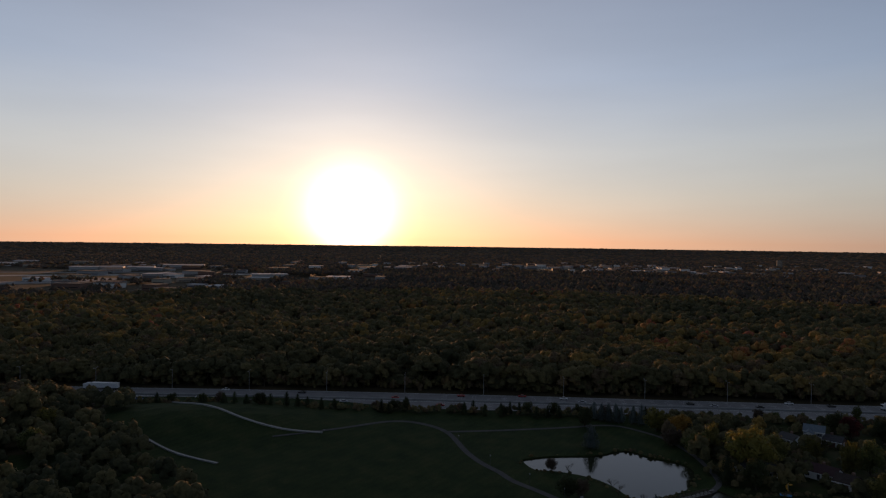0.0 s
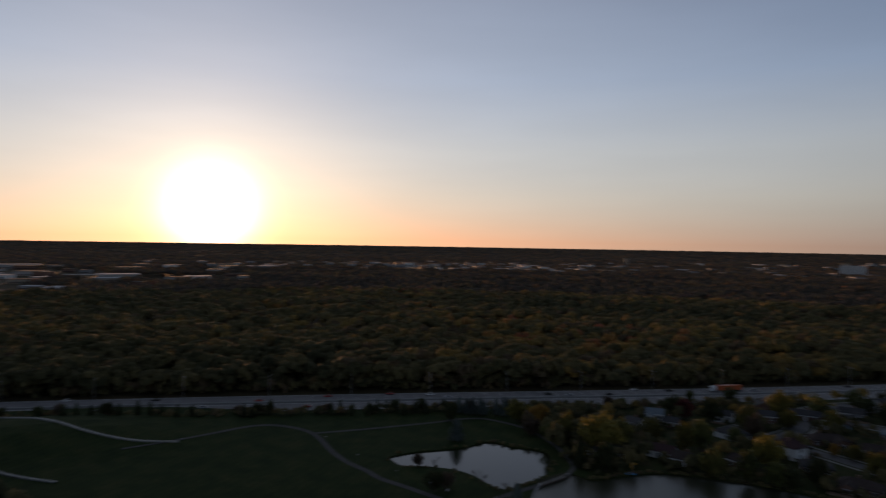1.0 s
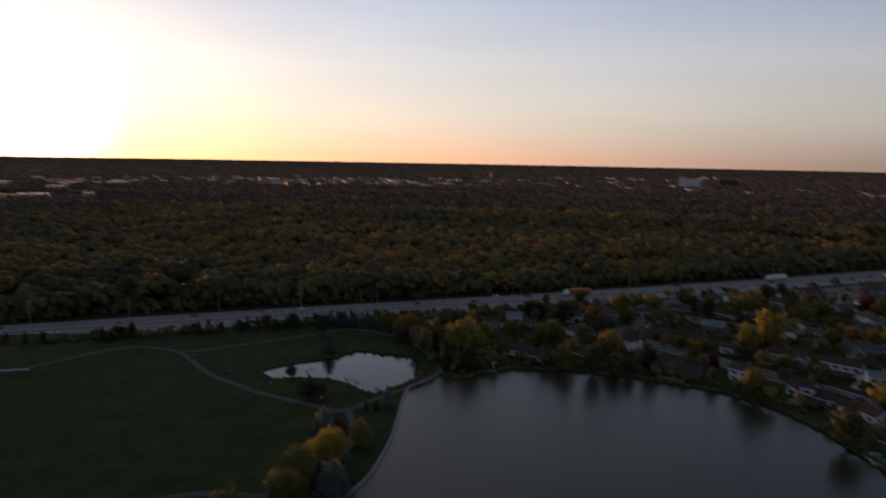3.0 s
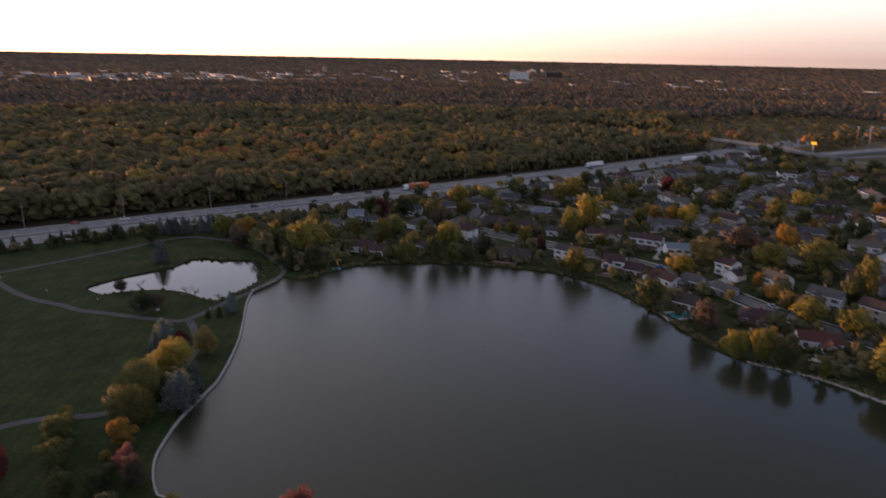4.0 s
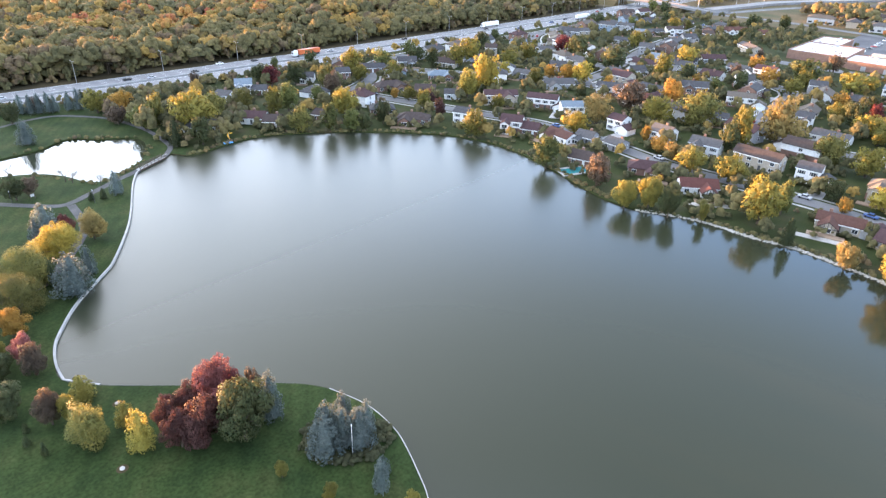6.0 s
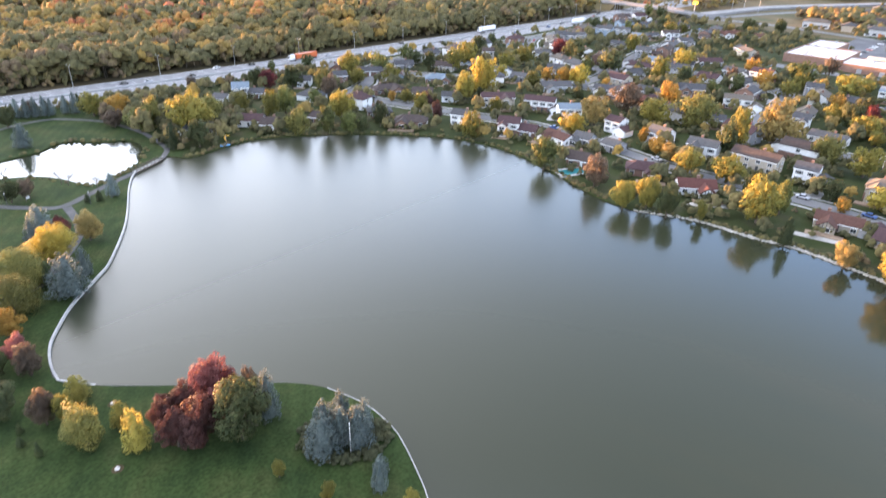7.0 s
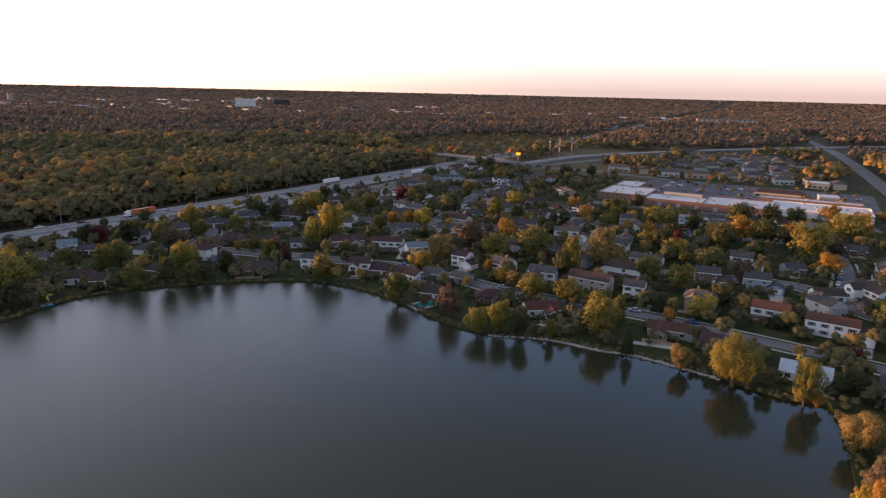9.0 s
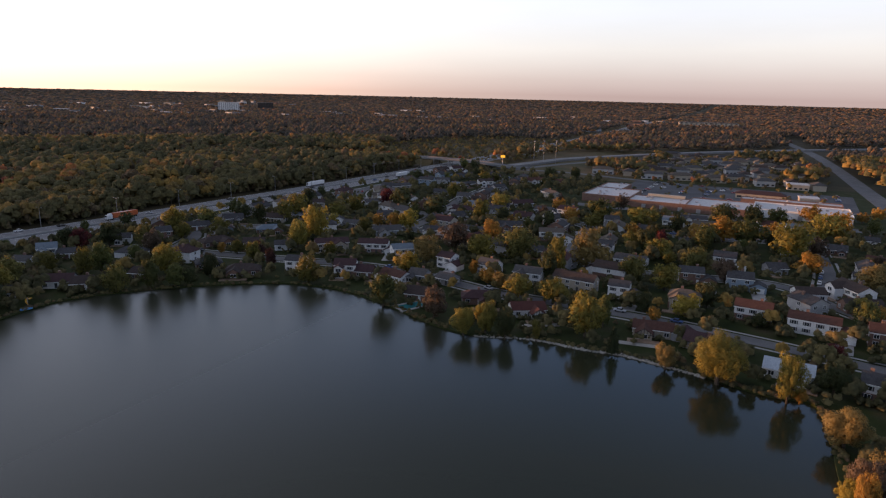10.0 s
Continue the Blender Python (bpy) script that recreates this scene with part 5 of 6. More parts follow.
def infill():
    rng = random.Random(5)
    made = 0
    for _ in range(5000):
        x, y = rng.uniform(108, 650), rng.uniform(-70, 322)
        if x > 472 and y < 140:
            continue
        r = rng.choice((3.0, 3.6, 4.2, 5.0, 5.6))
        if made < 45 and free_spot(x, y, r):
            tree(x, y, r, r * 2.3, rng.choice(("yg", "g", "g", "d", "d", "d", "d", "d", "b")))
            made += 1
    # conifer screen along the park side of the highway
    for k in range(44):
        x = -150 + k * 6.2 + rng.uniform(-1.5, 1.5)
        if -20 < x < 8 or rng.random() < 0.25:
            continue
        y = highway_y(x) - rng.uniform(22, 30)
        tree(x, y, rng.uniform(1.5, 2.3), rng.uniform(5.5, 8.5), "c")
    for k in range(20):
        x = rng.uniform(-150, 230)
        y = highway_y(x) - rng.uniform(21, 26)
        if free_spot(x, y, 1.5):
            tree(x, y, rng.uniform(2, 3.4), rng.uniform(4, 7.5), rng.choice("ddgb"))


fill_houses()
infill()


FLAT_CHANCE = random.Random(63)
APARTMENTS = []
for _ in range(900):
    fx, fy = FLAT_CHANCE.uniform(660, 985), FLAT_CHANCE.uniform(-52, 168)
    if len(APARTMENTS) < 62 and fy < 182 - 0.12 * (fx - 660) and abs(fx - 668) > 14 and abs(fy + 68 - (fx - 700) * 0.06) > 26 and all(math.hypot(fx - q[0], fy - q[1]) > 23 for q in APARTMENTS):
        APARTMENTS.append((fx, fy, FLAT_CHANCE.choice((-80, -65, -72, 12)), FLAT_CHANCE.uniform(15, 24)))


# ---- the woods ----
def dome():
    """A low lobe: two rings and a top, open below."""
    a = np.arange(6) * math.tau / 6
    lo = np.stack([0.94 * np.cos(a), 0.94 * np.sin(a), np.full(6, -0.34)], 1)
    hi = np.stack([0.86 * np.cos(a + 0.52), 0.86 * np.sin(a + 0.52), np.full(6, 0.5)], 1)
    f = []
    for k in range(6):
        j = (k + 1) % 6
        f += [(k, j, 6 + k), (j, 6 + j, 6 + k), (6 + k, 6 + j, 12)]
    return np.concatenate([lo, hi, [[0, 0, 1.0]]]), np.array(f)


def crown_templates(count, lobes, cards, size, seed, rough=0.12):
    """Rounded crowns of many lumpy lobes, open below, with loose leaf sprays on them: points, triangles and soft normals."""
    rng = np.random.default_rng(seed)
    v0, f0 = dome()
    cut = f0[v0[f0].mean(1)[:, 2] > -0.45]
    used = np.unique(cut)
    remap = np.zeros(len(v0), int)
    remap[used] = np.arange(len(used))
    res = []
    for _ in range(count):
        vs, fs, ns, base = [], [], [], 0
        for k in range(lobes):
            u = v0[used]
            v = u * (1 + rng.uniform(-rough, rough, (len(u), 1)))
            c = np.zeros(3)
            if lobes > 1:
                z = 0.92 - 1.25 * (k + 0.3) / lobes
                a = k * 2.39996 + rng.uniform(-.5, .5)
                q = math.sqrt(max(0.02, 1 - z * z)) * rng.uniform(0.5, 0.74)
                c = np.array((q * math.cos(a), q * math.sin(a), z * 0.66 + rng.uniform(-.08, .08)))
                v = v * rng.uniform(0.30, 0.46) * (1.3 if lobes < 5 else 1.1 if lobes < 9 else 0.86) + c
            n = u * 0.42 + (v / np.linalg.norm(v, axis=1)[:, None]) * 0.40 + (0, 0, 0.50)
            vs.append(v), ns.append(n), fs.append(remap[cut] + base)
            base += len(u)
        v, f, n = np.concatenate(vs), np.concatenate(fs), np.concatenate(ns)
        if cards:
            pick = rng.integers(0, len(f), cards)
            w = rng.dirichlet((1, 1, 1), cards)
            c = (v[f[pick]] * w[:, :, None]).sum(1)
            nn = (n[f[pick]] * w[:, :, None]).sum(1)
            nn /= np.linalg.norm(nn, axis=1)[:, None]
            d = nn + rng.normal(size=(cards, 3)) * 0.4
            d /= np.linalg.norm(d, axis=1)[:, None]
            c = c + nn * rng.uniform(-0.02, 0.13, (cards, 1))
            a = np.cross(d, rng.normal(size=(cards, 3)))
            a /= np.linalg.norm(a, axis=1)[:, None]
            b = np.cross(d, a)
            s = size * rng.uniform(0.6, 1.35, (cards, 1))
            q = np.stack([c - a * s - b * s * 0.8, c + a * s - b * s * 0.7, c + b * s * 1.2], 1).reshape(-1, 3)
            f = np.concatenate([f, len(v) + np.arange(cards)[:, None] * 3 + np.array([[0, 1, 2]])])
            v = np.concatenate([v, q])
            n = np.concatenate([n, np.repeat(nn * 0.8 + d * 0.35, 3, axis=0)])
        res.append((v, f, n / np.linalg.norm(n, axis=1)[:, None]))
    return res


def mound_templates(count, seed, lobes=1):
    """Far crowns: small uneven six-sided mounds, single or a few grown together."""
    rng = np.random.default_rng(seed)
    res = []
    for _ in range(count):
        vs, fs, ns = [], [], []
        for k in range(lobes):
            a = np.arange(6) * math.tau / 6 + rng.uniform(-.3, .3, 6)
            q = rng.uniform(0.75, 1.15, 6)
            ring = np.stack([q * np.cos(a), q * np.sin(a), rng.uniform(-0.5, 0.1, 6)], 1)
            v = np.concatenate([ring, [[rng.uniform(-.2, .2), rng.uniform(-.2, .2), 1.0]]])
            n = v * (1, 1, 0.5) + (0, 0, 0.5)
            if lobes > 1:
                g = k * math.tau / (lobes - 1) + rng.uniform(-.5, .5)
                c = np.array((0, 0, 0.35)) if k == 0 else np.array((0.5 * math.cos(g), 0.5 * math.sin(g), rng.uniform(-.35, .1)))
                v = v * rng.uniform(0.45, 0.62) + c
                n = n + c
            vs.append(v), ns.append(n)
            fs.append(np.array([[j, (j + 1) % 6, 6] for j in range(6)]) + 7 * k)
        v, n = np.concatenate(vs), np.concatenate(ns)
        res.append((v, np.concatenate(fs), n / np.linalg.norm(n, axis=1)[:, None]))
    return res


def wood(name, pts, templates, label, seed, mat="woods"):
    """pts: rows of x, y, z, radius, half height, tint."""
    rng = np.random.default_rng(seed)
    V, F, T, N, base = [], [], [], [], 0
    pick = rng.integers(0, len(templates), len(pts))
    for k, (v, f, m) in enumerate(templates):
        sel = pts[pick == k]
        if not len(sel):
            continue
        a = rng.uniform(0, 6.283, len(sel))
        c, s = np.cos(a)[:, None], np.sin(a)[:, None]
        x = (v[:, 0] * c - v[:, 1] * s) * sel[:, 3:4] + sel[:, 0:1]
        y = (v[:, 0] * s + v[:, 1] * c) * sel[:, 3:4] + sel[:, 1:2]
        z = v[:, 2] * sel[:, 4:5] + sel[:, 2:3]
        V.append(np.stack([x, y, z], -1).reshape(-1, 3))
        tall = np.clip(sel[:, 3:4] / sel[:, 4:5], 0.7, 1.4)
        N.append(np.stack([m[:, 0] * c - m[:, 1] * s, m[:, 0] * s + m[:, 1] * c, m[:, 2] * tall], -1).reshape(-1, 3))
        F.append((f[None] + (np.arange(len(sel)) * len(v))[:, None, None] + base).reshape(-1, 3))
        T.append(np.repeat(sel[:, 5], len(v)))
        base += len(sel) * len(v)
    V, F, T, N = np.concatenate(V), np.concatenate(F), np.concatenate(T), np.concatenate(N)
    me = bpy.data.meshes.new(name)
    me.vertices.add(len(V))
    me.vertices.foreach_set("co", V.astype(np.float32).ravel())
    me.loops.add(F.size)
    me.loops.foreach_set("vertex_index", F.astype(np.int32).ravel())
    me.polygons.add(len(F))
    me.polygons.foreach_set("loop_start", np.arange(0, F.size, 3, dtype=np.int32))
    me.polygons.foreach_set("loop_total", np.full(len(F), 3, dtype=np.int32))
    at = me.attributes.new("tint", "FLOAT", "POINT")
    at.data.foreach_set("value", T.astype(np.float32))
    me.update(calc_edges=True)
    me.polygons.foreach_set("use_smooth", np.ones(len(F), bool))
    me.normals_split_custom_set_from_vertices(N / np.linalg.norm(N, axis=1)[:, None])
    me.materials.append(MATS[mat])
    return tagged(new(name, me), label, "woods", kind="stuff")


def scatter(r0, r1, area, seed):
    """Even scatter over the sector that the land fills, between two distances."""
    rng = np.random.default_rng(seed)
    a0, a1 = radians(-16), radians(134)          # from the +x side round to the left of +y
    n = int(0.5 * (a1 - a0) * (r1 * r1 - r0 * r0) / area)
    r = np.sqrt(rng.uniform(r0 * r0, r1 * r1, n))
    a = rng.uniform(a0, a1, n)
    return r * np.cos(a), r * np.sin(a), rng


def tints(x, y, rng):
    """Mostly olive and brown green, with patches of yellow, orange and red."""
    patch = 0.5 + 0.25 * np.sin(x * 0.011 + 1.3 * np.sin(y * 0.009)) + 0.25 * np.sin(y * 0.013 + x * 0.004)
    patch += 0.24 * np.sin(x * 0.047 + 2 * np.sin(y * 0.031)) * np.sin(y * 0.052 + 1.2 * np.sin(x * 0.023))
    kind = 0.08 + 0.74 * rng.random(len(x)) + (patch - 0.5) * 0.50
    t = np.interp(kind, [-0.2, 0.0, 0.60, 0.61, 0.68, 0.69, 0.80, 0.82, 0.92, 0.925, 0.985, 0.99, 1.2], [0.0, 0.02, 0.27, 0.41, 0.46, 0.54, 0.60, 0.68, 0.75, 0.83, 0.89, 0.97, 1.0])
    t = t + rng.uniform(-0.03, 0.03, len(x))
    return np.clip(t, 0, 1)


HW_X = np.array([p[0] for p in HIGHWAY], float)
HW_Y = np.array([p[1] for p in HIGHWAY], float)
# open ground: clearings in the woods, the works yards to the west, business parks, the lit plain to the east
OPEN = [(0, 785, 80, 34), (230, 640, 60, 22), (-700, 1150, 330, 90), (-420, 1500, 300, 90), (-900, 1570, 450, 330), (-770, 1360, 130, 110), (-200, 1900, 350, 60), (368, 2200, 110, 330), (875, 245, 120, 50), (940, 420, 230, 125), (770, 55, 95, 85), (870, 40, 90, 80), (2170, 215, 190, 120), (330, 425, 70, 14)]


HALL_CHANCE = random.Random(11)
HALLS = [(HALL_CHANCE.uniform(-1500, -120), HALL_CHANCE.uniform(1050, 2250), HALL_CHANCE.uniform(18, 70)) for _ in range(80)]
HALLS += [(HALL_CHANCE.uniform(-100, 1000), HALL_CHANCE.uniform(1900, 2600), HALL_CHANCE.uniform(12, 42)) for _ in range(60)]
HALLS += [(HALL_CHANCE.uniform(700, 2200), HALL_CHANCE.uniform(1700, 2500), HALL_CHANCE.uniform(10, 36)) for _ in range(44)]
HALLS += [(HALL_CHANCE.uniform(1500, 2600), HALL_CHANCE.uniform(100, 1600), HALL_CHANCE.uniform(10, 30)) for _ in range(44)]
HALLS += [(HALL_CHANCE.uniform(-600, 2700), HALL_CHANCE.uniform(2200, 2750), HALL_CHANCE.uniform(12, 32)) for _ in range(70)]


def wooded(x, y, gap):
    hy = np.interp(x, HW_X, HW_Y)
    ok = y > hy + 26 + gap
    ok |= (x < -185) & (y < hy - 24) & (y > 60)
    east = (x > 705) & (y < hy - 30)
    ok |= east
    for cx, cy, rx, ry in OPEN:
        ok &= ((x - cx) / rx) ** 2 + ((y - cy) / ry) ** 2 > 1
    for hx, hy, w in HALLS:
        ok &= (np.abs(x - hx) > w * 0.55 + 8) | (y > hy + 22) | (y < hy - np.where(hx < -100, 150, 105))
    # expressway, overpass and avenue corridors
    ex = np.array([(620, 290), (762, 258), (821, 245), (921, 197), (1028, 137), (1190, 27), (1429, -168), (1900, -560)], float)
    for a, b in zip(ex, ex[1:]):
        d = b - a
        t = np.clip(((x - a[0]) * d[0] + (y - a[1]) * d[1]) / (d @ d), 0, 1)
        off = np.hypot(x - a[0] - t * d[0], y - a[1] - t * d[1])
        ok &= (off > 95) | ((off > 24) & (y > a[1] + t * d[1]))
    ok &= ~((x > 640) & (x < 700) & (y < 560))
    ok &= ~((x > 550) & (np.abs(y + 68 - (x - 700) * 0.06) < 20) & (x < 1700))
    return ok


def build_woods():
    near = crown_templates(20, 7, 190, 0.082, 1)
    mid = crown_templates(18, 3, 30, 0.115, 2)
    low = mound_templates(14, 3, 3)
    tiny = mound_templates(10, 5)
    for name, r0, r1, area, tpl, rad, label in (
            ("woods", 200, 580, 60, near, (3.6, 8.2), "dense autumn woods, olive, gold and rust crowns beyond the highway"),
            ("woods", 580, 1050, 82, mid, (4.0, 8.4), "dense autumn woods reaching away from the highway"),
            ("woods", 1050, 2000, 112, low, (4.8, 9.0), "far autumn woods on the plain"),
            ("woods", 2000, 3300, 240, tiny, (6, 11), "distant woods of the plain"),
            ("woods", 3300, 4850, 520, tiny, (10, 17), "brown woods up to the horizon, haze mixed into their colour")):
        x, y, rng = scatter(r0, r1, area, int(r0))
        ok = wooded(x, y, 0)
        thin = (x > 690) & (y < 330 + 0.25 * (x - 690)) & (rng.random(len(x)) < 0.2)
        ok &= ~thin
        x, y = x[ok], y[ok]
        rad_ = rng.uniform(rad[0], rad[1], len(x))
        d = np.hypot(x, y)
        rise = GROUND + 62 * np.maximum(0, (d - 2600) / 2300) ** 2
        swell = 2.2 * np.sin(x * 0.043 + 1.7 * np.sin(y * 0.021)) * np.sin(y * 0.037 + 1.1 * np.sin(x * 0.017)) + 1.6 * np.sin(x * 0.012 + y * 0.019)
        tall = np.where(d > 3300, 2.4, np.where(d > 2000, 5.0, 2.2 + 0.62 * rad_)) * rng.uniform(0.8, 1.15, len(x))
        z = rise + np.where(d > 3300, 2.4, np.where(d > 2000, 4.4, 7.6)) + (swell + rng.uniform(-2.2, 3.2, len(x))) * np.where(d > 3300, 0.3, 1.0)
        # browner tints with distance; past 1 km the colours with painted-in haze
        wood(name, np.stack([x, y, z, rad_, tall, np.where(rng.random(len(x)) < np.clip((d - 700) / 2000, 0, 0.6), rng.choice(np.array([0.41, 0.44, 0.46, 0.5, 0.6, 0.7, 0.8, 0.86, 0.86, 0.25]), len(x)), tints(x, y, rng))], 1), tpl, label, int(r0), "hazed_far_woods" if r0 > 1000 else "woods")
    # lower trees that close the gaps under the tall crowns
    x, y, rng = scatter(330, 640, 62, 77)
    ok = wooded(x, y, 2)
    x, y = x[ok], y[ok]
    n = len(x)
    wood("understory", np.stack([x, y, GROUND + rng.uniform(2.8, 6.0, n), rng.uniform(3.6, 6.4, n), rng.uniform(3.0, 4.6, n), np.clip(tints(x, y, rng) * 0.6, 0, 0.5)], 1), crown_templates(10, 4, 14, 0.12, 57), "dull green lower trees under the tall woods", 78)
    # garden shrubs and hedges between the houses
    rng2 = random.Random(8)
    rows = []
    for _ in range(9000):
        gx, gy = rng2.uniform(104, 640), rng2.uniform(-75, 326)
        gr = rng2.uniform(1.0, 3.0)
        if len(rows) < 1500 and not (gx > 474 and gy < 145) and free_spot(gx, gy, gr * 0.6):
            rows.append((gx, gy, GROUND + gr * 0.55, gr, gr * rng2.uniform(0.7, 1.3), min(0.5, max(0, rng2.gauss(0.1, 0.12)))))
    for hx, hy, w, d, yaw in HOUSES:
        a = radians(yaw)
        for _ in range(9):
            u, v = rng2.uniform(-0.6, 0.6) * w, (d / 2 + rng2.uniform(1.6, 5.5)) * rng2.choice((-1, -1, 1))
            gx, gy = hx + u * math.cos(a) - v * math.sin(a), hy + u * math.sin(a) + v * math.cos(a)
            gr = rng2.uniform(0.8, 2.1)
            if not inside(gx, gy, LAKE) and not any(near_line(gx, gy, q, 4.5) for q in STREETS):
                rows.append((gx, gy, GROUND + gr * 0.5, gr, gr * rng2.uniform(0.8, 1.4), min(0.3, max(0, rng2.gauss(0.06, 0.08)))))
    wood("garden_shrubs", np.array(rows), crown_templates(10, 3, 26, 0.15, 17), "olive and brown garden shrubs and hedges between the houses", 6)
    # more yard trees, too many to tell apart
    rows = []
    for _ in range(9000):
        gx, gy = rng2.uniform(108, 650), rng2.uniform(-75, 322)
        gr = rng2.uniform(2.0, 3.8)
        if len(rows) < 480 and not (gx > 472 and gy < 140) and free_spot(gx, gy, gr * 0.6):
            rows.append((gx, gy, GROUND + gr * 1.15, gr, gr * rng2.uniform(1.0, 1.35), rng2.choice((0.0, 0.03, 0.06, 0.08, 0.12, 0.16, 0.2, 0.25, 0.27, 0.57, 0.72))))
            TREES.append((gx, gy, gr))
    rows += FAR_TREES
    wood("garden_trees", np.array(rows), crown_templates(16, 8, 210, 0.085, 23), "olive, brown and gold trees filling the yards", 26)
    # the dark copse west of the park
    rows = []
    for _ in range(4000):
        gx, gy = rng2.uniform(-230, -70), rng2.uniform(185, 345)
        edge = -157 + 66 * min(1.2, max(0, (300 - gy) / 70))
        if gx < edge and len(rows) < 330:
            gr = rng2.uniform(2.6, 5.2)
            rows.append((gx, gy, land_z(gx, gy) + gr * 0.95, gr, gr * 1.1, min(1, max(-0.1, rng2.gauss(0.05, 0.13)))))
    wood("copse", np.array(rows), crown_templates(12, 8, 60, 0.09, 41), "dark green copse on the edge of the park", 12)
    # thicket round the pond and below the highway
    rows = []
    for _ in range(240):
        gx, gy = rng2.uniform(104, 150), rng2.uniform(245, 325)
        if free_spot(gx, gy, 1.5) and not near_line(gx, gy, PATH_BACK, 4):
            gr = rng2.uniform(1.8, 3.6)
            rows.append((gx, gy, GROUND + gr * 0.9, gr, gr * 1.1, min(1, max(0, rng2.gauss(0.15, 0.15)))))
    for _ in range(260):
        gx = rng2.uniform(-165, 240)
        gy = highway_y(gx) - rng2.uniform(20, 27)
        gr = rng2.uniform(1.2, 2.6)
        rows.append((gx, gy, GROUND + gr * 0.7, gr, gr * 1.1, min(1, max(0, rng2.gauss(0.2, 0.16)))))
    wood("thicket", np.array(rows), mid, "dark scrub below the highway and round the pond", 13)
    # shrub bed under the blue spruces on the point
    rows = []
    for _ in range(240):
        a, q = rng2.uniform(0, 6.28), math.sqrt(rng2.random())
        gr = rng2.uniform(0.5, 1.1)
        u, v = 8.6 * q * math.cos(a), 6.2 * q * math.sin(a)
        rows.append((51.9 + 0.76 * u + 0.65 * v, 66.6 - 0.65 * u + 0.76 * v, GROUND + gr * 0.4, gr, gr * 0.9, rng2.uniform(-0.2, -0.04)))
    wood("shrub_bed", np.array(rows), mid, "dark low shrub bed below blue spruces on the lawn", 19)
    # loose trees among the apartment rows and on the prairie
    rows = []
    for _ in range(430):
        gx, gy = rng2.uniform(650, 985), rng2.uniform(-50, 165)
        gr = rng2.uniform(1.8, 4.6)
        if all(math.hypot(gx - ax, gy - ay) > 13 for ax, ay, _, _ in APARTMENTS) and abs(gx - 668) > 8:
            rows.append((gx, gy, GROUND + gr, gr, gr * 1.15, min(1, max(0, rng2.gauss(0.34, 0.26)))))
    for _ in range(46):
        gx, gy = 566 + 16 * rng2.randrange(6) + rng2.uniform(-1, 1), rng2.uniform(-50, 112)
        gr = rng2.uniform(1.4, 3.2)
        rows.append((gx, gy, GROUND + gr, gr, gr * 1.1, min(1, max(0, rng2.gauss(0.4, 0.2)))))
    for _ in range(60):
        gx, gy, gr = rng2.uniform(745, 800), rng2.uniform(165, 200), rng2.uniform(2.5, 5.5)
        rows.append((gx, gy, GROUND + gr, gr, gr * 1.1, rng2.uniform(0.3, 0.75)))
    for _ in range(900):
        gx, gy = rng2.uniform(710, 1170), rng2.uniform(285, 560)
        gr = rng2.uniform(1.5, 4.2)
        rows.append((gx, gy, GROUND + gr * 0.8, gr, gr, min(1, max(0, rng2.gauss(0.45, 0.2)))))
    wood("loose_trees", np.array(rows), mid, "scattered orange and olive trees among flats and prairie", 29)
    # reeds and brush along the far shores
    rows = []
    for line, n in ((SHORE_NORTH, 620), (SHORE_EAST, 520), (POND_PTS, 170)):
        for _ in range(n):
            k = rng2.randrange(len(line) - 1)
            t = rng2.random()
            gx, gy = line[k][0] * (1 - t) + line[k + 1][0] * t, line[k][1] * (1 - t) + line[k + 1][1] * t
            gx, gy = gx + rng2.uniform(-2.6, 2.6), gy + rng2.uniform(-2.6, 2.6)
            if inside(gx, gy, LAKE) or inside(gx, gy, POND):
                continue
            gr = rng2.uniform(0.35, 1.0)
            rows.append((gx, gy, GROUND + gr * 0.2, gr, gr * rng2.uniform(0.6, 1.1), min(0.5, max(0, rng2.gauss(0.2, 0.14)))))
    wood("shore_brush", np.array(rows), crown_templates(8, 1, 40, 0.22, 31), "brown-green reeds and brush along the shore", 32)
    # bare trunks and undergrowth along the edge of the woods
    rng = random.Random(3)
    bm = bmesh.new()
    for k in range(260):
        x = -420 + k * 4.1 + rng.uniform(-1, 1)
        y = highway_y(x) + 27 + rng.uniform(0, 14)
        tube(bm, (x, y, 0.5), (x + rng.uniform(-.5, .5), y, rng.uniform(6, 9)), 0.28, 0.12, 4)
    me = bpy.data.meshes.new("woodland_trunks")
    bm.to_mesh(me)
    bm.free()
    me.materials.append(MATS["bark"])
    tagged(new("woodland_trunks", me), "bare grey-brown trunks at the edge of the woods", "trunks", kind="stuff")
    # shrubs at the woods' edge
    r2 = np.random.default_rng(9)
    n = 700
    x = r2.uniform(-420, 640, n)
    y = np.interp(x, HW_X, HW_Y) + r2.uniform(25, 38, n)
    wood("undergrowth", np.stack([x, y, r2.uniform(1.5, 5.0, n), r2.uniform(1.8, 3.6, n), r2.uniform(2.6, 4.6, n), r2.uniform(0.05, 0.48, n)], 1), crown_templates(10, 4, 60, 0.13, 7), "brown-green scrub along the edge of the woods", 4)


build_woods()


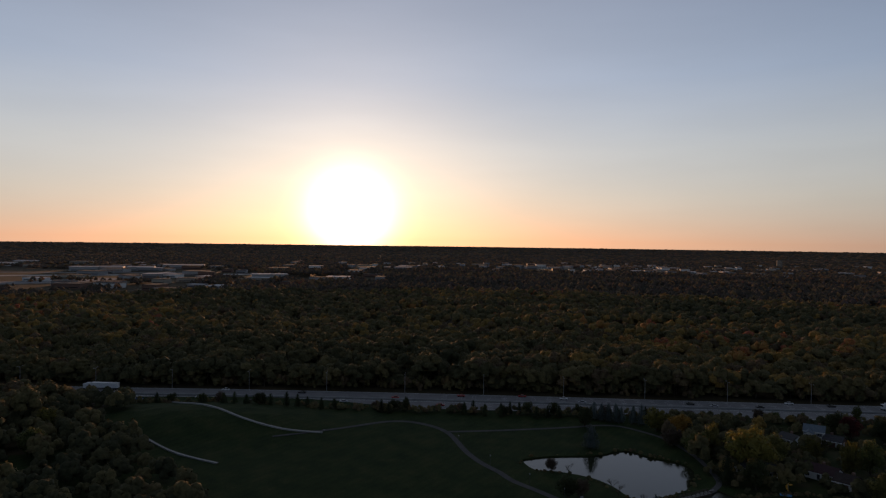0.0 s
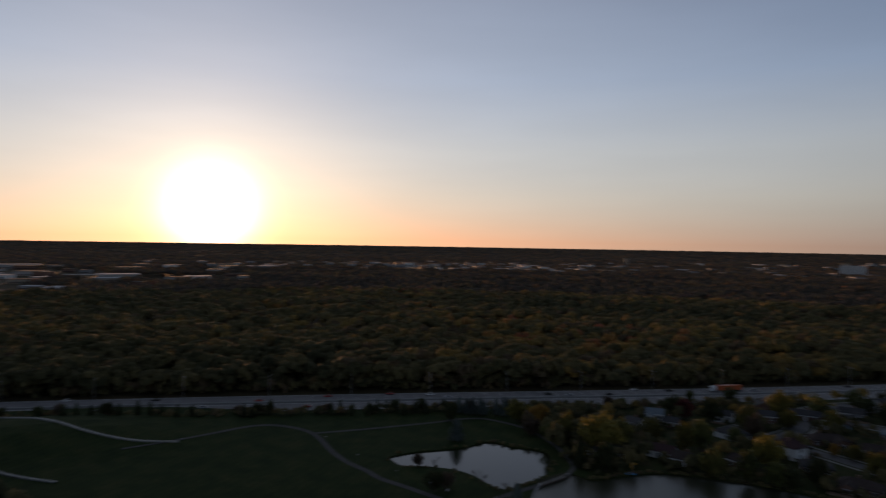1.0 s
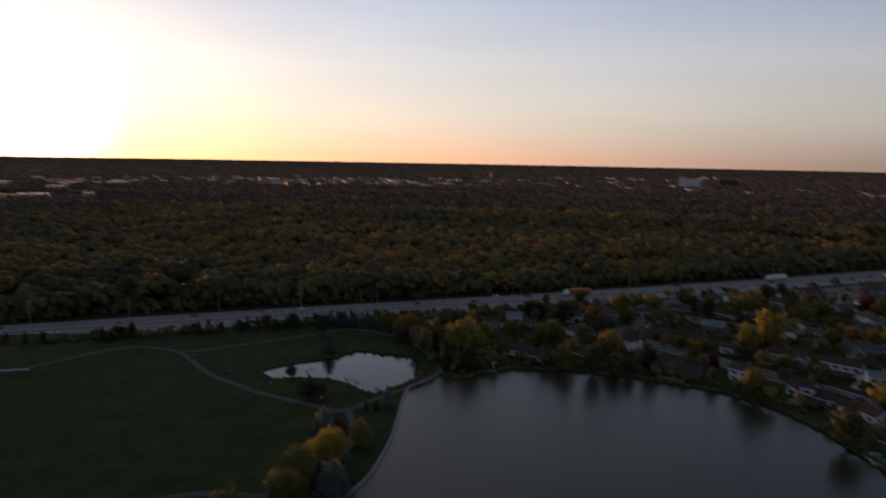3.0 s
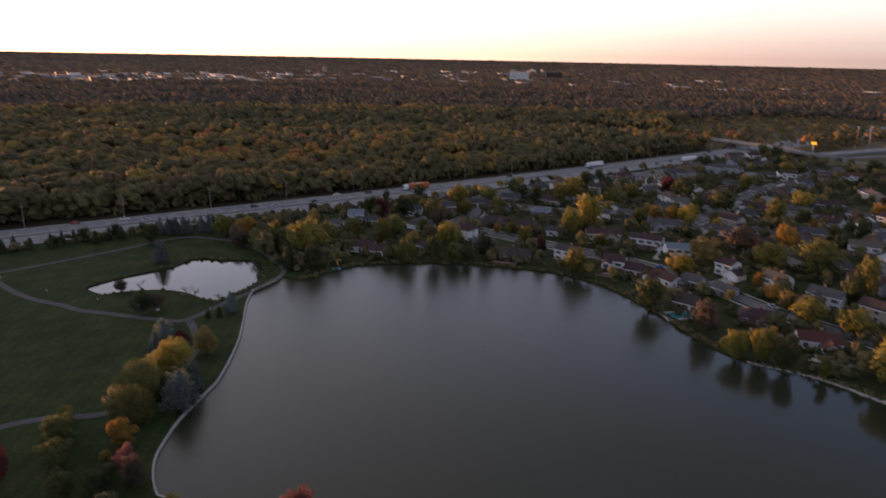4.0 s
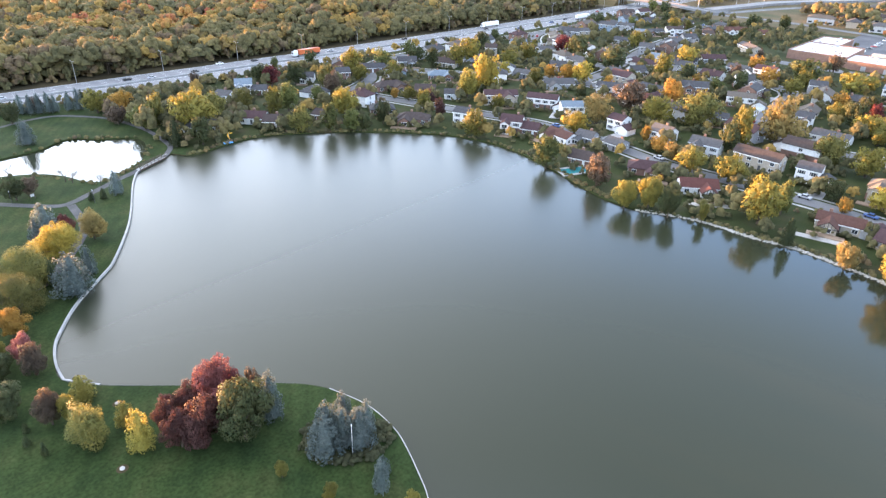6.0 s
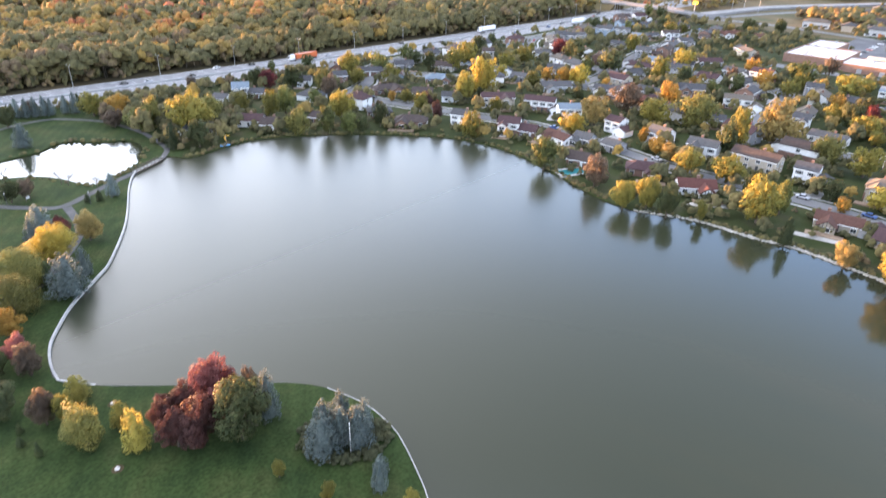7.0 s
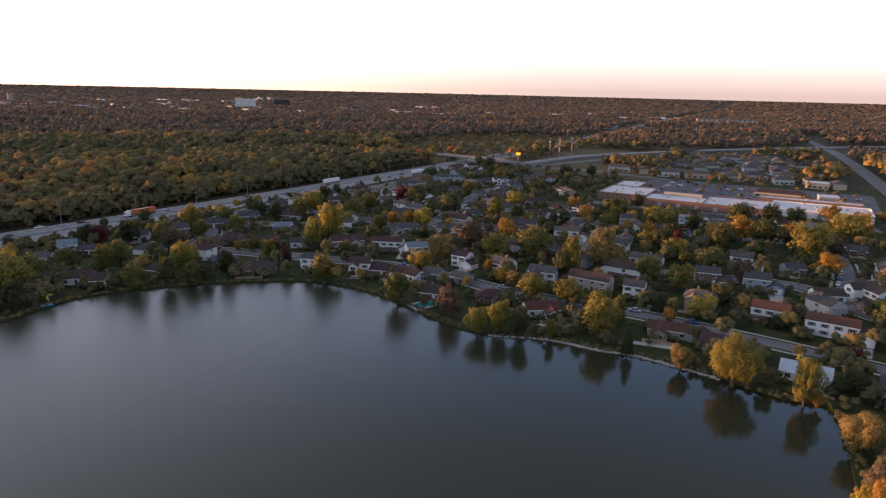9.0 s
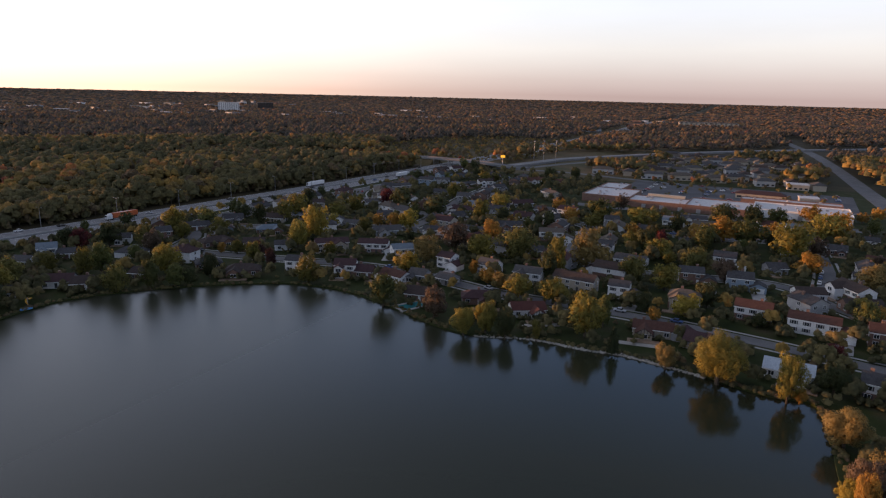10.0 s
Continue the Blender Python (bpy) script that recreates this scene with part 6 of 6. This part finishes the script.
# ---- shopping centre ----
def shopping_centre():
    b = empty("shopping_centre", 490, 120, GROUND, 0, "long low brick shopping centre with bright white flat roofs", "shopping centre")

    def block(x0, x1, y0, y1, h, wall):
        part("wall", box(x0, x1, y0, y1, -0.3, h), wall, b)
        part("roof", box(x0 + 0.4, x1 - 0.4, y0 + 0.4, y1 - 0.4, h - 0.5, h + 0.02), "roof_white", b, "white membrane roof")
        bm = bmesh.new()
        for a in ((x0 - .1, x1 + .1, y0 - .1, y0 + .4), (x0 - .1, x1 + .1, y1 - .4, y1 + .1), (x0 - .1, x0 + .4, y0 + .4, y1 - .4), (x1 - .4, x1 + .1, y0 + .4, y1 - .4)):
            add_box(bm, a[0], a[1], a[2], a[3], h - 0.4, h + 0.7)
        part("parapet", bm, wall, b)
        rng = random.Random(int(x0 + y0))
        for _ in range(max(2, int((x1 - x0) * (y1 - y0) / 180))):
            ux, uy = rng.uniform(x0 + 3, x1 - 4), rng.uniform(y0 + 2, y1 - 3)
            part("roof_unit", box(ux, ux + rng.uniform(1.4, 2.6), uy, uy + rng.uniform(1.2, 2.2), h, h + rng.uniform(0.8, 1.5), 0.08), "grey_pole", b, "grey rooftop air unit")

    block(10, 58, -24, 13, 5.2, "wall_brick")
    block(58.2, 95, -8, 13, 5.0, "wall_brick")
    block(2, 32, -66, -24.2, 4.8, "wall_brick")
    block(0, 42, -110, -66.2, 5.0, "wall_brick")
    block(12, 48, -172, -110.2, 5.2, "wall_white")
    block(50, 64, -168, -100, 6.4, "wall_brick")
    part("entrance_gable", box(30, 33, -62, -34, 5.0, 7.2, 0.1), "wall_cream", b, "raised pale entrance front")
    part("canopy", box(58, 62, -24, -9, 3.2, 4.0), "white_trim", b, "white shopfront canopy")
    for k in range(9):
        x0 = 2 if k < 3 else 0 if k < 7 else 12
        part("service_door", box(x0 - 0.12, x0 + 0.02, -38 - 13 * k, -35 - 13 * k, 0, 3), "grey_pole", b)


shopping_centre()


# ---- low apartment rows, shops and far buildings ----
def long_building(x, y, yaw, w, d, h, wall, roof, label, name="apartment_building", flat=False, bays=8):
    b = empty(name, x, y, land_z(x, y), yaw, label, "building", "far buildings")
    if flat:
        part("wall", box(-w / 2, w / 2, -d / 2, d / 2, -1, h), wall, b)
        part("roof", box(-w / 2 - 0.3, w / 2 + 0.3, -d / 2 - 0.3, d / 2 + 0.3, h, h + 0.7), roof, b)
    else:
        part("wall", body_mesh(w, d, h, 22, True, -1), wall, b)
        part("roof", roof_mesh(w, d, h, 22, True, 0.7)[0], roof, b)
    floors = max(1, int(h / 3)) if bays > 1 else 0
    if bays == 1:
        part("window_band", box(-w * 0.42, w * 0.42, -d / 2 - 0.06, -d / 2 + 0.1, 1.5, 3.0), "window_glass", b)
    for lev in range(floors):
        zz = 1.6 + lev * (h / floors)
        for i in range(bays):
            xx = -w / 2 + (i + 0.5) * w / bays
            ww = min(w / bays * 0.55, 6)
            part("window", box(xx - ww / 2, xx + ww / 2, -d / 2 - 0.06, -d / 2 + 0.1, zz - 0.7, zz + 0.8), "window_glass", b)
    return b


long_building(598, 8, -92, 38, 11, 4.4, "wall_cream", "roof_maroon", "low row of shops with a rust-brown roof", "shop", False, 6)
AP = "dark-roofed low apartment building among autumn trees"
for x, y, yaw, w in APARTMENTS:
    long_building(x, y, yaw, w, 11, 5.6, "wall_cream" if int(x) % 4 else "wall_lightgrey", ("roof_lightgrey", "roof_brown", "roof_tan", "roof_slate")[int(y) % 4], AP, bays=4)
for x, y, w in ((688, -20, 18), (592, -27, 14)):
    long_building(x, y, -85, w, 14, 5, "wall_cream", "roof_white", "pale flat-roofed shop beside the avenue", "shop", True, 4)
long_building(1800, 1850, -45, 74, 40, 34, "wall_white", "roof_white", "tall pale office block above the woods", "office_building", True, 10)
long_building(2110, 1960, -45, 66, 40, 30, "paint_black", "dark_trim", "dark glass office block above the woods", "office_building", True, 10)
long_building(1350, 2580, -25, 18, 16, 36, "wall_cream", "roof_brown", "slim tower block far on the plain", "tower_block", True, 4)
long_building(2170, 215, -80, 170, 60, 15, "wall_cream", "roof_tan", "long pale warehouse far on the plain", "warehouse", True, 12)


for x, y, w in ((-985, 1771, 70), (-925, 1800, 60), (-850, 1815, 70), (-800, 1990, 120), (-403, 1500, 80)):
    long_building(x, y, 18, w, 42, 11, "wall_lightgrey", "roof_white", "long pale hangar beside a far airfield", "hangar", True, 1)


def works():
    """Flat white industrial roofs and business parks far to the west and north."""
    rng = random.Random(12)
    for x, y, w in HALLS:
        long_building(x, y, rng.uniform(-20, 10), w, rng.uniform(20, 45), rng.uniform(6, 11), rng.choice(("wall_white", "wall_lightgrey", "wall_cream", "wall_grey", "wall_grey", "wall_brick")), rng.choice(("roof_white", "roof_lightgrey", "roof_lightgrey", "roof_tan")),
                      "pale flat-roofed industrial hall far on the plain", "industrial_hall", True, 1)


works()


# ---- lamps, signs and masts ----
def street_lamp(x, y, h=11.0, turn=0):
    b = empty("street_lamp", x, y, GROUND, turn, "slim grey highway lamp post with two arms", "street lamp", "highway lamps")
    part("pole", tube(bmesh.new(), (0, 0, -0.3), (0, 0, h), 0.16, 0.09, 6), "grey_pole", b)
    for s in (-1, 1):
        bm = bmesh.new()
        tube(bm, (0, 0, h - 0.1), (0, s * 2.2, h + 0.4), 0.06, 0.05, 5)
        add_box(bm, -0.2, 0.2, s * 2.2 - 0.35, s * 2.2 + 0.35, h + 0.3, h + 0.48)
        part("arm", bm, "grey_pole", b)
    return b


lamp0 = street_lamp(-440, highway_y(-440) + 18.5)
for k in range(1, 24):
    x = -440 + k * 46.5
    copy_thing(lamp0, pose(x, highway_y(x) + 18.5, GROUND))


def mast(x, y, h):
    b = empty("light_mast", x, y, GROUND, 0, "tall pale floodlight mast at the interchange", "light mast", "light masts")
    part("pole", tube(bmesh.new(), (0, 0, -0.3), (0, 0, h), 0.22, 0.13, 8), "grey_pole", b)
    part("head", box(-1.1, 1.1, -0.9, 0.9, h, h + 0.8, 0.1), "grey_pole", b)


for x, y in ((742, 262), (760, 256), (771, 244)):
    mast(x, y, 27)


def billboard():
    b = empty("billboard", 700, 285, GROUND, -70, "glowing amber roadside sign on a steel post by the overpass", "billboard")
    part("post", tube(bmesh.new(), (0, 0, -0.3), (0, 0, 12), 0.5, 0.45, 8), "grey_pole", b)
    part("panel", box(-2.5, 2.5, -0.4, 0.4, 9.6, 12.4, 0.05), "sign_glow", b, "glowing amber panel")
    part("surround", box(-4.2, 2.8, -0.25, 0.45, 9.3, 12.7, 0.05), "dark_trim", b, "dark sign frame")


billboard()


# ---- traffic, at rest ----
def car(x, y, yaw, paint, wheels=True):
    b = empty("car", x, y, GROUND + 0.13, yaw, f"{paint} car on the highway lane", "car", "cars on the road")
    bm = box(-2.25, 2.25, -0.9, 0.9, 0.32, 0.92, 0.12)
    part("body", bm, "paint_" + paint, b)
    bm = box(-1.3, 1.05, -0.78, 0.78, 0.9, 1.45)
    for v in bm.verts:
        if v.co.z > 1.2:
            v.co.x *= 0.68
            v.co.y *= 0.86
    part("cabin", bm, "window_glass", b, "dark glass cabin")
    part("roof", box(-0.85, 0.68, -0.66, 0.66, 1.44, 1.5), "paint_" + paint, b)
    for sx in (-1.4, 1.4) if wheels else ():
        for sy in (-0.85, 0.85):
            part("wheel", tube(bmesh.new(), (sx, sy - 0.11, 0.33), (sx, sy + 0.11, 0.33), 0.33, 0.33, 10), "tyre", b)
    return b


def lorry(x, y, yaw, paint):
    b = empty("lorry", x, y, GROUND + 0.13, yaw, f"long articulated lorry with a {paint} trailer on the highway", "lorry", "lorries on the road")
    part("trailer", box(-8.1, 8.1, -1.28, 1.28, 1.15, 4.1, 0.06), "paint_" + paint, b, f"{paint} box trailer")
    bm = box(8.9, 12.6, -1.2, 1.2, 0.7, 3.3, 0.15)
    part("cab", bm, "paint_white", b)
    part("fairing", box(8.9, 10.9, -1.15, 1.15, 3.3, 3.95, 0.2), "paint_white", b)
    part("windscreen", box(12.45, 12.63, -1.0, 1.0, 2.1, 3.0), "window_glass", b)
    part("chassis", box(-7.8, 12.2, -0.5, 0.5, 0.65, 1.1), "dark_trim", b)
    for sx in (-7.0, -5.7, 8.9, 10.0, 12.0):
        for sy in (-1.05, 1.05):
            part("wheel", tube(bmesh.new(), (sx, sy - 0.15, 0.5), (sx, sy + 0.15, 0.5), 0.5, 0.5, 12), "tyre", b)
    return b


def lane(x, off):
    d = highway_y(x + 5) - highway_y(x - 5)
    return x, highway_y(x) + off, math.degrees(math.atan2(d, 10))


TRAFFIC = random.Random(21)
CARS = {}
for k in range(46):
    x = -420 + k * 23 + TRAFFIC.uniform(-9, 9)
    off = TRAFFIC.choice((-11.2, -7.7, -4.1, 4.1, 7.7, 11.2, 14.6))
    px, py, yaw = lane(x, off)
    paint = TRAFFIC.choice(("white", "silver", "black", "black", "silver", "blue", "red"))
    yaw += 180 if off > 0 else 0
    if paint in CARS:
        copy_thing(CARS[paint], pose(px, py, GROUND + 0.13, 0, 0, yaw))
    else:
        CARS[paint] = car(px, py, yaw, paint)
for x, off, paint in ((-198, 11.2, "white"), (255, 7.7, "orange"), (440, 11.2, "white"), (540, -11.2, "white")):
    px, py, yaw = lane(x, off)
    lorry(px, py, yaw + (180 if off > 0 else 0), paint)
PARKED = {}
for k in range(50):
    x, y = TRAFFIC.uniform(562, 655), -50 + TRAFFIC.randrange(16) * 10
    paint = TRAFFIC.choice(list(CARS))
    if paint in PARKED:
        copy_thing(PARKED[paint], pose(x, y, GROUND + 0.1, 0, 0, 90))
    else:
        PARKED[paint] = tagged(car(x, y, 90, paint, False), f"{paint} parked car in the shopping centre car park")
for k in range(40):
    s = STREETS[TRAFFIC.randrange(len(STREETS))]
    a, c = s[0 if len(s) < 3 else TRAFFIC.randrange(len(s) - 1)], None
    i = s.index(a)
    c = s[i + 1]
    t = TRAFFIC.random()
    yaw = math.degrees(math.atan2(c[1] - a[1], c[0] - a[0]))
    nx, ny = -math.sin(radians(yaw)) * 2.4, math.cos(radians(yaw)) * 2.4
    copy_thing(CARS[TRAFFIC.choice(list(CARS))], pose(a[0] + (c[0] - a[0]) * t + nx, a[1] + (c[1] - a[1]) * t + ny, GROUND + 0.1, 0, 0, yaw))


# ---- park details ----
def footbridge():
    b = empty("footbridge", 91.1, 228.2, GROUND, 27, "narrow footbridge with dark timber rails between pond and lake", "footbridge")
    part("deck", box(-7.2, 7.2, -0.95, 0.95, -0.1, 0.16), "concrete", b, "pale worn deck")
    for s in (-1, 1):
        part("beam", box(-7.2, 7.2, s * 0.98 - 0.08, s * 0.98 + 0.08, -0.35, 0.2), "bark", b)
        bm = bmesh.new()
        for z in (0.5, 0.82, 1.16):
            add_box(bm, -7.2, 7.2, s * 1.0 - 0.045, s * 1.0 + 0.045, z, z + 0.1)
        part("rail", bm, "bark", b, "dark timber rails")
        for k in range(8):
            part("post", box(-7.1 + k * 2.01, -6.96 + k * 2.01, s * 1.0 - 0.07, s * 1.0 + 0.07, -0.2, 1.34), "bark", b)


footbridge()


def pool():
    b = empty("swimming_pool", 201, 114, GROUND, -25, "turquoise garden swimming pool with a pale deck", "pool")
    part("surround", box(-6.5, 6.5, -4, 4, -0.4, 0.06), "concrete", b)
    part("water", box(-5, 5, -2.6, 2.6, -0.3, 0.07 + 0.004), "pool_water", b, "turquoise water")


pool()


def slide():
    b = empty("play_slide", 126.8, 233.6, GROUND, 20, "yellow plastic play slide on the lakeside lawn", "slide")
    bm = bmesh.new()
    prev = None
    for k in range(9):
        a = k * 0.55
        c = Vector((0.45 * math.cos(a), 0.45 * math.sin(a), 3.0 - 0.33 * k))
        o = Vector((math.cos(a), math.sin(a), 0)) * 0.3
        ring = [bm.verts.new(c - o + Vector((0, 0, 0.25))), bm.verts.new(c - o), bm.verts.new(c + o), bm.verts.new(c + o + Vector((0, 0, 0.25)))]
        if prev:
            for i in range(3):
                bm.faces.new((prev[i], prev[i + 1], ring[i + 1], ring[i]))
        prev = ring
    part("chute", bm, "slide_yellow", b)
    part("post", tube(bmesh.new(), (0, 0, -0.2), (0, 0, 3.1), 0.12, 0.12, 8), "grey_pole", b)
    part("platform", box(0.2, 1.6, -0.7, 0.2, 2.45, 2.6), "slide_yellow", b)


slide()


def rowing_boat():
    b = empty("rowing_boat", 123.9, 229.4, GROUND - 0.02, -20, "small pale blue rowing boat pulled up on the bank", "boat")
    bm = bmesh.new()
    prev = None
    for k in range(7):
        f = k / 6
        w = 0.75 * math.sin(math.pi * min(1, 0.18 + f * 0.82)) + 0.05
        x = -1.9 + 3.8 * f
        ring = [bm.verts.new((x, -w, 0.55)), bm.verts.new((x, -w * 0.6, 0.05)), bm.verts.new((x, w * 0.6, 0.05)), bm.verts.new((x, w, 0.55))]
        if prev:
            for i in range(3):
                bm.faces.new((prev[i], prev[i + 1], ring[i + 1], ring[i]))
        prev = ring
    part("hull", bm, "boat_blue", b)
    for x in (-0.8, 0.6):
        part("seat", box(x - 0.15, x + 0.15, -0.65, 0.65, 0.4, 0.46), "brown_deck", b)


rowing_boat()


def bare_tree(x, y, r, seed):
    b = empty("bare_tree", x, y, GROUND, 0, "leafless dark tree leaning over the pond edge", "tree")
    rng = random.Random(seed)
    bm = bmesh.new()

    def grow(p, d, length, rad, level):
        q = p + d * length
        tube(bm, p, q, rad, rad * 0.6, 4)
        if level:
            for _ in range(3):
                nd = (d + Vector((rng.uniform(-.9, .9), rng.uniform(-.9, .9), rng.uniform(-.25, .5)))).normalized()
                grow(p.lerp(q, rng.uniform(0.55, 1)), nd, length * rng.uniform(0.6, 0.85), rad * 0.55, level - 1)

    grow(Vector((0, 0, -0.2)), Vector((0.1, -0.05, 1)).normalized(), r * 0.55, 0.16, 4)
    part("branch_work", bm, "bark", b)


bare_tree(62, 230.5, 4.6, 1)
bare_tree(63.4, 228, 4.0, 2)
bare_tree(69.5, 219.6, 3.4, 3)
bare_tree(49.5, 247.5, 4.2, 4)


def boulder(x, y, r):
    b = empty("boulder", x, y, GROUND, 0, "pale boulder in a ring of dark mulch on the lawn", "boulder", "boulders on the lawn")
    bm = bmesh.new()
    bmesh.ops.create_icosphere(bm, subdivisions=2, radius=r)
    rng = random.Random(int(x * 10))
    for v in bm.verts:
        v.co *= rng.uniform(0.8, 1.1)
        v.co.z = v.co.z * 0.6 + r * 0.3
    part("stone", bm, "pale_stone", b)
    part("mulch", tube(bmesh.new(), (0, 0, -0.2), (0, 0, 0.06), r * 2.2, r * 2.0, 12), "forest_floor", b, "dark mulch ring")


for x, y in ((20.6, 88.5), (27, 105.5)):
    boulder(x, y, 0.5)


def park_lamp(x, y):
    b = empty("park_lamp", x, y, GROUND, 0, "dark slim park lamp post beside the path", "lamp post", "park lamps")
    part("pole", tube(bmesh.new(), (0, 0, -0.2), (0, 0, 4.2), 0.07, 0.05, 6), "dark_trim", b)
    part("head", tube(bmesh.new(), (0, 0, 4.2), (0, 0, 4.7), 0.2, 0.12, 8), "grey_pole", b)


def flagpole(x, y):
    b = empty("flagpole", x, y, GROUND, 0, "slim white pole among blue spruces", "pole")
    part("pole", tube(bmesh.new(), (0, 0, -0.2), (0, 0, 7.2), 0.055, 0.04, 8), "white_trim", b)
    part("finial", tube(bmesh.new(), (0, 0, 7.2), (0, 0, 7.4), 0.1, 0.04, 8), "white_trim", b)


flagpole(50.2, 62.6)
for x, y in ((43.2, 222.2), (33, 236), (20, 256), (62.1, 205.7), (8, 282)):
    park_lamp(x, y)


def notice_board(x, y, yaw):
    b = empty("notice_board", x, y, GROUND, yaw, "small white notice board on posts beside the pond path", "sign")
    part("panel", box(-0.6, 0.6, -0.05, 0.05, 1.0, 1.8), "wall_lightgrey", b)
    for s in (-0.8, 0.8):
        part("post", box(s - 0.06, s + 0.06, -0.06, 0.06, -0.2, 2.2), "bark", b)


notice_board(49.2, 222.1, 20)
notice_board(-54, 297, 0)
